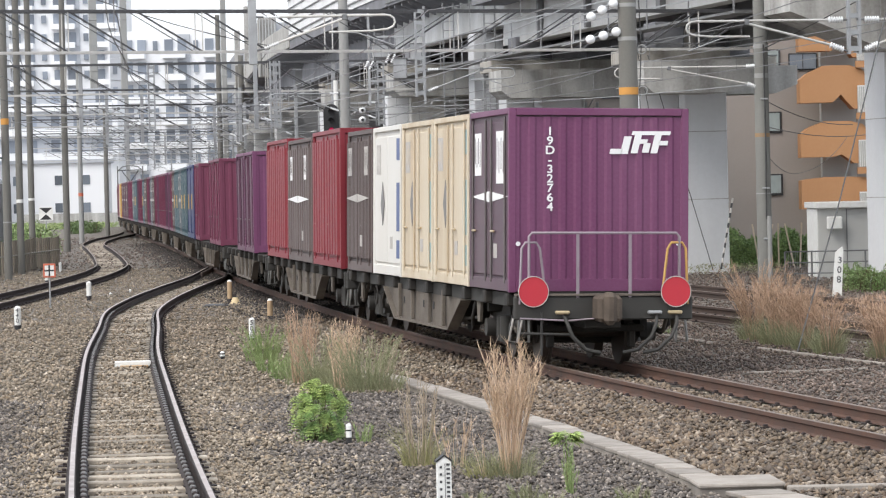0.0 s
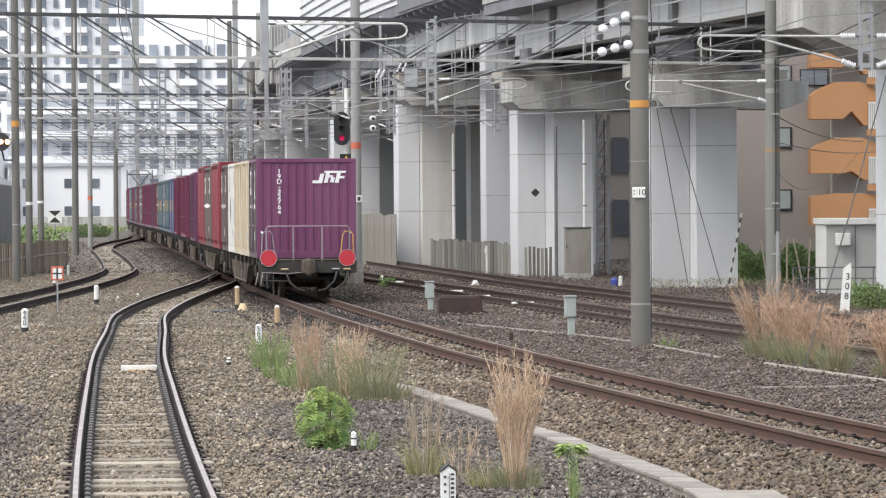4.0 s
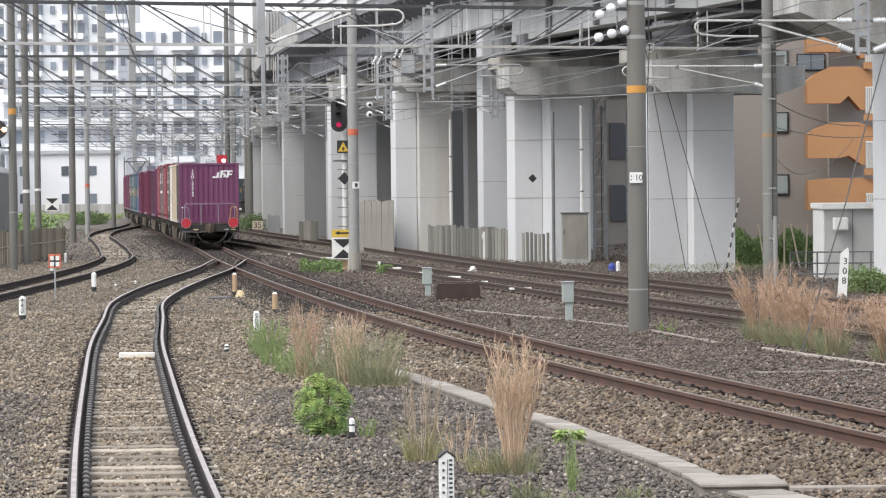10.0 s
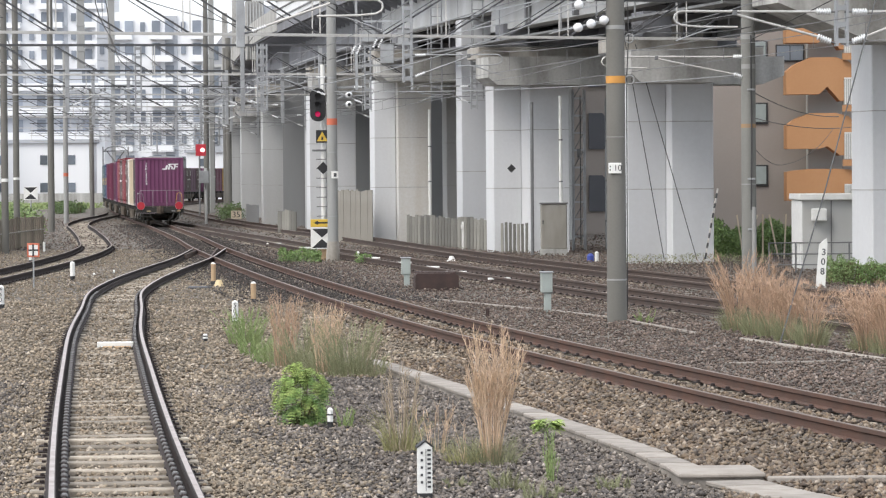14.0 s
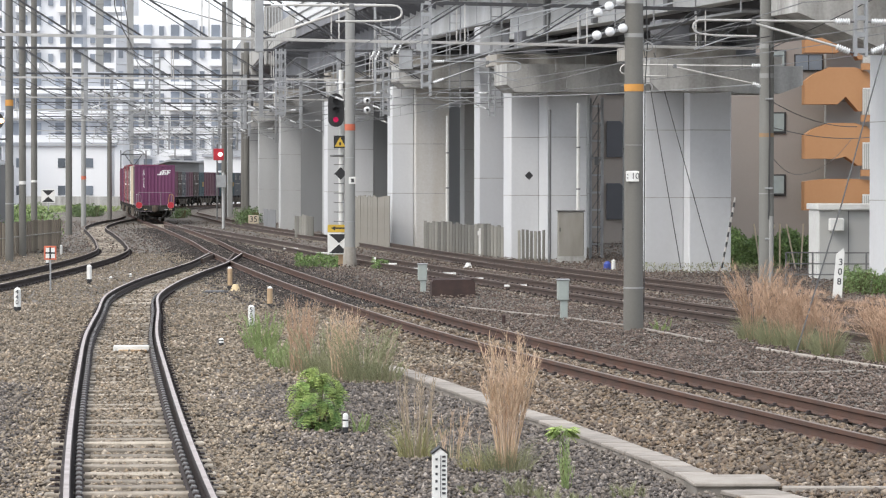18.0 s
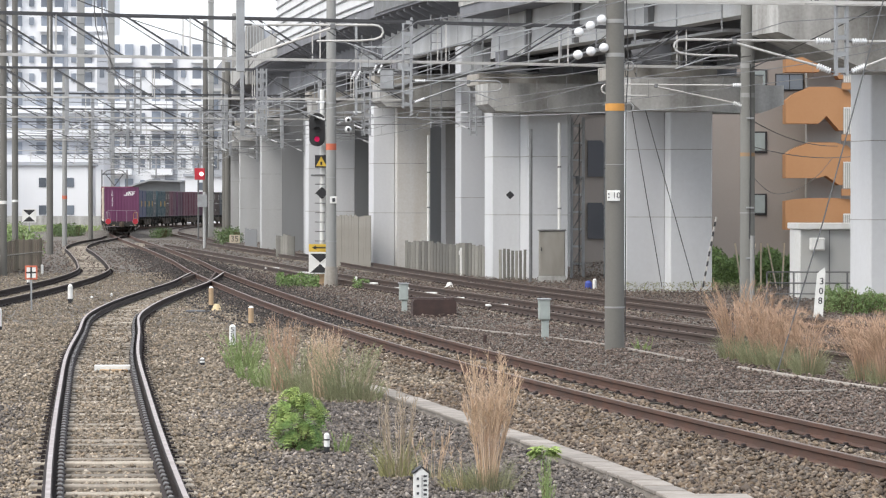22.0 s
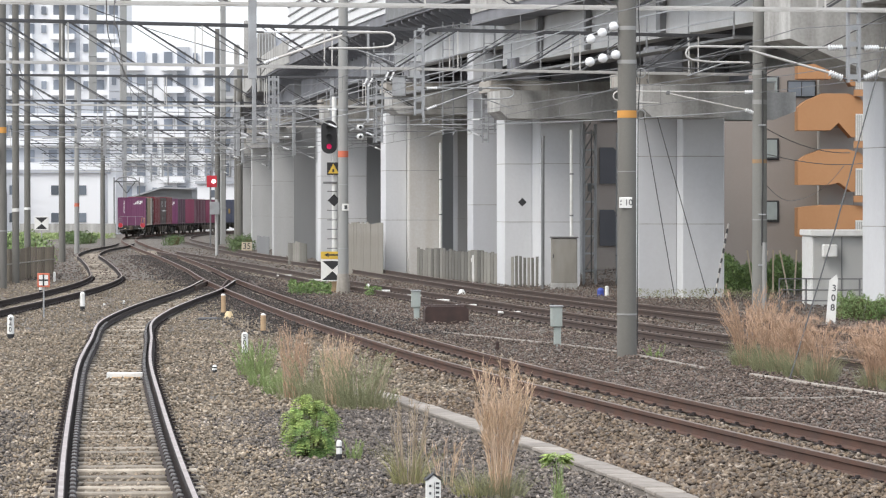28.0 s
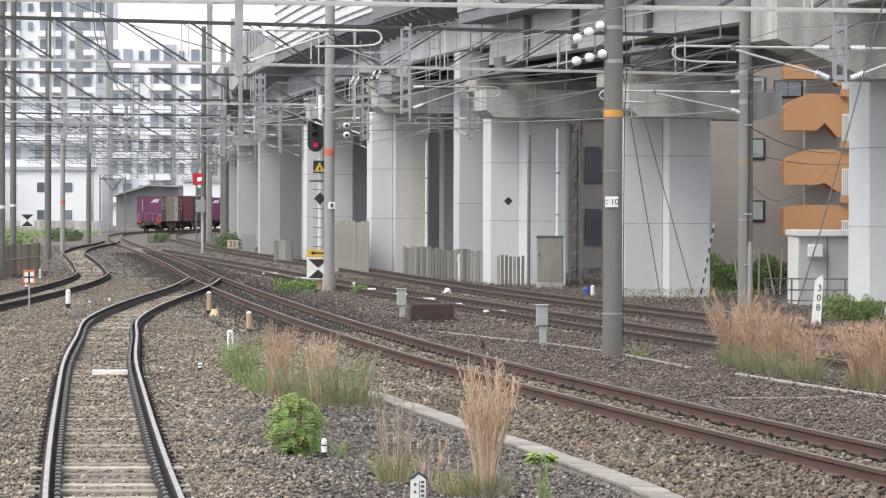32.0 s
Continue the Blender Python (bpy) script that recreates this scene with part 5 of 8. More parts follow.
part("step_frame", Mesh().tube([(-1.24, -8.36, 0.66), (-1.30, -8.36, 0.36), (-1.18, -8.36, 0.34), (-1.12, -8.36, 0.64)], 0.016, "mark_dim", 6), LAST, "worn pale step")
rail = Mesh().tube([(-1.03, -8.38, 0.95), (-1.03, -8.38, 1.76), (-0.99, -8.38, 1.81), (1.0, -8.38, 1.81), (1.04, -8.38, 1.76), (1.04, -8.38, 0.95)], 0.02, "rail_pipe", 8)
part("end_handrail", rail, LAST, "pale bent pipe handrail")
for x in (-0.36, 0.36):
    part("rail_post", Mesh().box((x, -8.38, 1.37), (0.04, 0.02, 0.88), "rail_pipe"), LAST)
part("end_platform", Mesh().box((0, -8.31, 0.975), (2.4, 0.2, 0.03), "wagon", 0.005), LAST, "chequer plate step")

# what stands on each wagon, from the tail of the train onwards
LOADS = (
    ("purple", "cream", "cream", "white", "brown"),
    ("red_long", "brown_long", "red_long"),
    (None, "purple2", "purple2", None, None),
    ("maroon", "maroon", None, None, "maroon"),
    ("blue", "blue", "teal", "teal", "grey"),
    ("teal", "teal", "brown", "maroon", "purple2"),
    ("purple2", "maroon", "maroon", "maroon", "purple2"),
    ("maroon", "brown", "grey", "purple2", "maroon"),
    ("brown", "teal", "maroon", "maroon", "purple2"),
    ("teal", "teal", "grey", "maroon", "maroon"),
    ("maroon", "purple2", "brown", "purple2", "brown"),
    ("purple2", "brown", "maroon", "ochre", "ochre"),
    ("cream", "maroon", "purple2", "maroon", "brown"),
    ("purple2", "brown", "teal", "brown", "red"),
    ("brown_long", "red_long", "brown_long"),
)
PITCH, SPEED, TAIL = 17.15, 9.1, 45.7
ys_ = np.arange(20, 600, 0.5)
xs_ = np.array([LINE_B(y) for y in ys_])
run_ = np.concatenate([[0], np.cumsum(np.hypot(np.diff(xs_), np.diff(ys_)))])
run_ -= np.interp(TAIL, ys_, run_)


def on_track(s):
    """The pose on the main track, s metres beyond the tail's first place."""
    y = float(np.interp(s, run_, ys_))
    return Matrix.Translation((LINE_B(y), y, 0)) @ Matrix.Rotation(heading(LINE_B, y), 4, "Z")


MOVING = []
used = set()
for w, load in enumerate(LOADS):
    s0 = 8.38 + PITCH * w
    MOVING.append((LAST if w == 0 else (WAGON if w == 1 else copy_thing(WAGON, Matrix.Identity(4))), s0, 0.0))
    for k, kind in enumerate(load):
        if kind:
            ob = KINDS[kind] if kind not in used else copy_thing(KINDS[kind], Matrix.Identity(4))
            used.add(kind)
            MOVING.append((ob, s0, (k - 2) * 3.25 if len(load) == 5 else (k - 1) * 5.4))


def cant(y):
    """Lean of the train towards the inside of the near bend, in radians."""
    return radians(float(np.interp(y, (45, 62, 95), (1.6, 1.3, 0.0))))


def motions():
    """The train rolls away at an even pace; every wagon and container follows the line of the track."""
    for ob, s0, shift in MOVING:
        rows = []
        for t in np.arange(0, 32.01, 1.0):
            s = s0 + SPEED * t + float(np.interp(t, (0, 1, 2, 3, 5, 6, 8, 10, 14, 17), (0, 1.2, 2.0, 2.6, 3.0, 3.4, 4.6, 5.0, 3.6, 2.0)))
            a, b = on_track(s - 6.0).translation, on_track(s + 6.0).translation
            turn = math.atan2(-(b.x - a.x), b.y - a.y)
            rows.append((float(t), Matrix.Translation((a + b) / 2) @ Matrix.Rotation(turn, 4, "Z") @ Matrix.Rotation(cant((a.y + b.y) / 2), 4, "Y") @ Matrix.Translation((0, shift, 1.0 if "container" in ob.name and "wagon" not in ob.name else 0.0))))
        walk(ob, rows)

# ---- overhead line: poles, portal trusses, brackets and wires ----
def turned(x, y, a=0.0, z=0.0):
    return Matrix.Translation((x, y, z)) @ Matrix.Rotation(a, 4, "Z")


def concrete_pole(x, y, r0, r1, h, m, label, bands=(), base=GROUND):
    p = thing("overhead_pole", label, "pole", "poles of the overhead line", at=turned(x, y))
    part("shaft", Mesh().tube([(0, 0, base - 0.3), (0, 0, h / 2), (0, 0, h)], r0, m, 24, r1), p)
    for z, hh, bm in bands:
        r = r0 + (r1 - r0) * max(0, z) / h + 0.006
        part("band", Mesh().tube([(0, 0, z), (0, 0, z + hh)], r, bm, 24), p, "painted band" if "band" in bm else "steel strap")
    return p


def steel_pole(x, y, w, h, label, m="pole_light"):
    """A square steel shaft with collars."""
    p = thing("steel_pole", label, "pole", "steel poles of the overhead line", at=turned(x, y, 0.2))
    part("shaft", Mesh().box((0, 0, h / 2 + GROUND / 2), (w, w * 0.8, h - GROUND), m, 0.05), p)
    for z in np.arange(2.5, h, 3.0):
        part("collar", Mesh().box((0, 0, z), (w * 1.12, w * 0.92, 0.12), m, 0.02), p)
    return p


Z0, Z1 = 6.05, 7.07


def portal(xa, ya, xb, yb, label, bay=1.67, deep=0.55, lower="galv_bright", upper="dark_steel", far=False, flip=99):
    """A lattice beam between two plan points: two chords in front, two behind, posts and diagonals."""
    d = Vector((xb - xa, yb - ya, 0))
    n = max(3, int(d.length / bay))
    side = Vector((-d.y, d.x, 0)).normalized() * deep
    a, b = Vector((xa, ya, 0)), Vector((xb, yb, 0))
    t = thing("portal_beam", label, "gantry", "lattice beams over the tracks")
    r = 0.035
    for off in (Vector((0, 0, 0)), side):
        for z, m in ((Z0, lower), (Z1, upper)):
            part("chord", Mesh().tube([a + off + Vector((0, 0, z)), b + off + Vector((0, 0, z))], r if m == lower else r * 1.25, m, 4), t, "steel angle chord")
        if far and off.length:
            continue
        for i in range(n):
            p, q = a + d * (i / n) + off, a + d * ((i + 1) / n) + off
            lo, hi = (p, q) if p.x > flip else (q, p)
            part("diagonal", Mesh().tube([lo + Vector((0, 0, Z0)), hi + Vector((0, 0, Z1))], 0.029 if not off.length else 0.014, upper, 4), t)
            if i % 2 == 0:
                part("upright", Mesh().tube([p + Vector((0, 0, Z0)), p + Vector((0, 0, Z1))], 0.022, lower, 4), t)
    for i in range(0, n, 2):
        p = a + d * (i / n)
        part("cross_strut", Mesh().tube([p + Vector((0, 0, Z0)), p + side + Vector((0, 0, Z0))], 0.018, lower, 4), t)
    return t


def insulator(a, b, r=0.06, discs=5, parent=None, name="insulator", m="insulator"):
    """Ribbed porcelain between two points."""
    a, b = Vector(a), Vector(b)
    prof = [(0.0, r * 0.4)]
    for i in range(discs):
        prof += [((i + 0.15) / discs, r * 0.5), ((i + 0.4) / discs, r), ((i + 0.6) / discs, r), ((i + 0.85) / discs, r * 0.5)]
    ms = Mesh().lathe(a, b, prof + [(1.0, r * 0.4)], m, 12)
    return part(name, ms, parent, "white ribbed porcelain insulator")


def bracket(x, y, way, reach, top=Z1, foot=4.75, lattice=False, turn=0.15, pole=False, drop=0.0, far=False, ins=0.062):
    """A drop arm under a beam with a hinged tube bracket that holds the wires of one track."""
    b = thing("wire_bracket", "grey steel drop arm with a tubular wire bracket", "wire bracket", "brackets of the overhead line", at=turned(x, y, turn))
    if not pole:
        if lattice:
            for s in (-1, 1):
                part("arm_leg", Mesh().box((s * 0.10, 0, (top + foot) / 2), (0.05, 0.12, top - foot), "galv"), b)
            for i, z in enumerate(np.arange(foot + 0.1, top, 0.3)):
                part("arm_plate", Mesh().box((0, 0, z), (0.16, 0.10, 0.09), "galv"), b)
        else:
            part("drop_arm", Mesh().box((0, 0, (top + foot) / 2), (0.14, 0.14, top - foot), "galv", 0.01), b, "square grey drop arm")
    w, u, lo = way, 5.55 - drop, 5.0 - drop
    tube, r = ("galv", 0.019) if far else ("galv_bright", 0.024)
    insulator((w * 0.2, 0, u), (w * 0.48, 0, u), 0.042 if far else ins, 6, b)
    insulator((w * 0.2, 0, lo), (w * 0.46, 0, lo + 0.1), 0.042 if far else ins, 6, b)
    part("hinge", Mesh().tube([(w * 0.06, 0, u), (w * 0.2, 0, u)], 0.02, "galv_dark", 6), b, "dark hinge fitting")
    part("hinge", Mesh().tube([(w * 0.06, 0, lo - 0.04), (w * 0.2, 0, lo)], 0.02, "galv_dark", 6), b, "dark hinge fitting")
    part("top_tube", Mesh().tube([(w * 0.48, 0, u), (w * reach, 0, u + 0.01)], r, tube, 8), b, "bright grey tube")
    part("stay_tube", Mesh().tube([(w * 0.46, 0, lo + 0.1), (w * (0.46 + 0.62 * (reach - 0.46)), 0, u - 0.04)], r, tube, 8), b, "bright grey tube")
    loop = [(w * reach, 0, u + 0.01), (w * (reach + 0.09), 0, u), (w * (reach + 0.16), 0, u - 0.05), (w * (reach + 0.18), 0, u - 0.12), (w * (reach + 0.15), 0, u - 0.19), (w * (reach + 0.05), 0, u - 0.24), (w * (reach - 0.25), 0, u - 0.27), (w * (reach - 1.0), 0, u - 0.28)]
    part("registration_tube", Mesh().tube(loop, r * 0.85, tube, 8), b, "curved grey tube")
    part("clamp", Mesh().box((w * (0.46 + 0.62 * (reach - 0.46)), 0, u - 0.02), (0.09, 0.07, 0.1), "galv_dark", 0.01), b, "dark clamp")
    part("steady_arm", Mesh().tube([(w * (reach - 0.85), 0, u - 0.28), (w * (reach - 0.5), 0, u - 0.3), (w * (reach - 0.15), 0, u - 0.42), (w * (reach + 0.15), 0, 5.02 - drop)], 0.013, "galv", 6), b, "thin steady arm")
    return b


portal(-14, 57.9, 3.1, 60.6, "nearest lattice beam of grey steel over the tracks")
portal(3.5, 60.7, 12.0, 62.0, "lattice beam of grey steel over the far tracks", flip=0)
portal(-12.44, 82.2, 8.4, 91.0, "lattice beam of grey steel with a dark upper chord", flip=-1.8)
portal(-16.5, 116.5, -1.0, 119.6, "lattice beam of grey steel over four tracks")
FAR_PORTALS = ((-18.6, 144, -5.2, 148), (-21.5, 168, -9.5, 172), (-25, 196, -12.5, 200), (-29, 238, -15, 244), (-33, 280, -19, 286), (-38, 322, -22, 328), (-42, 366, -14, 372))
for xa, ya, xb, yb in FAR_PORTALS:
    portal(xa, ya, xb, yb, "distant lattice beam over the curving tracks", 1.9, 0.55, far=True)

p10 = concrete_pole(3.275, 60.4, 0.178, 0.145, 12, "pole", "tall grey concrete overhead line pole with an orange band", ((4.06, 0.13, "orange_band"), (5.02, 0.07, "pole_light"), (5.62, 0.07, "pole_light"), (0.55, 0.03, "pole_light"), (3.1, 0.012, "pole_light")))
pl = part("number_plate", Mesh().box((-0.03, -0.19, 2.55), (0.23, 0.02, 0.19), "white", 0.008), p10, "white plate with a black number")
lettering("10", 0.15, "ink", pose(0.02, -0.203, 2.55, 90, 0, 0), pl, "digits")
for z in (2.52, 2.58):
    part("number_dot", Mesh().box((-0.115, -0.203, z), (0.02, 0.004, 0.025), "ink"), pl)
for s, (x, z) in enumerate(((0.25, 4.12), (0.25, 4.86))):
    part("cable_ring", Mesh().tube([(x + 0.08 * math.cos(a), 0, z + 0.08 * math.sin(a)) for a in np.linspace(0, 2 * math.pi, 17)], 0.014, "pole_light", 6, cap=False), p10, "pale cable ring")
part("down_cable", Mesh().tube([(0.20, 0.0, 6.2), (0.24, 0, 4.9), (0.2, 0, 4.15), (0.19, 0, 0)], 0.01, "wire_dark", 5), p10, "dark cable down the pole")

p604 = concrete_pole(-3.12, 106.0, 0.17, 0.14, 12, "pole_light", "light grey concrete pole beside the signal", ((4.06, 0.2, "red_band"), (5.5, 0.06, "galv"), (3.2, 0.02, "galv"), (1.2, 0.02, "galv")))
part("foot", Mesh().tube([(0, 0, GROUND - 0.1), (0, 0, 0.1), (0, 0, 0.42)], 0.235, "concrete_tan", 20, 0.182), p604, "stained tan foot of the pole")
pl = part("number_plate", Mesh().box((0.08, -0.17, 2.5), (0.22, 0.02, 0.22), "white", 0.008), p604, "small white number plate")
part("number_bar", Mesh().box((0.09, -0.182, 2.5), (0.09, 0.004, 0.12), "ink"), pl)
pd = concrete_pole(8.17, 87.5, 0.195, 0.17, 12, "pole_mid", "grey concrete pole with a conduit behind the dry grass", ((3.62, 0.10, "orange_dull"), (5.9, 0.12, "pole_light"), (2.15, 0.03, "pole_light"), (5.14, 0.12, "pole_light")))
part("conduit", Mesh().tube([(0.11, -0.19, GROUND), (0.11, -0.19, 1.58)], 0.06, "pole_light", 10), pd, "pale conduit at the pole foot")
part("down_cable", Mesh().tube([(0.05, -0.19, 6.0), (0.06, -0.2, 3.6), (0.04, -0.2, 1.5)], 0.022, "wire_dark", 6), pd, "dark cable down the pole")
for z in (1.0, 2.3, 4.6):
    part("clip", Mesh().box((0.05, -0.2, z), (0.2, 0.04, 0.05), "galv", 0.01), pd, "steel clip")
concrete_pole(-14.55, 112, 0.135, 0.115, 13, "pole", "dark concrete pole carrying a signal", ((4.95, 0.2, "orange_band"), (1.7, 0.04, "pole_light")))
concrete_pole(-15.25, 121, 0.13, 0.11, 13, "pole", "brownish concrete overhead line pole", ((2.35, 0.12, "white"),))
concrete_pole(-17.9, 146, 0.14, 0.12, 13, "pole", "brownish concrete overhead line pole", ((2.42, 0.1, "white"),))
concrete_pole(-19.1, 170, 0.17, 0.14, 14, "pole", "grey concrete overhead line pole")
concrete_pole(-21.6, 200, 0.15, 0.13, 10, "pole_light", "thin grey concrete pole", ((2.6, 0.2, "red_band"),))
concrete_pole(-12.95, 194, 0.085, 0.08, 3.0, "concrete", "thin pale post with a small box near its top")
concrete_pole(-15.7, 236, 0.2, 0.16, 15, "pole", "dark concrete pole beside the viaduct")
concrete_pole(-13.9, 232, 0.2, 0.18, 12, "pole", "grey pole by the viaduct")
concrete_pole(-15.2, 250, 0.2, 0.18, 12, "pole", "grey pole by the viaduct")
steel_pole(-41.3, 400, 0.87, 34, "tall steel pole rising behind the houses")
steel_pole(-37.7, 400, 0.75, 34, "tall steel pole rising behind the houses")
concrete_pole(-23.08, 230, 0.16, 0.14, 8.5, "pole", "dark concrete pole beside the side track")
steel_pole(-16.6, 256, 0.4, 22, "tall steel pole beside the viaduct")
tw = thing("lattice_gantry", "dark steel gantry head with braces above the far track", "gantry", at=turned(-32.65, 350))
for x in (-1.3, 1.3):
    part("post", Mesh().box((x, 0, 2.75), (0.12, 0.12, 6.0), "galv_dark"), tw, "grey steel post")
part("beam", Mesh().tube([(-1.3, 0, 5.2), (-0.8, 0, 5.65), (0, 0, 5.8), (0.8, 0, 5.65), (1.3, 0, 5.2)], 0.06, "galv_dark", 6), tw, "arched grey beam")
part("beam", Mesh().box((0, 0, 5.3), (2.6, 0.1, 0.12), "dark_steel"), tw, "level dark beam")
for x in (-0.9, 0.9):
    part("brace", Mesh().tube([(x, 0, 5.3), (0, 0, 4.1)], 0.05, "dark_steel", 5), tw, "slanting brace")
part_box = thing("pole_box", "grey steel box strapped to a pole", "cabinet", at=turned(-12.95, 193.7))
part("case", Mesh().box((-0.1, 0, 2.5), (0.55, 0.25, 0.72), "galv", 0.02), part_box)

bracket(-3.35, 59.6, 1, 2.35, foot=4.72, ins=0.032)
bracket(7.5, 62.0, -1, 2.95, lattice=True, top=8.0, drop=0.17)
bracket(7.5, 62.0, 1, 2.2, pole=True, drop=0.17)
bracket(-0.62, 87.2, 1, 2.3, lattice=True, foot=4.85, far=True)
bracket(8.25, 87.5, -1, 3.75, pole=True, drop=0.1)
bracket(-12.6, 117.4, 1, 1.8, far=True)
bracket(-3.9, 119.1, 1, 1.7, far=True)
bracket(-6.6, 118.5, -1, 1.7, far=True)
bracket(-9.0, 147, 1, 1.7, far=True)
bracket(-14.5, 145.4, 1, 1.7, far=True)
bracket(-3.12, 106.0, -1, 2.2, pole=True, far=True)
for line, extra in ((LINE_B, 1.9), (LINE_D, 1.9), (LINE_E, 1.7), (LINE_C, 1.9), (LINE_A, 1.8)):
    for y in (118, 146, 170, 198, 241, 283, 325):
        if (line is LINE_C and y > 175) or (line is LINE_E and y > 235) or (line is LINE_A and y > 119):
            continue
        bracket(line(y) + extra, y, -1, 1.8, lattice=y < 130, far=True)

SUPPORTS = (25, 59.5, 86, 118, 146, 170, 198, 241, 283, 325, 369, 410)


def overhead_wire(line, y0, y1, label):
    t = thing("overhead_wire", label, "overhead wire", "wires over the tracks")
    con = [Vector((line(y) + 0.12 * math.sin(y * 0.11), y, 5.0)) for y in np.linspace(y0, y1, int((y1 - y0) / 4))]
    part("contact_wire", Mesh().tube(con, 0.009, "wire", 4), t, "thin copper contact wire")
    mess, drops = [], Mesh()
    for a, b in zip(SUPPORTS, SUPPORTS[1:]):
        if b < y0 or a > y1:
            continue
        for i in range(8):
            f = i / 8
            y = a + (b - a) * f
            mess.append(Vector((line(y), y, 5.6 - 0.32 * 4 * f * (1 - f))))
            if 0 < i:
                drops.tube([(line(y), y, 5.6 - 0.32 * 4 * f * (1 - f)), (line(y), y, 5.0)], 0.005, "wire", 3, cap=False)
    part("messenger_wire", Mesh().tube(mess, 0.01, "wire", 4), t, "sagging carrier wire")
    part("dropper", drops, t, "thin hanger wires")["kind"] = "stuff"
    return t


overhead_wire(LINE_A, 25, 117, "carrier and contact wires over the siding")
overhead_wire(LINE_B, 25, 405, "carrier and contact wires over the main track")
overhead_wire(LINE_C, 52, 196, "carrier and contact wires over the joining track")
overhead_wire(LINE_D, 52, 405, "carrier and contact wires beside the viaduct")
overhead_wire(LINE_E, 60, 245, "carrier and contact wires over the side track")


def cable(pts, r, label, m="wire_dark", sag=0.0):
    out = []
    for a, b in zip(pts, pts[1:]):
        a, b = Vector(a), Vector(b)
        for i in range(10):
            f = i / 10
            out.append(a.lerp(b, f) - Vector((0, 0, sag * 4 * f * (1 - f))))
    out.append(Vector(pts[-1]))
    return thing("cable", label, "cable", "cables in the air", mesh=Mesh().tube(out, r, m, 5))


# feeders and anchoring wires
cable([(3.0, 61, 5.62), (-1.0, 87, 5.2), (-6.5, 118, 5.3)], 0.012, "bright stay wire from the concrete pole", "galv", 0.1)
cable([(3.0, 61, 6.0), (-3.0, 118, 6.3)], 0.012, "bright stay wire from the concrete pole", "galv", 0.2)
cable([(3.5, 60.5, 5.0), (8.2, 87, 6.2)], 0.014, "dark cable between two poles", "wire_dark", 0.1)
cable([(-12, 58, 8.6), (-6, 118, 7.6), (-14, 198, 7.4), (-22, 283, 7.2)], 0.014, "dark feeder cable high over the tracks", "wire_dark", 0.5)
cable([(-13.5, 58, 7.9), (-15.1, 118, 7.3), (-19, 170, 7.2), (-27, 283, 7.2)], 0.014, "dark feeder cable high over the tracks", "wire_dark", 0.5)
cable([(-12.2, 82.6, 8.2), (-15.25, 121, 8.2), (-17.9, 146, 8.0), (-21.6, 200, 7.8)], 0.014, "dark feeder cable high over the tracks", "wire_dark", 0.4)
cable([(-3.1, 106, 7.6), (-6, 146, 7.4), (-12.9, 194, 7.4), (-17, 256, 7.6)], 0.014, "grey feeder cable high over the tracks", "wire", 0.3)
cable([(8.2, 87.5, 6.6), (-3.1, 106, 6.4), (-9, 146, 6.6)], 0.012, "grey feeder cable high over the tracks", "wire", 0.3)
cable([(8.2, 87.5, 5.0), (-3.1, 106, 5.1)], 0.012, "grey cable between two poles", "galv", 0.15)
cable([(12.0, 100, 4.1), (8.2, 87.5, 4.6)], 0.012, "dark service cable to the building", "wire_dark", 0.2)
cable([(16, 120, 4.3), (8.2, 87.5, 3.9)], 0.012, "dark service cable to the building", "wire_dark", 0.3)
cable([(8.1, 87.4, 3.4), (10.4, 100, 2.7), (14.2, 120, 4.0)], 0.009, "thin dark cable hanging in a loop", "wire_dark", 0.25)
cable([(12.2, 62, 8.2), (8.26, 87.5, 5.9)], 0.014, "dark cable to the pole", "wire_dark", 0.1)
for k in range(6):
    y = 120 + 28 * k
    cable([(LINE_E(min(y, 240)) - 3.5, y, 5.2 + 0.25 * (k % 3)), (LINE_D(y) + 3.2, y + 3, 5.35 + 0.2 * (k % 2))], 0.014, "cross span wire over the tracks", "wire", 0.12)
    cable([(LINE_E(min(y, 240)) - 3.5, y + 9, 6.3), (LINE_D(y) + 3.2, y + 12, 6.5)], 0.016, "cross span wire over the tracks", "galv_dark", 0.25)

# guy wires
cable([(5.58, 98.0, 6.4), (6.62, 97.0, 0.0)], 0.014, "dark guy wire before the pier")
cable([(5.89, 98.0, 6.2), (7.52, 96.5, 0.0)], 0.014, "dark guy wire before the pier")
cable([(8.3, 60.5, 6.9), (6.3, 54.5, 2.1), (5.25, 51.5, GROUND)], 0.012, "dark guy wire running down into the grass")
gy = thing("guy_guard", "black and white striped guard on a guy wire", "cable guard")
for i in range(14):
    f = i / 14
    part("stripe", Mesh().tube([(8.35 - 0.50 * f, 99.2 - 1.5 * f, 2.0 - 2.0 * f), (8.35 - 0.50 * (f + 1 / 14), 99.2 - 1.5 * (f + 1 / 14), 2.0 - 2.0 * (f + 1 / 14))], 0.03, "black" if i % 2 else "mark_dim", 8), gy)

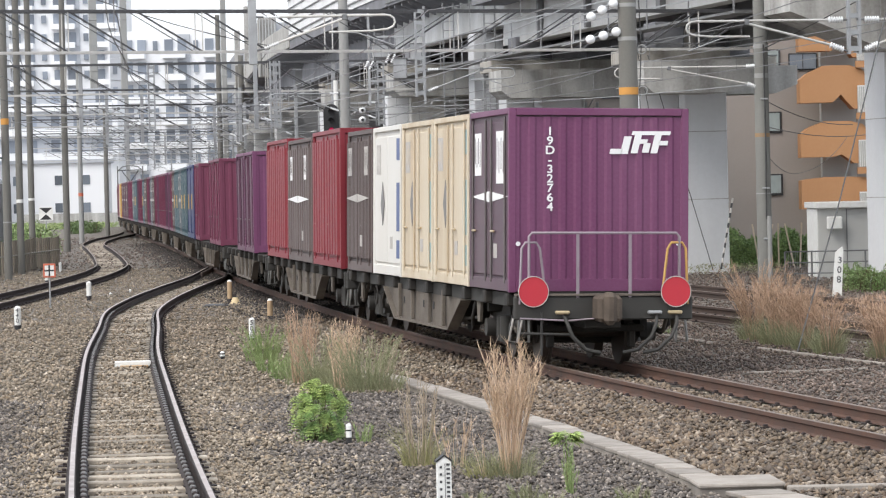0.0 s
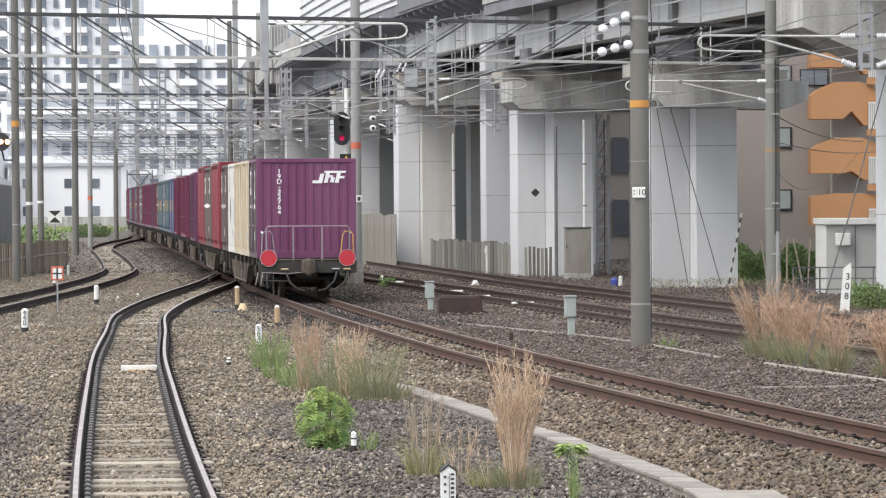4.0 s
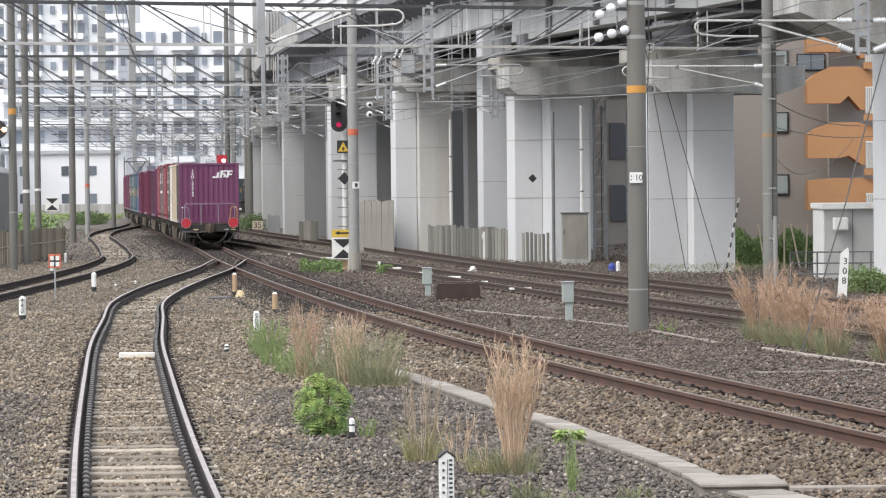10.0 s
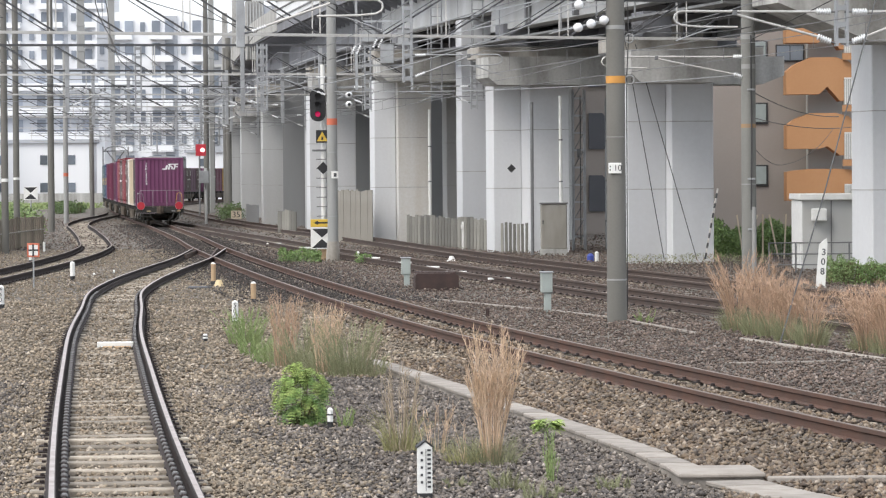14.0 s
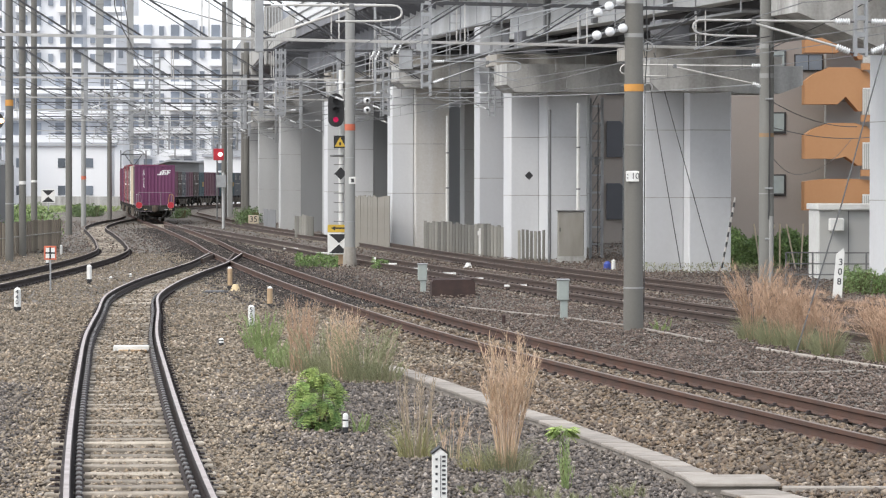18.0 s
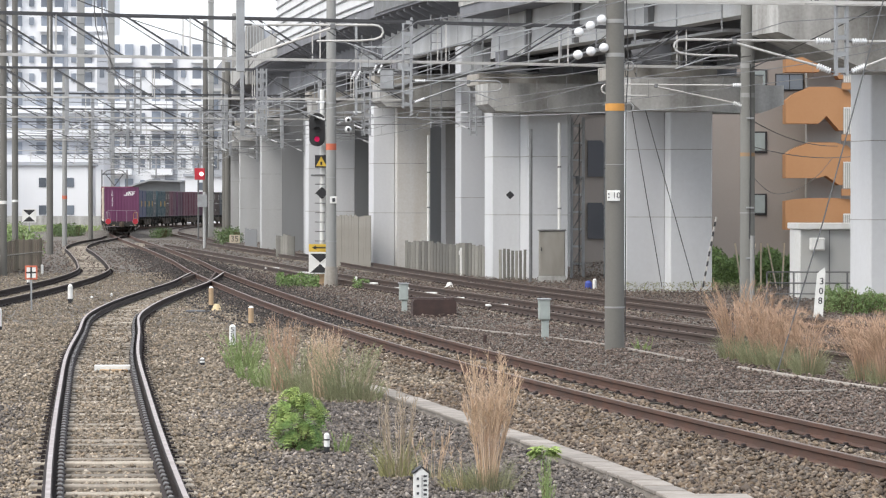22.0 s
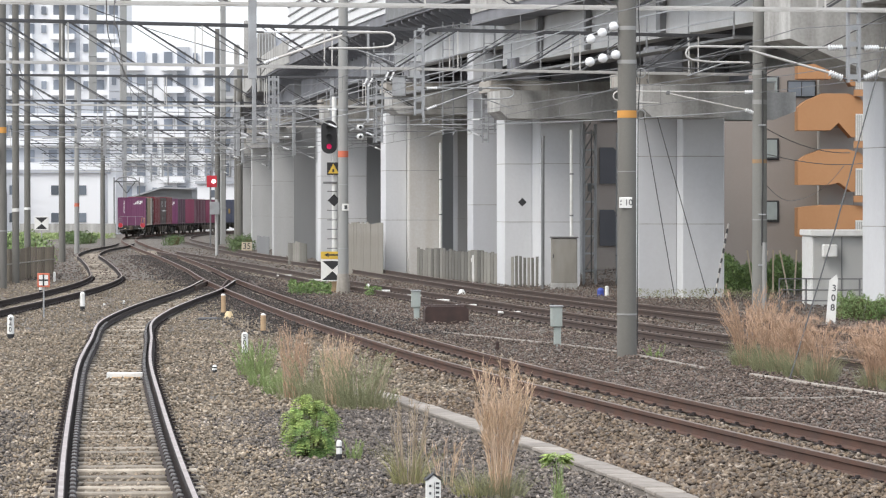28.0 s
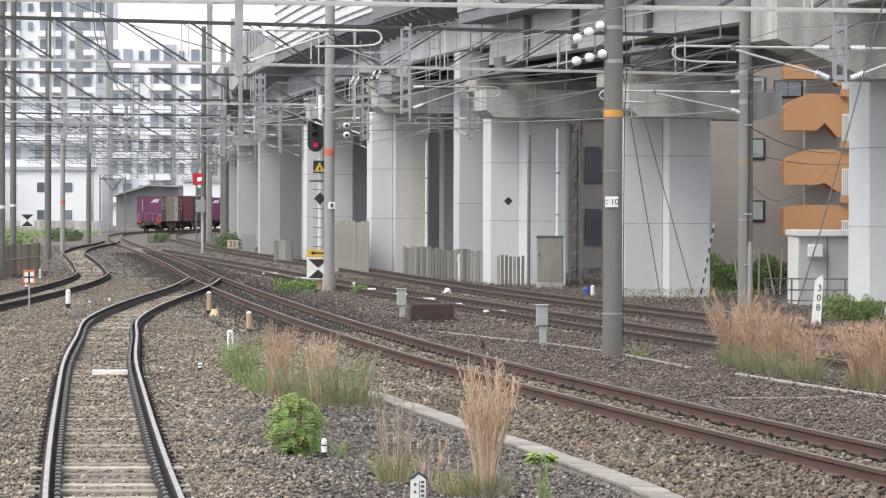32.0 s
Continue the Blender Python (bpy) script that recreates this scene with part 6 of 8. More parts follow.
# round strain insulators beside the concrete pole
for (x, z, x2, z2) in ((2.62, 5.45, 3.1, 5.72), (2.60, 5.05, 3.15, 5.2)):
    st = thing("insulator_string", "string of white ball insulators on a strain wire", "insulator", "strain insulators")
    part("strain_wire", Mesh().tube([(x - 0.5, 60.4, z - 0.1), (x2, 60.35, z2)], 0.012, "galv", 5), st)
    for i in range(3):
        f = 0.02 + 0.42 * i
        c = Vector((x + (x2 - x) * f, 60.3, z + (z2 - z) * f))
        d = Vector((x2 - x, 0, z2 - z)).normalized()
        ms = Mesh().lathe(c - d * 0.085, c + d * 0.085, [(0.5 - 0.5 * math.cos(math.pi * j / 8), 0.012 + 0.072 * math.sin(math.pi * j / 8)) for j in range(9)], "insulator", 16)
        part("ball", ms, st, "glossy white porcelain ball")
for (x, y, z) in ((-2.6, 106.2, 5.0), (-2.6, 106.2, 4.7)):
    st = thing("insulator", "white pin insulator on a pole", "insulator")
    insulator((x, y, z), (x + 0.02, y - 0.25, z), 0.11, 3, st, "porcelain")
    part("pin", Mesh().tube([(x + 0.02, y - 0.24, z), (x + 0.02, y - 0.28, z)], 0.05, "black", 10), st, "dark pin end")
    part("pin_arm", Mesh().tube([(x, y, z), (-3.0, 106, z)], 0.02, "galv", 6), st)

for i, x in enumerate((-2.35, -2.2, -1.72, -1.56)):
    st = thing("insulator", "small slanting white insulator under the viaduct", "insulator", "slanting insulators")
    insulator((x, 100.0, 6.05 + 0.18 * (i > 1)), (x + 0.12, 100.0, 6.3 + 0.18 * (i > 1)), 0.04, 5, st, "porcelain")
    part("arm", Mesh().tube([(x + 0.12, 100.0, 6.3 + 0.18 * (i > 1)), (x + 0.14, 100.3, 6.95)], 0.02, "galv_dark", 5), st, "dark arm")
bx = thing("junction_box", "grey steel switch boxes on a frame under the viaduct", "cabinet")
for x, z, w, h in ((-1.35, 6.2, 0.42, 0.62), (-1.95, 6.75, 0.5, 0.4), (-0.85, 6.7, 0.35, 0.5)):
    c = part("case", Mesh().box((x, 104.0, z), (w, 0.4, h), "galv", 0.02), bx, "grey steel case")
    part("lid", Mesh().box((x, 104.0, z + h / 2), (w + 0.06, 0.46, 0.04), "galv_dark", 0.01), c, "dark lid")
for x in (-2.3, -0.6):
    part("upright", Mesh().box((x, 104.2, 6.6), (0.08, 0.08, 3.0), "galv"), bx, "steel upright")
for z in (5.85, 6.5, 7.2):
    part("crossbar", Mesh().box((-1.45, 104.2, z), (1.8, 0.06, 0.06), "galv"), bx, "steel crossbar")

# ---- signals and signs ----
sg = thing("colour_light_signal", "black railway signal with a red light on a white ladder mast", "signal")
SX, SY = -3.45, 107.5
part("mast", Mesh().tube([(SX, SY, GROUND), (SX, SY, 6.0)], 0.075, "white", 12), sg, "white steel mast")
hd = Mesh()
out = []
for i in range(24):
    a = 2 * math.pi * i / 24
    out.append((0.25 * math.cos(a), 0.62 * (1 if math.sin(a) > 0 else -1) * 0.45 + 0.25 * math.sin(a)))
hd.plate(out, (SX - 0.15, SY - 0.22, 4.72), (1, 0, 0), (0, 0, 1), -0.12, "black")
head = part("signal_head", hd, sg, "black oval backing plate")
for i, z in enumerate((5.0, 4.72, 4.42)):
    hood = Mesh()
    n = 14
    ring0 = [(SX - 0.15 + 0.095 * math.cos(math.pi * k / n), z + 0.095 * math.sin(math.pi * k / n)) for k in range(n + 1)]
    vs = [(x, SY - 0.34, q) for x, q in ring0] + [(x, SY - 0.52, q) for x, q in ring0]
    hood.add(vs, [(k, k + 1, n + 2 + k, n + 1 + k) for k in range(n)], "black")
    part("hood", hood, head, "black lamp hood")
    part("lens", Mesh().tube([(SX - 0.15, SY - 0.335, z), (SX - 0.15, SY - 0.36, z)], 0.085, "lamp_red" if i == 2 else "black", 18), head, "lit red lens" if i == 2 else "dark lens")
for z in np.arange(0.9, 3.9, 0.3):
    part("rung", Mesh().tube([(SX - 0.22, SY - 0.12, z), (SX + 0.1, SY - 0.12, z)], 0.014, "galv_dark", 6), sg)
pl = part("warning_plate", Mesh().box((SX - 0.02, SY - 0.2, 3.72), (0.40, 0.02, 0.40), "black", 0.01), sg, "black plate with a yellow triangle")
part("triangle", Mesh().plate([(-0.17, -0.15), (0.17, -0.15), (0, 0.16)], (SX - 0.02, SY - 0.212, 3.72), (1, 0, 0), (0, 0, 1), 0.004, "yellow"), pl)
part("triangle_mark", Mesh().box((SX - 0.02, SY - 0.216, 3.66), (0.06, 0.004, 0.10), "black"), pl)
part("lamp_bracket", Mesh().tube([(SX - 0.35, SY - 0.1, 3.28), (SX + 0.1, SY - 0.1, 3.28)], 0.03, "galv_dark", 6), sg)
part("route_plate", Mesh().plate([(0, -0.2), (0.2, 0), (0, 0.2), (-0.2, 0)], (SX, SY - 0.16, 2.72), (1, 0, 0), (0, 0, 1), 0.02, "black"), sg, "black diamond plate")
part("arrow_plate", Mesh().box((SX - 0.05, SY - 0.3, 0.98), (0.72, 0.03, 0.24), "yellow", 0.01), sg, "yellow plate with a black arrow")
part("arrow", Mesh().plate([(-0.26, 0), (-0.12, 0.07), (-0.12, 0.025), (0.24, 0.025), (0.24, -0.025), (-0.12, -0.025), (-0.12, -0.07)], (SX - 0.05, SY - 0.318, 0.99), (1, 0, 0), (0, 0, 1), 0.004, "black"), sg)


def bowtie(x, y, z, s, parent):
    b = part("board", Mesh().box((x, y, z), (s, 0.03, s * 0.95), "white", 0.008), parent, "white board with black triangles")
    for k in (-1, 1):
        part("triangle", Mesh().plate([(-s * 0.44, k * s * 0.42), (s * 0.44, k * s * 0.42), (0, k * s * 0.03)], (x, y - 0.018, z), (1, 0, 0), (0, 0, 1), 0.004 * -k, "black"), b)
    return b


bowtie(SX - 0.05, SY - 0.31, 0.50, 0.72, sg)
part("foot", Mesh().box((SX, SY, 0.0), (0.34, 0.34, 0.5), "amber_post", 0.03), sg, "stained concrete foot")

bt = thing("limit_board", "white board with two black triangles on a post", "sign", at=turned(-20.6, 174))
part("post", Mesh().tube([(0, 0, GROUND), (0, 0, 1.9)], 0.035, "galv", 8), bt)
bowtie(0, -0.05, 1.72, 0.72, bt)

lamp = thing("shunting_signal", "round black signal with three pale lamps on the dark pole", "signal")
part("disc", Mesh().tube([(-14.98, 111.6, 4.45), (-14.98, 111.68, 4.45)], 0.30, "black", 24), lamp, "round black disc")
for i in range(3):
    part("lamp", Mesh().tube([(-15.2 + 0.22 * i, 111.56, 4.45), (-15.2 + 0.22 * i, 111.62, 4.45)], 0.08, "lamp_amber", 14), lamp, "lit pale orange lamp")
part("stem", Mesh().tube([(-14.95, 111.7, 4.15), (-14.9, 111.8, 3.85), (-14.65, 111.9, 3.85)], 0.03, "black", 8), lamp)

rs = thing("repeater_signal", "red square signal with a white lamp on a thin post", "signal", at=turned(-15.5, 226))
part("post", Mesh().tube([(0, 0, GROUND), (0, 0, 5.0)], 0.06, "galv_dark", 8), rs)
part("plate", Mesh().box((0.1, -0.1, 4.3), (0.68, 0.06, 0.78), "disc_red", 0.02), rs, "red square plate")
part("lamp", Mesh().tube([(0.22, -0.14, 4.3), (0.22, -0.18, 4.3)], 0.13, "lamp_white", 16), rs, "bright white lamp")

cs = thing("cross_sign", "orange sign with a black cross on white squares", "sign", at=turned(-9.66, 82))
part("post", Mesh().tube([(0, 0, GROUND), (0, 0, 0.75)], 0.022, "galv", 8), cs)
b = part("board", Mesh().box((0, -0.03, 0.72), (0.30, 0.02, 0.34), "red_band", 0.01), cs, "orange red board")
for sx in (-1, 1):
    for sz in (-1, 1):
        part("field", Mesh().box((sx * 0.065, -0.043, 0.72 + sz * 0.07), (0.09, 0.006, 0.11), "white"), b, "white field")
part("cross", Mesh().box((0, -0.042, 0.72), (0.045, 0.008, 0.28), "black"), b)
part("cross", Mesh().box((0, -0.042, 0.72), (0.24, 0.0085, 0.04), "black"), b)

n308 = thing("number_post", "slanted white post with the black number 308", "sign", at=turned(8.92, 78.2))
po = part("board", Mesh().plate([(-0.09, GROUND - 0.05), (0.13, GROUND - 0.05), (0.19, 0.83), (0.17, 0.93), (0.0, 0.80)], (0, 0, 0), (1, 0, 0), (0, 0, 1), 0.05, "white"), n308, "white painted board")
for i, ch in enumerate("308"):
    lettering(ch, 0.21, "ink", pose(0.105 - 0.018 * i, -0.004, 0.61 - 0.225 * i, 90, 0, 0), n308, "digit", bold=0.002)

s35 = thing("speed_board", "pale yellow board with the black number 35", "sign", at=turned(-11.75, 203))
part("board", Mesh().box((0, 0, 0.22), (0.62, 0.03, 0.5), "cream", 0.01), s35)
lettering("35", 0.5, "ink", pose(0, -0.02, 0.22, 90, 0, 0), s35, "digits")

lt = thing("track_marker", "small white cross-arm marker by the fence", "sign", at=turned(1.1, 121.5))
part("post", Mesh().box((0, 0, 0.3), (0.12, 0.05, 1.0), "white", 0.01), lt)
part("arm", Mesh().box((0.18, -0.03, 0.62), (0.55, 0.04, 0.16), "white", 0.01), lt)

dia = thing("diamond_plate", "black diamond plate on the pier", "sign", at=turned(2.72, 116.3))
part("plate", Mesh().plate([(0, -0.15), (0.15, 0), (0, 0.15), (-0.15, 0)], (0, 0, 2.68), (1, 0, 0), (0, 0, 1), 0.02, "black"), dia)

# ---- small posts between the tracks ----
def round_post(name, label, x, y, h, r, m, foot=0.0, cap=None, rings=(), bars=0, digits=""):
    p = thing(name, label, "post", "small posts between the tracks", at=turned(x, y, 0, GROUND))
    if foot:
        part("foot", Mesh().tube([(0, 0, -0.05), (0, 0, foot)], r * 1.05, "black", 12), p, "black foot")
    part("shaft", Mesh().tube([(0, 0, foot), (0, 0, h - r * 0.7)], r, m, 14), p)
    part("top", Mesh().tube([(0, 0, h - r * 0.7), (0, 0, h - r * 0.2), (0, 0, h)], r, cap or m, 14, r * 0.25), p, "rounded top")
    for z, hh in rings:
        part("ring", Mesh().tube([(0, 0, z), (0, 0, z + hh)], r * 1.04, "black", 14), p, "black ring")
    for i in range(bars):
        part("mark_bar", Mesh().box((0.0, -r * 0.98, foot + (h - foot) * (0.2 + 0.6 * i / max(1, bars))), (r * 1.0, 0.02, 0.03), "ink"), p, "dark painted mark")
    for i, ch in enumerate(digits):
        lettering(ch, 0.13, "ink", pose(0, -r - 0.004, h - 0.09 - 0.105 * i, 90, 0, 0), p, "digit")
    return p


round_post("marker_post", "short white and black marker post by the bush", -1.08, 35.2, 0.245, 0.03, "white", 0.10, None, ((0.165, 0.015),))
round_post("marker_post", "white curve post with the worn black figures 500", -3.58, 61.2, 0.43, 0.06, "white", 0.06, None, (), 0, "500")
round_post("marker_post", "yellowish post with a white top", -3.83, 72.2, 0.43, 0.06, "amber_post", 0.06, "white")
round_post("marker_post", "orange yellow post with a white top", -5.38, 83.0, 0.58, 0.06, "amber_post", 0.12, "white")
round_post("marker_post", "white post with the worn black figures 440", -8.75, 68.6, 0.51, 0.07, "white", 0.12, None, (), 0, "440")
round_post("marker_post", "white post with a dark foot", -9.38, 88.2, 0.5, 0.065, "white", 0.12)
round_post("marker_post", "small white post by the fence", -14.1, 123, 0.37, 0.05, "white")
round_post("marker_post", "small white post at the fence foot", -12.7, 107, 0.45, 0.05, "white", 0.1, None, ((0.2, 0.03), (0.3, 0.03)))
round_post("marker_post", "short white marker peg", -3.66, 54.3, 0.15, 0.04, "white", 0.07, None, ((0.10, 0.02),))
round_post("marker_post", "short white marker peg", -9.1, 91, 0.12, 0.035, "white", 0.02, None, ((0.05, 0.012),))
round_post("marker_post", "short white marker peg", -8.85, 94, 0.12, 0.035, "white", 0.02, None, ((0.05, 0.012),))
round_post("marker_post", "white post near the signal", -2.3, 104, 0.36, 0.06, "white")
round_post("marker_post", "short dark rusty stump by the rail", 1.0, 62.5, 0.21, 0.035, "rust")
round_post("marker_post", "small round blue post by the pier", 4.8, 103.2, 0.26, 0.11, "blue_plastic")
round_post("marker_post", "small white post by the pier", 4.98, 103.0, 0.32, 0.06, "white")
for x, y, m in ((-5.22, 82.6, "dome_yellow"), (0.58, 105.3, "white"), (-13.3, 185, "white")):
    dm = thing("dome_lamp", "low pale dome on the ballast", "marker", at=turned(x, y, 0, GROUND))
    part("dome", Mesh().tube([(0, 0, 0), (0, 0, 0.06), (0, 0, 0.16)], 0.16, m, 16, 0.06), dm)
pad = thing("manhole_cover", "dark flat lid on the ballast", "lid", mesh=Mesh().box((-5.55, 80.5, GROUND + 0.04), (0.55, 0.7, 0.06), "dark_steel", 0.02))

cp = thing("distance_post", "white painted five-sided post with lines of worn black writing", "post", at=turned(-0.08, 27.5, 0.12, GROUND))
part("foot", Mesh().box((0, 0, -0.03), (0.115, 0.10, 0.20), "black", 0.006), cp, "black foot")
part("board", Mesh().plate([(-0.057, 0.07), (0.057, 0.07), (0.057, 0.44), (0, 0.485), (-0.057, 0.44)], (0, -0.05, 0), (1, 0, 0), (0, 0, 1), 0.1, "white"), cp, "white painted face")
part("cap", Mesh().plate([(-0.066, 0.438), (0, 0.488), (0.066, 0.438), (0.066, 0.452), (0, 0.503), (-0.066, 0.452)], (0, -0.056, 0), (1, 0, 0), (0, 0, 1), 0.112, "black"), cp, "thin black roof")
for i in range(9):
    part("writing_bar", Mesh().box((0.03, -0.0535, 0.42 - 0.037 * i), (0.028, 0.003, 0.017), "ink"), cp, "worn black mark")
for i in range(5):
    part("writing_bar", Mesh().box((-0.03, -0.0535, 0.40 - 0.06 * i), (0.018, 0.003, 0.02), "ink"), cp, "worn black mark")
part("writing_line", Mesh().box((0.004, -0.0535, 0.26), (0.004, 0.003, 0.34), "ink"), cp)

wb = thing("marker_plank", "white painted plank lying between the siding rails", "plank", at=turned(-4.92, 52.4, 0.08, GROUND))
part("plank", Mesh().box((0, 0, 0.075), (0.56, 0.16, 0.09), "white", 0.01), wb)
part("rust_stain_board", Mesh().box((0.02, -0.14, 0.035), (0.44, 0.1, 0.05), "amber_post", 0.01), wb, "rust-stained lower board")

# ---- line-side cabinets ----
def relay_box(x, y, w, h, foot, label):
    b = thing("relay_box", label, "cabinet", "line-side boxes", at=turned(x, y, 0.1, GROUND))
    part("pedestal", Mesh().box((0.02, 0, foot / 2), (w * 0.6, 0.16, foot), "box_green", 0.01), b)
    part("case", Mesh().box((0, 0, foot + (h - foot) / 2), (w, 0.24, h - foot), "box_green", 0.02), b)
    part("lid", Mesh().box((0, 0, h), (w + 0.04, 0.28, 0.03), "galv", 0.01), b, "pale lid")
    return b


relay_box(-0.65, 81, 0.21, 0.70, 0.30, "small grey-green relay box on a pedestal")
relay_box(2.18, 65.2, 0.21, 0.78, 0.38, "grey-green relay box on a pedestal")
rb = thing("rusty_box", "low dark rusty steel box on the ballast", "box", at=turned(0.02, 78.2, 0.12, GROUND))
part("case", Mesh().plate([(-0.5, 0), (0.5, 0), (0.5, 0.36), (0.42, 0.42), (-0.46, 0.42), (-0.5, 0.36)], (0, -0.2, 0), (1, 0, 0), (0, 0, 1), -0.4, "rust"), rb)
part("lid", Mesh().box((0, 0, 0.425), (1.0, 0.44, 0.03), "rust", 0.01), rb)
cb = thing("steel_cabinet", "tall weathered grey steel cabinet at the pier", "cabinet", at=turned(4.0, 112.0, 0.0, GROUND))
part("case", Mesh().box((0, 0, 0.95), (0.86, 0.5, 1.5), "cabinet_tan", 0.03), cb)
part("roof", Mesh().box((0, 0, 1.72), (0.94, 0.58, 0.05), "galv_dark", 0.02), cb)
part("plinth", Mesh().box((0, 0, 0.1), (0.9, 0.5, 0.24), "concrete_stain", 0.01), cb)
part("handle", Mesh().box((-0.36, -0.27, 1.1), (0.03, 0.03, 0.12), "black"), cb)
pp = thing("vent_pipe", "tall grey pipe before the pier", "pipe", at=turned(3.3, 112.0))
part("pipe", Mesh().tube([(0, 0, GROUND), (0, 0, 4.85)], 0.055, "galv_dark", 10), pp)
for i, (x, y) in enumerate(((4.32, 114.0), (-0.1, 135.5), (6.1, 118.5), (11.5, 84))):
    dp = thing("drain_pipe", "pale drain pipe on a pier", "pipe", "drain pipes", at=turned(x, y))
    part("pipe", Mesh().tube([(0, 0, GROUND), (0, 0, 5.1)], 0.06, "white" if i != 2 else "galv", 10), dp)
    for z in (0.8, 2.2, 3.6):
        part("clamp", Mesh().tube([(0, 0, z), (0, 0, z + 0.05)], 0.07, "galv_dark", 10), dp)
st = thing("steel_column", "riveted steel lattice column between the piers", "column", at=turned(5.1, 118))
for s in (-0.2, 0.2):
    part("channel", Mesh().box((s, 0, 2.6), (0.09, 0.35, 5.6), "galv"), st)
for i in range(9):
    part("batten", Mesh().box((0, -0.1, 0.3 + 0.6 * i), (0.31, 0.04, 0.07), "galv"), st)
    part("lacing", Mesh().tube([(-0.15, -0.1, 0.34 + 0.6 * i), (0.15, -0.1, 0.86 + 0.6 * i)], 0.018, "galv_dark", 5), st, "slanting lacing bar")
part("cable_box", Mesh().box((0.0, -0.18, 3.2), (0.14, 0.1, 0.3), "galv_dark", 0.01), st, "small dark box")
part("cable", Mesh().tube([(0.05, -0.2, 0), (0.05, -0.2, 5.2)], 0.02, "wire_dark", 5), st, "dark cable")
st2 = copy_thing(st, turned(2.0, 140))

# ---- fences ----
def plank_fence(label, x0, y0, x1, y1, h, n, m, gap=0.9, rail=None):
    f = thing("plank_fence", label, "fence", "fences beside the tracks")
    d = Vector((x1 - x0, y1 - y0, 0))
    a = math.atan2(d.y, d.x)
    w = d.length / n
    me = Mesh().box((0, 0, h / 2 - 0.03), (w * gap, 0.035, h + 0.06), m, 0.004).data("plank")
    rnd = random.Random(n)
    for i in range(n):
        p = Vector((x0, y0, GROUND)) + d * ((i + 0.5) / n)
        o = new("plank", me)
        o.parent, o.matrix_basis = f, Matrix.Translation(p + Vector((0, 0, rnd.uniform(-0.05, 0.05)))) @ Matrix.Rotation(a, 4, "Z") @ Matrix.Rotation(rnd.uniform(-0.012, 0.012), 4, "Y")
    if rail:
        part("rail", Mesh().tube([(x0, y0 - 0.05, h * 0.55 + GROUND), (x1, y1 - 0.05, h * 0.55 + GROUND)], 0.03, rail, 6), f, "pale rail along the fence")
    return f


plank_fence("weathered brown plank fence by the side track", -16.2, 96, -15.6, 136, 1.18, 70, "wood_brown", 0.68, "concrete_tan")
plank_fence("grey weathered upright planks between the piers", -1.0, 131, 1.9, 118, 1.15, 26, "wood_fence", 0.8)
plank_fence("grey weathered planks at the pier foot", 2.3, 115.3, 3.25, 114.8, 1.05, 7, "wood_fence", 0.6)
plank_fence("pale grey corrugated panels behind the signal", -4.2, 138, -2.4, 136, 2.1, 18, "cabinet_tan", 0.97)
plank_fence("old dark boards at the foot of the viaduct", -10.75, 196, -9.95, 194, 1.1, 6, "store_grey", 0.97)
plank_fence("low dark boards under the viaduct", -7.3, 160, -6.3, 157, 1.1, 8, "wood_fence", 0.9)
pf = thing("pallet_stack", "leaning wooden planks before the hedge", "planks")
for i in range(5):
    part("plank", Mesh().box((9.35 + 0.35 * i, 103 + 0.1 * i, 0.5), (0.05, 0.03, 1.4), "cream", 0.005, Matrix.Rotation((-0.15, 0.25, 0.0, -0.2, 0.05)[i], 3, "Y")), pf)

# backs of the buildings behind the viaduct, the first darkened for the shade there
bb = thing("rear_building", "back of a building behind the viaduct, coloured dark for the shade", "building")
# the deep shadow behind the viaduct is put into this wall's dark colour
part("wall", Mesh().box((2.5, 186, 5.5), (21, 8, 12), "store_grey"), bb)
for k in range(3):
    part("window", Mesh().box((1.2 + 1.2 * (k % 2), 181.9, 3 + 2.6 * k), (0.8, 0.1, 1.0), "glass"), bb)
bk = thing("rear_building", "grey block of a building behind the far viaduct", "building")
part("wall", Mesh().box((-9.0, 245, 5.5), (7, 8, 12), "concrete_stain"), bk)
bh = thing("rear_building", "grey building with a ribbed wall behind the viaduct end", "building")
part("wall", Mesh().box((-16.2, 330, 9.5), (5.5, 6, 19), "tower_grey"), bh)
for i in range(7):
    part("rib", Mesh().box((-18.6 + 0.8 * i, 326.9, 9.5), (0.2, 0.3, 19), "concrete"), bh)
bs = thing("stair_tower", "grey-brown concrete stair tower behind the far tracks", "building")
part("wall", Mesh().plate([(0, -0.3), (3.77, -0.3), (3.77, 21.2), (2.3, 20.5), (0, 17.5)], (-28.6, 433, 0), (1, 0, 0), (0, 0, 1), -4, "roof_grey"), bs, "stained concrete wall")
for k in range(5):
    part("landing", Mesh().box((-26.7, 428.9, 2.2 + 3.6 * k), (3.8, 0.4, 0.36), "concrete"), bs, "pale landing edge")
    part("opening", Mesh().box((-27.4, 428.98, 3.8 + 3.6 * k), (1.0, 0.1, 1.7), "glass"), bs, "dark opening")
lw = thing("low_wall", "grey concrete wall on the far bank", "wall", kind="structure")
part("wall", Mesh().box((-35.2, 318, 0.4), (9, 0.4, 1.4), "concrete_stain"), lw)
gb = thing("store_building", "grey ribbed metal store beside the side track", "building")
part("wall", Mesh().box((-19.6, 130, 1.4), (5, 6, 3.4), "store_grey"), gb)
part("roof", Mesh().plate([(-3.2, 3.1), (3.2, 3.1), (2.0, 3.7), (-3.2, 3.9)], (-19.6, 126.8, 0), (1, 0, 0), (0, 0, 1), -7, "galv_dark"), gb)

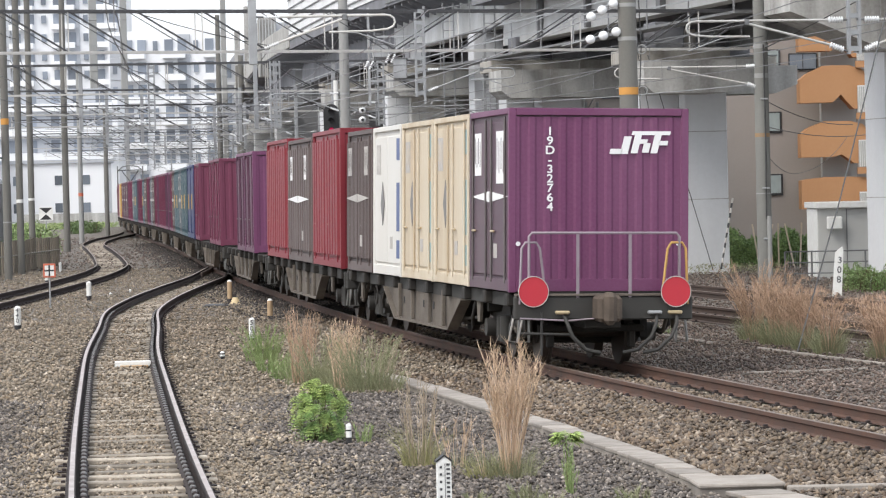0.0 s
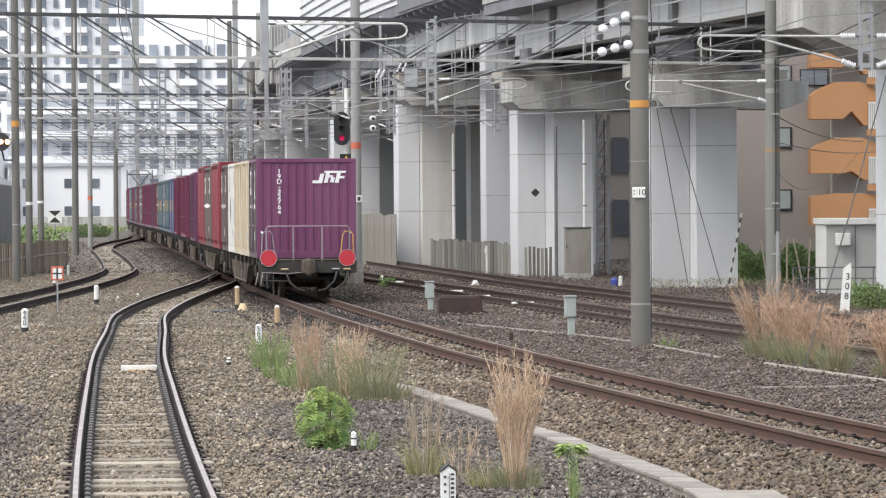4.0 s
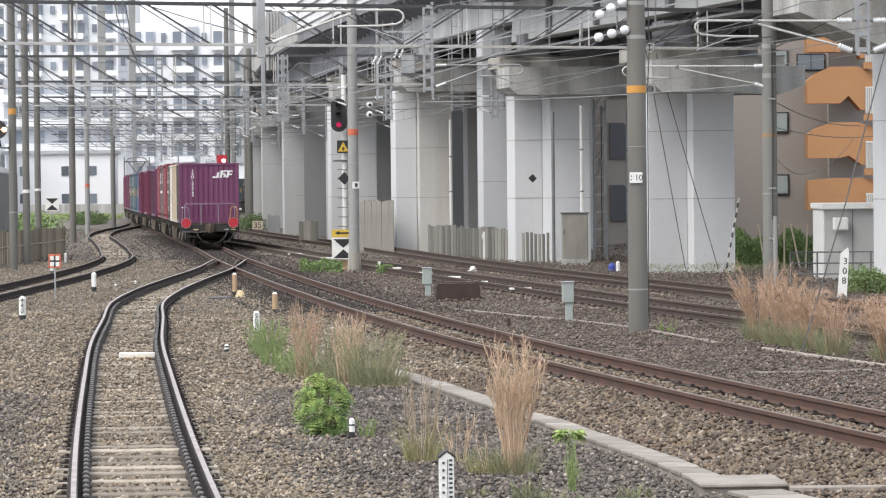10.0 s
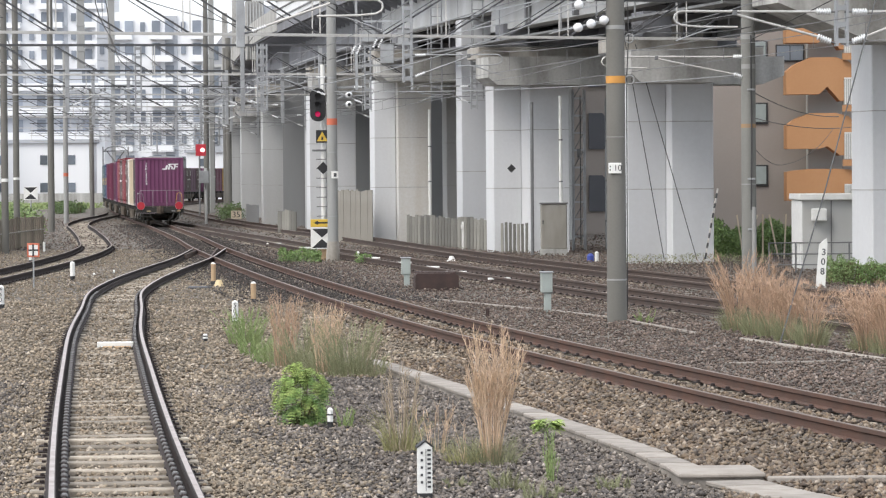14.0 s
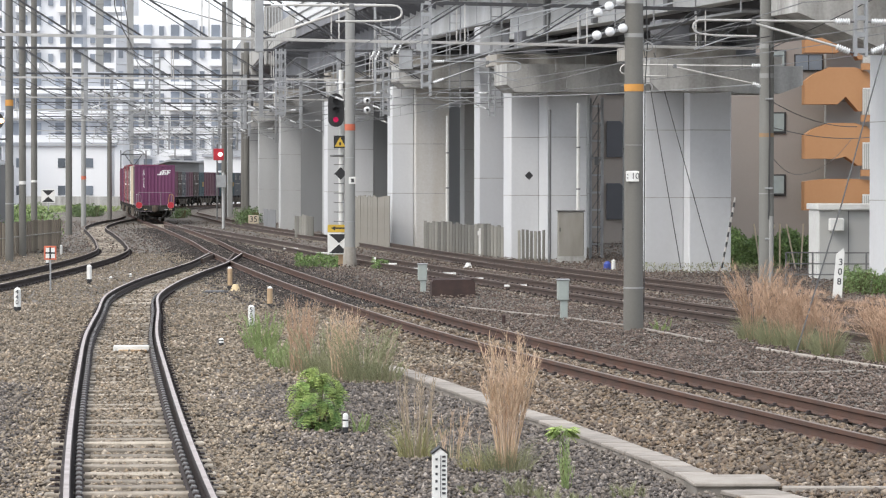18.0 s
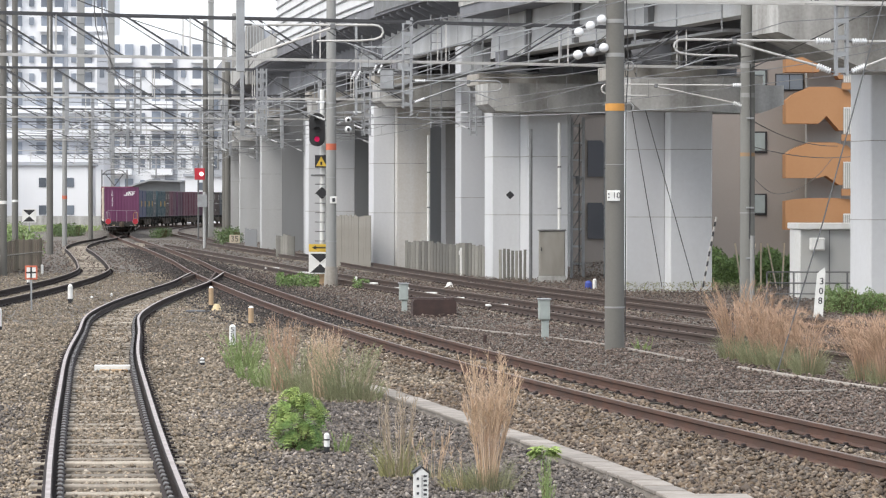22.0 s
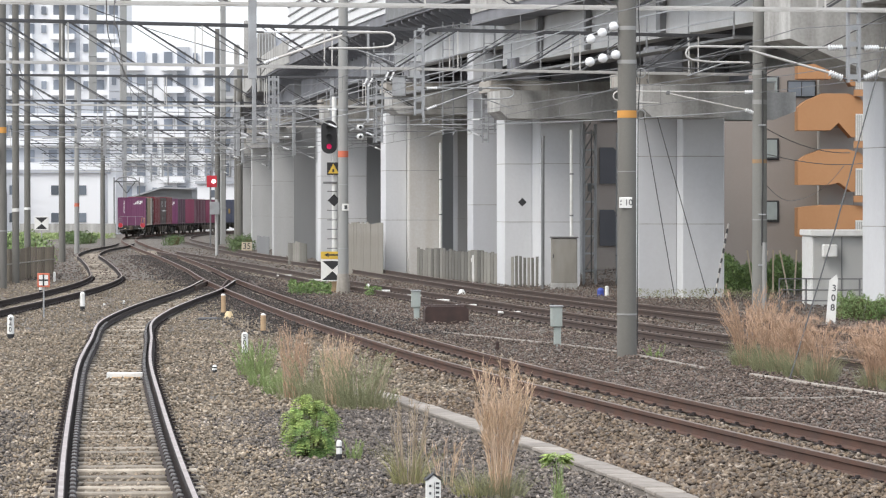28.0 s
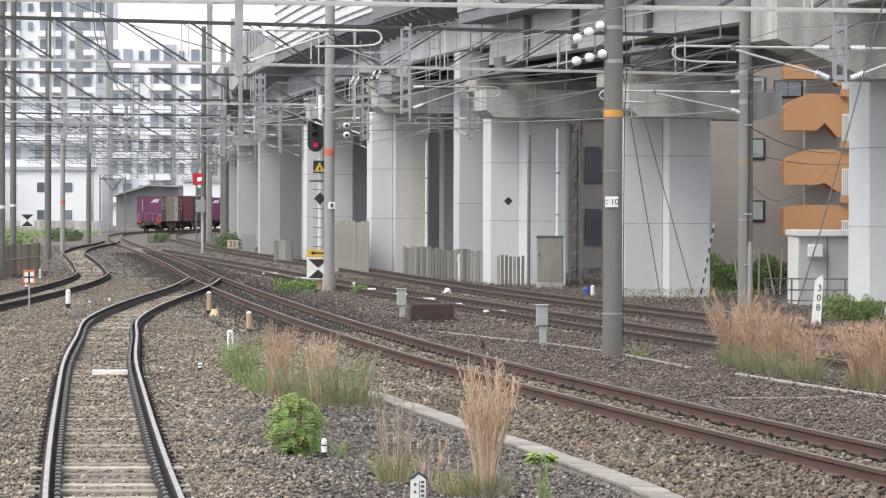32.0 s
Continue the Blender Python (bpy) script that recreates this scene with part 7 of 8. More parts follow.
# ---- cable troughs ----
def trough(label, pts, w, h, step, name="cable_trough"):
    """Concrete channel covered with separate lids."""
    t = thing(name, label, "cable trough", "concrete cable troughs")
    line = [Vector((x, y, 0)) for x, y in pts]
    seg = [(a, b) for a, b in zip(line, line[1:])]
    full = []
    for a, b in seg:
        n = max(1, round((b - a).length / step))
        full += [(a.lerp(b, i / n), a.lerp(b, (i + 1) / n)) for i in range(n)]
    L = step
    lid = Mesh().box((0, 0, 0), (L * 0.985, w, 0.04), "trough", 0.008).data("lid")
    wallm = Mesh().box((0, 0, 0), (L * 1.05, w * 0.9, h), "trough", 0.01).data("channel")
    for k, (a, b) in enumerate(full):
        m = (a + b) / 2
        r = Matrix.Rotation(math.atan2(b.y - a.y, b.x - a.x), 4, "Z")
        for me, z in ((lid, GROUND + h - 0.012), (wallm, GROUND + h / 2 - 0.02)):
            o = new(me.name.split(".")[0], me)
            o.parent, o.matrix_basis = t, Matrix.Translation((m.x, m.y, z + (0.004 * math.sin(5 * k) if me is lid else 0))) @ r @ Matrix.Rotation(0.012 * math.sin(9 * k), 4, "Z")
    return t


trough("curving row of pale concrete trough lids across the gravel", ((-1.15, 48.2), (-0.6, 45.7), (-0.13, 43.2), (0.36, 40.4), (0.78, 38.0), (1.1, 36.3), (1.36, 34.7), (1.72, 32.7), (1.98, 31.0), (2.2, 29.35)), 0.30, 0.09, 0.5)
trough("row of pale concrete trough lids running on past the junction", ((2.5, 28.45), (3.0, 26.7), (3.6, 24.6)), 0.48, 0.06, 0.45)
jb = thing("trough_junction", "wide concrete lid where two cable troughs meet", "cable trough", at=turned(2.40, 28.9, 0.06, GROUND))
part("slab", Mesh().box((0, 0, 0.10), (0.74, 0.82, 0.04), "trough", 0.012), jb)
part("base", Mesh().box((0, 0.01, 0.03), (0.70, 0.78, 0.14), "trough", 0.01), jb)
kb = thing("kerb_beam", "low concrete beam lying in the ballast", "kerb", mesh=Mesh().box((4.3, 28.42, GROUND + 0.05), (3.0, 0.12, 0.09), "trough", 0.01, Matrix.Rotation(-0.02, 3, "Z")))
for pts, r, lab in ((((-0.05, 71.8), (1.31, 67.8), (2.34, 65.0), (3.21, 61.9), (4.30, 55.4)), 0.03, "pale cable duct lying on the ballast"), (((4.85, 53.3), (5.56, 50.1), (6.21, 47.5), (6.8, 45)), 0.035, "pale cable duct before the dry grass"), (((4.0, 46.5), (5.0, 46.6), (5.76, 46.9)), 0.025, "grey pipe lying on the ballast"), (((-2.2, 62.5), (-1.2, 66.5), (-0.4, 70)), 0.02, "thin rod beside the rail")):
    thing("cable_duct", lab, "cable duct", "ducts on the ballast", mesh=Mesh().tube([(x, y, GROUND + 0.035) for x, y in pts], r, "trough", 8))
for x, y in ((-0.9, 98), (-1.9, 104), (-0.1, 93), (-4.6, 120), (-6.0, 128), (1.6, 82), (0.6, 88)):
    thing("rail_plate", "small pale plate between the rails", "plate", "pale plates on the tracks", mesh=Mesh().box((x, y, -0.06), (0.55, 0.3, 0.05), "white", 0.01))

# ---- plants ----
def strips(name, base, tip, bend, width, m, seg=4):
    """Many thin tapering blades; arrays of feet, tips, sideways bends and widths."""
    n = len(base)
    t = np.linspace(0, 1, seg + 1)[None, :, None]
    mid = base[:, None, :] * (1 - t) + tip[:, None, :] * t + bend[:, None, :] * (4 * t * (1 - t))
    side = np.random.randn(n, 3)
    side[:, 2] *= 0.1
    side[:, 0] += 0.6 * np.sign(side[:, 0])
    side /= np.linalg.norm(side, axis=1, keepdims=True)
    w = (width[:, None] * (1 - 0.85 * t[:, :, 0]))[:, :, None] * side[:, None, :] / 2
    v = np.stack([mid - w, mid + w], 2).reshape(-1, 3)
    k = np.arange(n)[:, None] * 2 * (seg + 1) + np.arange(seg)[None, :] * 2
    f = np.stack([k, k + 1, k + 3, k + 2], -1).reshape(-1, 4)
    me = bpy.data.meshes.new(name)
    me.vertices.add(len(v))
    me.vertices.foreach_set("co", v.astype(np.float32).ravel())
    me.loops.add(f.size)
    me.loops.foreach_set("vertex_index", f.astype(np.int32).ravel())
    me.polygons.add(len(f))
    me.polygons.foreach_set("loop_start", np.arange(len(f), dtype=np.int32) * 4)
    me.materials.append(M[m])
    me.update(calc_edges=True)
    me.validate()
    return me


def tuft(n, r, h, lean, width, m, name, arch=0.0, lo=0.55):
    a, q = np.random.rand(n) * 2 * np.pi, r * np.sqrt(np.random.rand(n))
    base = np.stack([q * np.cos(a), q * np.sin(a), np.full(n, -0.02)], 1)
    hh = h * (lo + (1 - lo) * np.random.rand(n))
    out = lean * (0.3 + np.random.rand(n))
    tip = base + np.stack([np.cos(a) * out * hh, np.sin(a) * out * hh, hh * np.sqrt(np.maximum(0.15, 1 - (out * 0.8) ** 2))], 1)
    tip[:, 2] -= arch * hh * (0.4 + 0.9 * np.random.rand(n))
    bend = np.stack([-np.cos(a) * out * hh * 0.18, -np.sin(a) * out * hh * 0.18, arch * hh * np.ones(n)], 1) + np.random.randn(n, 3) * 0.02 * h
    return strips(name, base, tip, bend, width * (0.6 + 0.8 * np.random.rand(n)), m), base, tip, bend


def plumes(base, tip, bend, m, name, each=9, size=0.085, start=0.55):
    """Fine hairs along the upper part of stems."""
    n = len(base)
    t = start + (1 - start) * np.random.rand(n, each)
    p = base[:, None] * (1 - t[..., None]) + tip[:, None] * t[..., None] + bend[:, None] * (4 * t * (1 - t))[..., None]
    d = (tip - base)[:, None] + np.random.randn(n, each, 3) * 0.35 * np.linalg.norm(tip - base, axis=1)[:, None, None]
    d /= np.linalg.norm(d, axis=2, keepdims=True)
    b = p.reshape(-1, 3)
    e = b + (d * size * (0.5 + np.random.rand(n, each, 1))).reshape(-1, 3)
    return strips(name, b, e, np.zeros_like(b), np.full(len(b), 0.0062), m, 2)


def dry_grass(label, x, y, stems, h, r, lean, low, lowh, lowr, m="straw", arch=0.0, hairs=9, low_m="grass", start=0.5):
    g = thing("dry_grass_clump", label, "grass clump", "tall dry grass", at=turned(x, y, 0, GROUND))
    me, b, t, bd = tuft(stems, r, h, lean, 0.011, m, "stem", arch)
    part("straw", me, g, "dry straw-coloured stems")["kind"] = "stuff"
    if hairs:
        part("seed_head", plumes(b, t, bd, m, "plume", hairs, 0.085, start), g, "feathery dry seed heads")["kind"] = "stuff"
    if low:
        me, *_ = tuft(int(low * 1.3), lowr * 1.15, lowh, 0.65, 0.006, low_m, "leaf", 0.08, 0.35)
        part("grass", me, g, "green grass leaves at the foot")["kind"] = "stuff"
    return g


np.random.seed(5)
dry_grass("tall dry reddish grass with straw plumes among green leaves", 0.52, 30.7, 80, 1.30, 0.06, 0.22, 300, 0.42, 0.19, hairs=34, low_m="weed_grey")
dry_grass("low green grass tuft", 0.33, 30.8, 10, 0.5, 0.16, 0.3, 210, 0.34, 0.2, hairs=3)
dry_grass("thin dry grass with green leaves", -0.32, 32.2, 27, 0.92, 0.12, 0.12, 150, 0.62, 0.13, "straw_dull", hairs=15)
dry_grass("small tuft of dry straw grass", 0.02, 32.0, 12, 0.55, 0.12, 0.2, 50, 0.3, 0.14, "straw", low_m="weed_grey")
dry_grass("pinkish dry grass behind the bush", -2.05, 46.5, 58, 1.08, 0.13, 0.13, 130, 0.6, 0.2, "straw_red", hairs=20, low_m="weed_grey")
dry_grass("dry grass and green weeds behind the bush", -1.42, 45.2, 60, 1.0, 0.15, 0.15, 240, 0.6, 0.26, "straw", hairs=18, low_m="weed_grey")
dry_grass("greyish green and straw weeds behind the bush", -1.0, 44.6, 12, 0.7, 0.2, 0.3, 200, 0.46, 0.3, "straw_dull", 0, 9, "weed_grey")
np.random.seed(8)
for x, y, n, h, ar in ((5.06, 56.5, 70, 1.5, 0.06), (5.28, 55.2, 46, 1.42, 0.14), (5.42, 54.2, 58, 1.34, 0.24), (5.56, 52.9, 60, 1.24, 0.28), (5.74, 51.4, 30, 1.1, 0.22)):
    dry_grass("orange-brown pampas-like grass arching over green leaves", x, y, n, h, 0.10, 0.36, 420, 0.62, 0.2, "straw_red", ar, 48, "weed_grey", 0.3)
for x, y in ((6.38, 49.6), (6.6, 48.9)):
    dry_grass("orange-brown grass drooping to one side", x, y, 120, 1.25, 0.15, 0.6, 320, 0.5, 0.25, "straw_red", 0.3, 30, "weed_grey", 0.35)


def fine_weed(label, x, y, h, r, n, m="weed", group="green weeds"):
    g = thing("weed", label, "weed", group, at=turned(x, y, 0, GROUND))
    me, b, t, bd = tuft(max(8, n // 3), r * 0.52, h * 1.08, 0.42, 0.005, m, "stem", 0.05, 0.3)
    part("stalk", me, g)["kind"] = "stuff"
    part("foliage", plumes(b, t, bd, m, "leaf", 40, 0.05, 0.12), g, "fine feathery leaves")["kind"] = "stuff"
    return g


fine_weed("grey green feathery weed behind the bush", -1.72, 45.8, 0.80, 0.55, 300, "weed_grey")
fine_weed("grey green feathery weed behind the bush", -1.12, 44.7, 0.82, 0.58, 420, "weed_grey")
fine_weed("feathery bright green weed by a white post", -2.95, 53.0, 0.64, 0.46, 340)
fine_weed("low feathery green weed", -2.62, 50.0, 0.34, 0.42, 170)
fine_weed("low feathery green weed", -2.3, 47.8, 0.32, 0.46, 190)
fine_weed("grey green weed at the grass foot", -0.85, 44.4, 0.34, 0.40, 110, "weed_grey")
fine_weed("low green weed beside the small post", -0.95, 35.3, 0.24, 0.15, 40)
fine_weed("small weed at the pole foot", 3.75, 60.0, 0.25, 0.25, 50)
for x, y, h, r, n in ((0.62, 28.2, 0.2, 0.3, 60), (1.05, 27.7, 0.11, 0.2, 26), (1.5, 28.1, 0.16, 0.26, 40), (0.2, 28.5, 0.1, 0.16, 20), (0.85, 27.3, 0.17, 0.3, 44)):
    fine_weed("low olive weed in the gravel", x, y, h, r, n, "weed_grey")

# the small-leaved tall weed and the bush
def leafy(name, label, x, y, h, fronds, flen, spread, lo, m="leaf"):
    g = thing(name, label, "shrub", at=turned(x, y, 0, GROUND))
    part("trunk", Mesh().tube([(0, 0, -0.05), (0.01, 0, h * 0.4), (0, 0.01, h * 0.8)], 0.014, "bark", 7, 0.006), g)
    vs, fs = [], []
    stems = Mesh()
    for k in range(fronds):
        a = random.uniform(0, 2 * math.pi)
        z0 = h * random.uniform(lo, 0.85)
        L = flen * random.uniform(0.7, 1.15)
        up = random.uniform(0.1, 0.75) * (0.4 + z0 / h)
        q = spread * math.sqrt(random.random()) * math.sqrt(max(0.1, 1 - (2 * z0 / h - 0.9) ** 2))
        p0 = Vector((math.cos(a) * q * 0.5, math.sin(a) * q * 0.5, z0))
        d = Vector((math.cos(a), math.sin(a), 0))
        s = Vector((-math.sin(a), math.cos(a), 0))
        pts = [p0 + d * (L * f) + Vector((0, 0, L * (up * f - 0.75 * f * f))) for f in np.linspace(0, 1, 6)]
        stems.tube(pts, 0.003, m, 3, cap=False)
        for i in range(1, 9):
            f = i / 8
            c = p0 + d * (L * f) + Vector((0, 0, L * (up * f - 0.75 * f * f)))
            for w in (-1, 1):
                ll = L * 0.40 * math.sin(math.pi * (0.18 + 0.72 * f)) + 0.01
                tip = c + s * (w * ll) + d * (ll * 0.45) - Vector((0, 0, ll * 0.3))
                o = len(vs)
                e = d * (ll * 0.2)
                vs += [c, c.lerp(tip, 0.45) + e, tip, c.lerp(tip, 0.45) - e]
                fs.append((o, o + 1, o + 2, o + 3))
    part("stalk", stems, g)["kind"] = "stuff"
    lv = Mesh()
    lv.add(vs, fs, m)
    part("foliage", lv, g, "bright green pinnate leaves")["kind"] = "stuff"
    return g


def dome_bush(label, x, y, rx, rz, heads):
    """A dome of leafy heads; from each, pinnate leaves arch outward and hang down."""
    g = thing("bush", label, "shrub", at=turned(x, y, 0, GROUND))
    for k in range(6):
        a = k * 1.7
        part("stem", Mesh().tube([(0.02 * math.cos(a), 0.02 * math.sin(a), -0.05), (0.10 * math.cos(a), 0.10 * math.sin(a), rz * 0.7), (0.17 * math.cos(a), 0.17 * math.sin(a), rz * 1.4)], 0.010, "bark", 6, 0.004), g, "thin brown stem")
    rnd = random.Random(4)
    # young gathers the paler leaves, old the darker ones that paint in shade
    young, old = ([], []), ([], [])
    lobes = []
    for k in range(26):
        u = -0.8 + 1.75 * (k + 0.5) / 26
        a = 2.39996 * k + rnd.uniform(-0.4, 0.4)
        q = math.sqrt(max(0.0, 1 - u * u)) * (0.62 + 0.38 * min(1, max(0, u + 0.75) / 0.6)) * rnd.uniform(0.72, 1.14)
        lobes.append((u, a, Vector((rx * q * math.cos(a), rx * q * math.sin(a), rz * (1.0 + u * rnd.uniform(0.86, 1.06))))))
    for k in range(heads):
        u, a0, c0 = lobes[k % 26]
        p0 = c0 + Vector((rnd.gauss(0, 0.032), rnd.gauss(0, 0.032), rnd.gauss(0, 0.028)))
        p0.z = max(p0.z, 0.03)
        # darker leaves come likelier lower down, putting the bush's shade into the colour
        vs, fs = young if rnd.random() < 0.42 + 0.5 * u else old
        for j in range(7):
            a = a0 + rnd.uniform(-1.3, 1.3) if u < 0.75 else rnd.uniform(0, 6.28)
            out, s = Vector((math.cos(a), math.sin(a), 0)), Vector((-math.sin(a), math.cos(a), 0))
            L, lift = rnd.uniform(0.10, 0.19), rnd.uniform(0.05, 0.7)
            way = lambda f: p0 + out * (L * 0.75 * f) + Vector((0, 0, L * (lift * f - 1.15 * f * f)))
            for i in range(1, 8):
                f = i / 7
                c, d = way(f), (way(f) - way(f - 0.1)).normalized()
                ll = 0.038 * math.sin(math.pi * (0.25 + 0.6 * f)) * rnd.uniform(0.8, 1.15)
                for w in (-1, 1) if i < 7 else (0,):
                    ax = (s * w * 0.85 + d * (0.55 if w else 1.0)).normalized()
                    n = ax.cross(d if w else s).normalized()
                    e = ax.cross(n) * (ll * 0.19)
                    o = len(vs)
                    vs += [c, c + ax * (ll * 0.35) + e, c + ax * ll, c + ax * (ll * 0.35) - e]
                    fs.append((o, o + 1, o + 2, o + 3))
    part("foliage", Mesh().add(*young, "leaf"), g, "yellow-green pinnate leaves, mostly on the upper heads")["kind"] = "stuff"
    part("foliage", Mesh().add(*old, "leaf_old"), g, "green pinnate leaves")["kind"] = "stuff"
    return g


dome_bush("bright green bush with feathery compound leaves in the gravel", -1.39, 35.7, 0.205, 0.335, 156)
leafy("tall_weed", "green weed with a leafy head beside the trough", 0.98, 29.4, 0.60, 60, 0.10, 0.19, 0.72)
up = thing("weed", "upright feathery yellow-green weed beside the trough", "weed", "green weeds", at=turned(1.0, 28.9, 0, GROUND))
me, b, t, bd = tuft(20, 0.035, 0.52, 0.14, 0.006, "weed", "stem", 0.0, 0.4)
part("stalk", me, up)["kind"] = "stuff"
part("foliage", plumes(b, t, bd, "weed", "leaf", 16, 0.06, 0.1), up, "fine feathery leaves")["kind"] = "stuff"


def hedge(label, x0, x1, y0, y1, z1, n, size, m="leaf_dark", name="hedge"):
    """A mass of small leaves with an uneven outline over dark twigs."""
    h = thing(name, label, "hedge", "green growth behind the tracks")
    u = np.random.rand(n, 3)
    top = z1 * (0.7 + 0.3 * np.sin(u[:, 0] * 19) * np.sin(u[:, 0] * 7 + 1))
    c = np.stack([x0 + (x1 - x0) * u[:, 0], y0 + (y1 - y0) * u[:, 1], GROUND + (top - GROUND) * u[:, 2] ** 0.7], 1)
    d = np.random.randn(n, 3)
    d /= np.linalg.norm(d, axis=1, keepdims=True)
    part("foliage", strips("foliage", c, c + d * size, np.zeros((n, 3)), np.full(n, size * 0.8), m, 1), h)
    tw = Mesh()
    for i in range(12 if z1 > 0.3 else 0):
        x = x0 + (x1 - x0) * (i + 0.5) / 12
        tw.tube([(x, (y0 + y1) / 2, GROUND), (x + 0.1, (y0 + y1) / 2, z1 * 0.6)], 0.03, "bark", 5)
    if z1 > 0.3:
        part("twigs", tw, h)
    return h


np.random.seed(11)
hedge("dark green hedge behind the pole", 8.7, 12.4, 106, 110, 1.0, 14000, 0.09, "leaf_green")
hedge("green overgrowth behind the plank fence", -20.6, -17.9, 140, 158, 1.6, 7000, 0.12, "leaf_mid")
hedge("green overgrowth behind the plank fence", -17.6, -16.5, 118, 134, 1.2, 2500, 0.10, "leaf_mid")
hedge("light green growth on the far bank", -39, -30.2, 290, 314, 0.4, 9000, 0.12, "weed", "bank_growth")
hedge("green bush on the far bank", -29, -27, 255, 266, 0.8, 2500, 0.14, "leaf_dark")
hedge("dark growth at the foot of the viaduct", -13.2, -12.2, 205, 225, 0.9, 1800, 0.12, "leaf_dark")
hedge("low weeds between the far tracks", -20.3, -19.6, 244, 258, 0.6, 700, 0.12, "leaf_dark", "weed_patch")
hedge("low leafy green plants beside the signal foot", -4.75, -3.45, 103.6, 105.4, 0.28, 1500, 0.07, "leaf_green", "weed_patch")
hedge("small leafy plants beside the pole foot", -2.35, -1.85, 101.8, 102.8, 0.16, 320, 0.06, "leaf_green", "weed_patch")
hedge("leafy green weeds before the hut", 9.36, 9.95, 79.8, 81.2, 0.52, 1900, 0.05, "leaf_mid", "weed_patch")
hedge("dark leafy weeds before the hut", 9.95, 10.75, 79.6, 81.0, 0.42, 1900, 0.05, "leaf_green", "weed_patch")
hedge("weeds along the pier feet", 5.2, 9.8, 98, 101, 0.12, 1500, 0.05, "weed_grey", "weed_patch")

# ---- loose stones of the ballast ----
def stones(name, label, n, pick, size, m, lift):
    """Crushed stones as rough eight-faced chips, strewn over a stretch of the plan."""
    pts = pick(n)
    n = len(pts)
    base = np.array([(1, 0, 0), (-1, 0, 0), (0, 1, 0), (0, -1, 0), (0, 0, 1), (0, 0, -1)], float)
    ang = np.random.rand(n) * 2 * np.pi
    s = size * (0.55 + 0.75 * np.random.rand(n))
    v = base[None] * (0.65 + 0.6 * np.random.rand(n, 6, 1)) + 0.28 * np.random.randn(n, 6, 3)
    v[:, :, 2] *= 0.72
    ca, sa = np.cos(ang)[:, None], np.sin(ang)[:, None]
    x, y = v[:, :, 0] * ca - v[:, :, 1] * sa, v[:, :, 0] * sa + v[:, :, 1] * ca
    v = np.stack([x, y, v[:, :, 2]], 2) * s[:, None, None] * 0.5
    v += np.concatenate([pts, (GROUND + lift * np.random.rand(n))[:, None]], 1)[:, None, :]
    tri = np.array([(0, 2, 4), (2, 1, 4), (1, 3, 4), (3, 0, 4), (2, 0, 5), (1, 2, 5), (3, 1, 5), (0, 3, 5)])
    f = (np.arange(n)[:, None, None] * 6 + tri[None]).reshape(-1, 3)
    me = bpy.data.meshes.new(name)
    me.vertices.add(n * 6)
    me.vertices.foreach_set("co", v.astype(np.float32).ravel())
    me.loops.add(f.size)
    me.loops.foreach_set("vertex_index", f.astype(np.int32).ravel())
    me.polygons.add(len(f))
    me.polygons.foreach_set("loop_start", np.arange(len(f), dtype=np.int32) * 3)
    me.materials.append(M[m])
    me.update(calc_edges=True)
    return tagged(new(name, me), label, "gravel", "", "stuff")


GRID = np.arange(20, 260, 0.5)
TABLES = [np.interp(GRID, GRID, [ln(y) for y in GRID]) for ln in (LINE_A, LINE_B, LINE_C, LINE_D, LINE_E)]
SPANS = ((20, 117), (20, 260), (50, 196), (50, 260), (60, 246))


TR_Y = np.array([29.4, 31.0, 32.7, 34.7, 36.3, 38.0, 40.4, 43.2, 45.7, 48.2])
TR_X = np.array([2.2, 1.98, 1.72, 1.36, 1.1, 0.78, 0.36, -0.13, -0.6, -1.15])


def clear_of_rails(p):
    """Keeps stones off the rails and thins them out between the rails of a track."""
    ok = np.ones(len(p), bool)
    for tab, (a, b) in zip(TABLES, SPANS):
        d = np.abs(p[:, 0] - np.interp(p[:, 1], GRID, tab))
        on = (p[:, 1] >= a) & (p[:, 1] <= b)
        ok &= ~(on & (d > 0.36) & (d < 0.66))
        ok &= ~(on & (d <= 0.36) & (np.random.rand(len(p)) < 0.1))
    return p[ok]


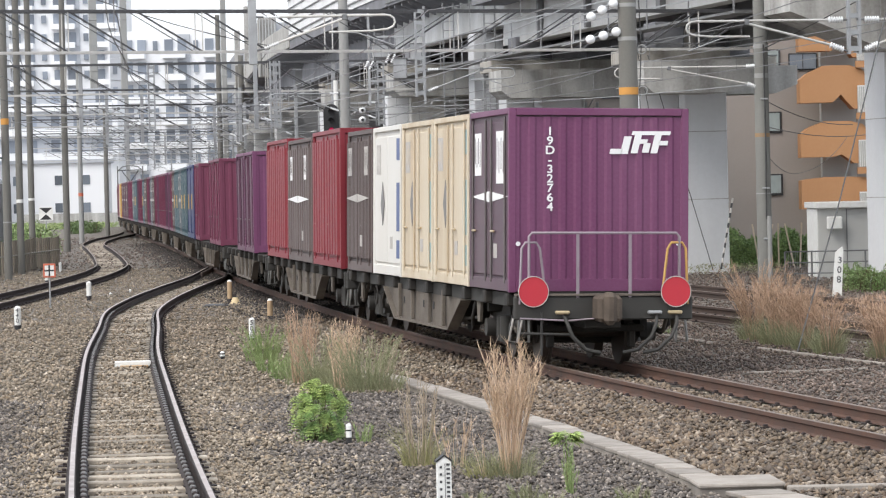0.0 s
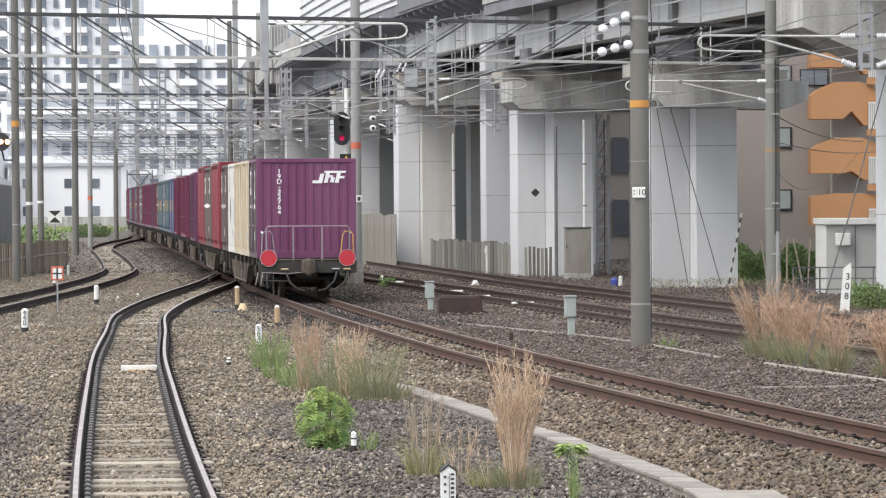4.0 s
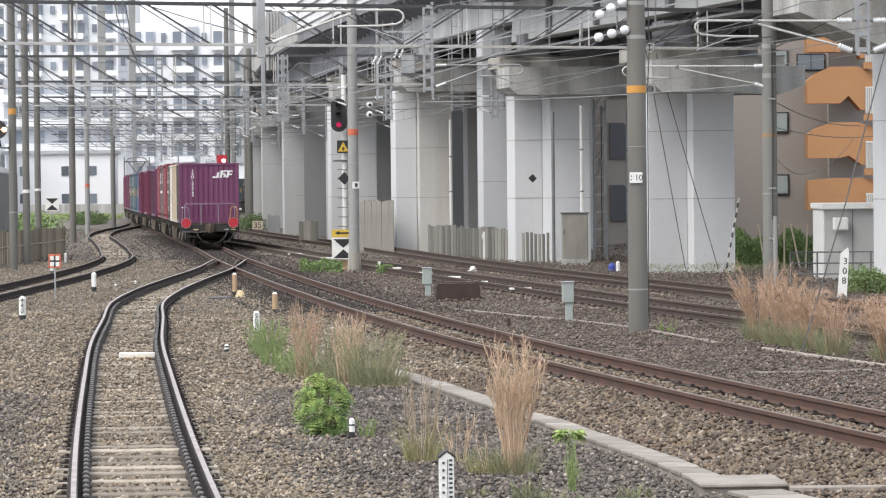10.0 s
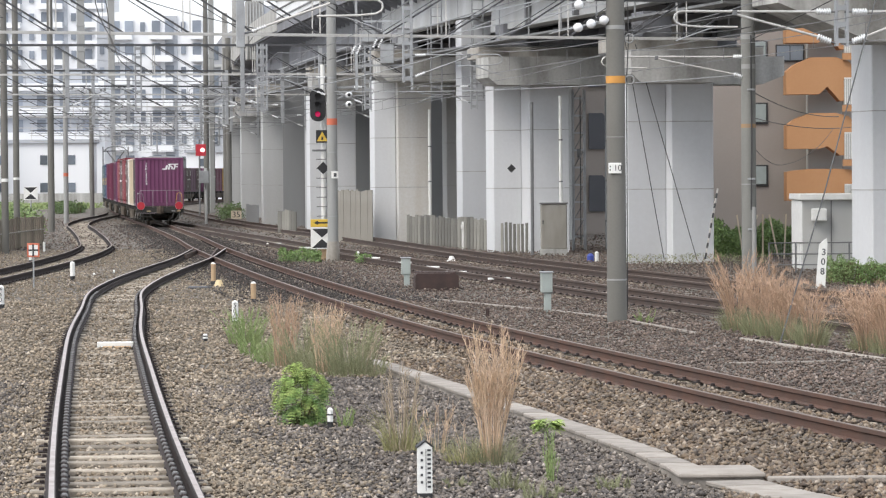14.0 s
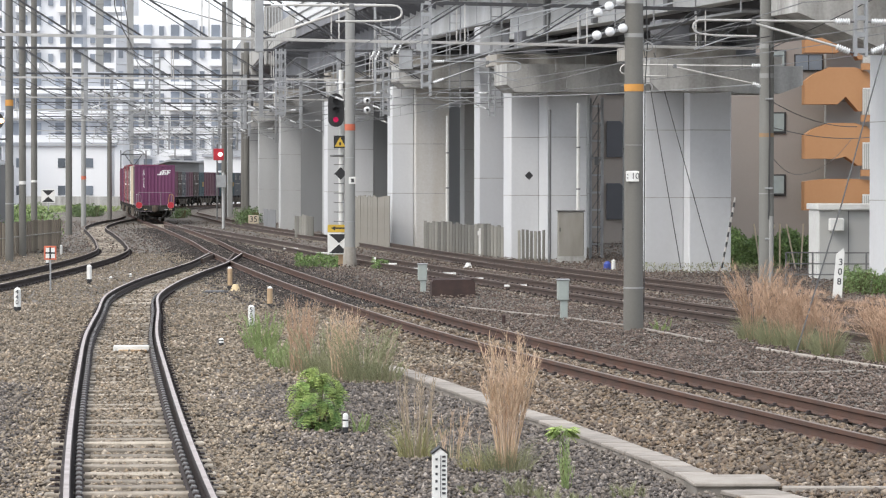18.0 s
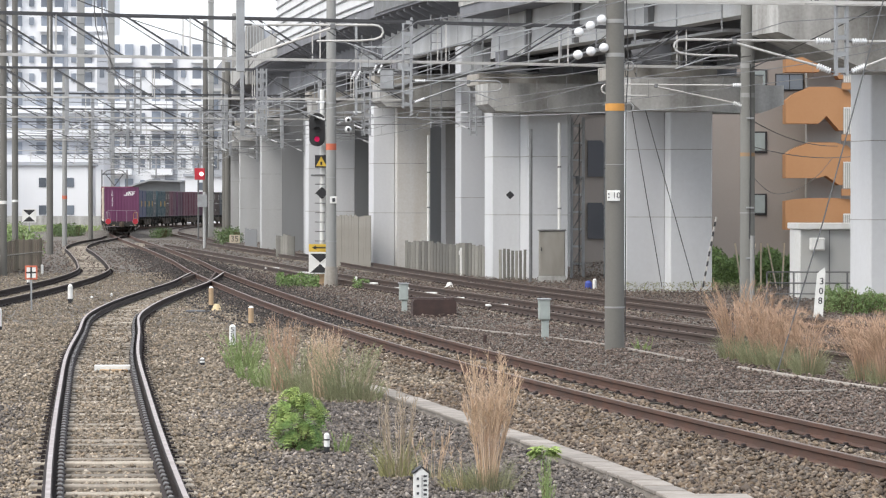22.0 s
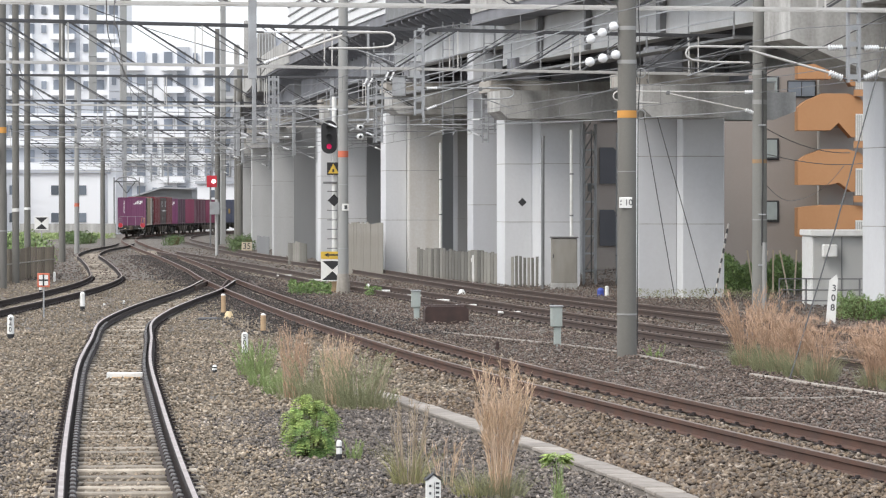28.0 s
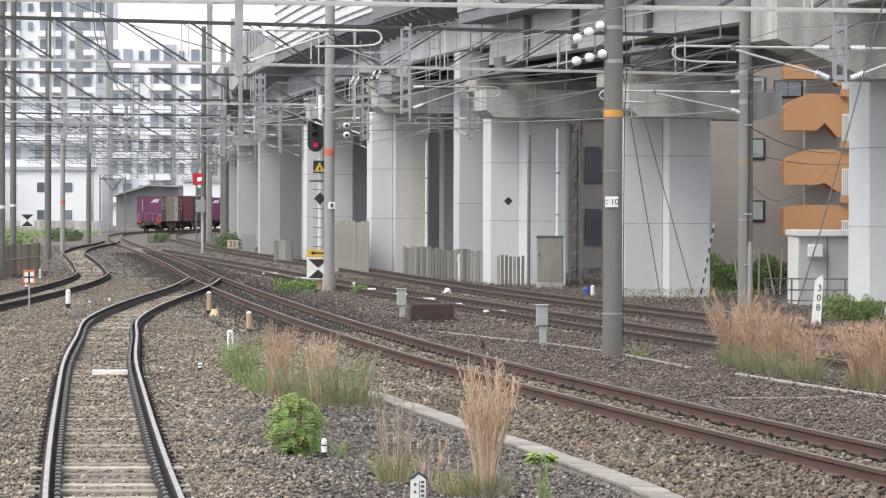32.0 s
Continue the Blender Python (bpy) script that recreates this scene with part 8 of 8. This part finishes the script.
def strewn(y0, y1, side):
    """Points over the fan of ground between two distances; side picks left or right of the main track's bank."""
    def pick(n):
        y = y0 + (y1 - y0) * np.random.rand(n)
        x = (np.random.rand(n) * 2 - 1) * (0.142 * y + 0.8)
        tb = np.interp(y, GRID, TABLES[1]) - 1.35
        bank = np.where(y < 48, np.minimum(tb, np.interp(y, TR_Y, TR_X) + 0.15), tb + 0.2)
        far_side = x > tb + 2.6
        dull = x + 0.35 * np.sin(1.7 * y) + 0.5 * np.random.randn(len(x)) > -1.6 - 0.12 * (y - 34)
        dull |= x + 0.3 * np.random.randn(len(x)) < np.interp(y, GRID, TABLES[0]) - 1.1
        keep = far_side if side == 2 else ((x > bank) & ~far_side) if side > 0 else ((x <= bank) & (dull if side == -2 else ~dull if side == -1 else (y > 0)))
        near = np.interp(y, TR_Y, TR_X)
        keep &= ~((np.abs(x - near) < 0.2) & (y > 29) & (y < 48.5)) & ~((np.abs(x - 2.4) < 0.4) & (np.abs(y - 28.9) < 0.45)) & ~((np.abs(x - 2.5 - 0.3 * (28.4 - y)) < 0.3) & (y < 28.6))
        return clear_of_rails(np.stack([x, y], 1)[keep])
    return pick


def oily(n):
    """Along the main track, where the train has dripped."""
    y = 70 + 120 * np.random.rand(n) ** 1.3
    x = np.interp(y, GRID, TABLES[1]) + np.clip(0.9 * np.random.randn(n), -2.2, 2.2)
    return clear_of_rails(np.stack([x, y], 1))


np.random.seed(21)
stones("oily_ballast", "dark oil-stained crushed stones around the turnout", 34000, oily, 0.055, "stone_oil", 0.10)
stones("bank_ballast", "brown and beige crushed stones along the main track", 95000, strewn(26, 44, 1), 0.068, "stone_brown", 0.07)
stones("dark_ballast", "dark brown crushed stones beyond the main track", 90000, strewn(34, 72, 2), 0.05, "stone_dark", 0.06)
stones("gravel", "tan crushed stones between the tracks", 120000, strewn(26, 44, -1), 0.05, "stone_tan", 0.045)
stones("gravel", "blue-grey crushed stones beside the trough", 120000, strewn(26, 44, -2), 0.05, "stone_grey", 0.045)
stones("bank_ballast", "brown and beige crushed stones along the main track", 70000, strewn(44, 72, 1), 0.075, "stone_brown", 0.07)
stones("gravel", "tan crushed stones between the tracks", 70000, strewn(44, 72, -3), 0.06, "stone_tan", 0.05)
stones("dark_ballast", "dark crushed stones between the far tracks", 70000, strewn(72, 125, 2), 0.055, "stone_dark", 0.08)
stones("bank_ballast", "dark crushed stones between the far tracks", 60000, strewn(72, 125, 1), 0.055, "stone_dark", 0.07)
stones("gravel", "tan crushed stones beside the siding", 80000, strewn(72, 125, -3), 0.055, "stone_tan", 0.05)
stones("gravel", "dark crushed stones in the distance", 30000, strewn(125, 230, -3), 0.08, "stone_dark", 0.07)
stones("dark_ballast", "dark crushed stones in the distance", 20000, strewn(125, 230, 2), 0.08, "stone_dark", 0.07)
stones("bank_ballast", "dark crushed stones in the distance", 16000, strewn(125, 230, 1), 0.08, "stone_dark", 0.07)


motions()
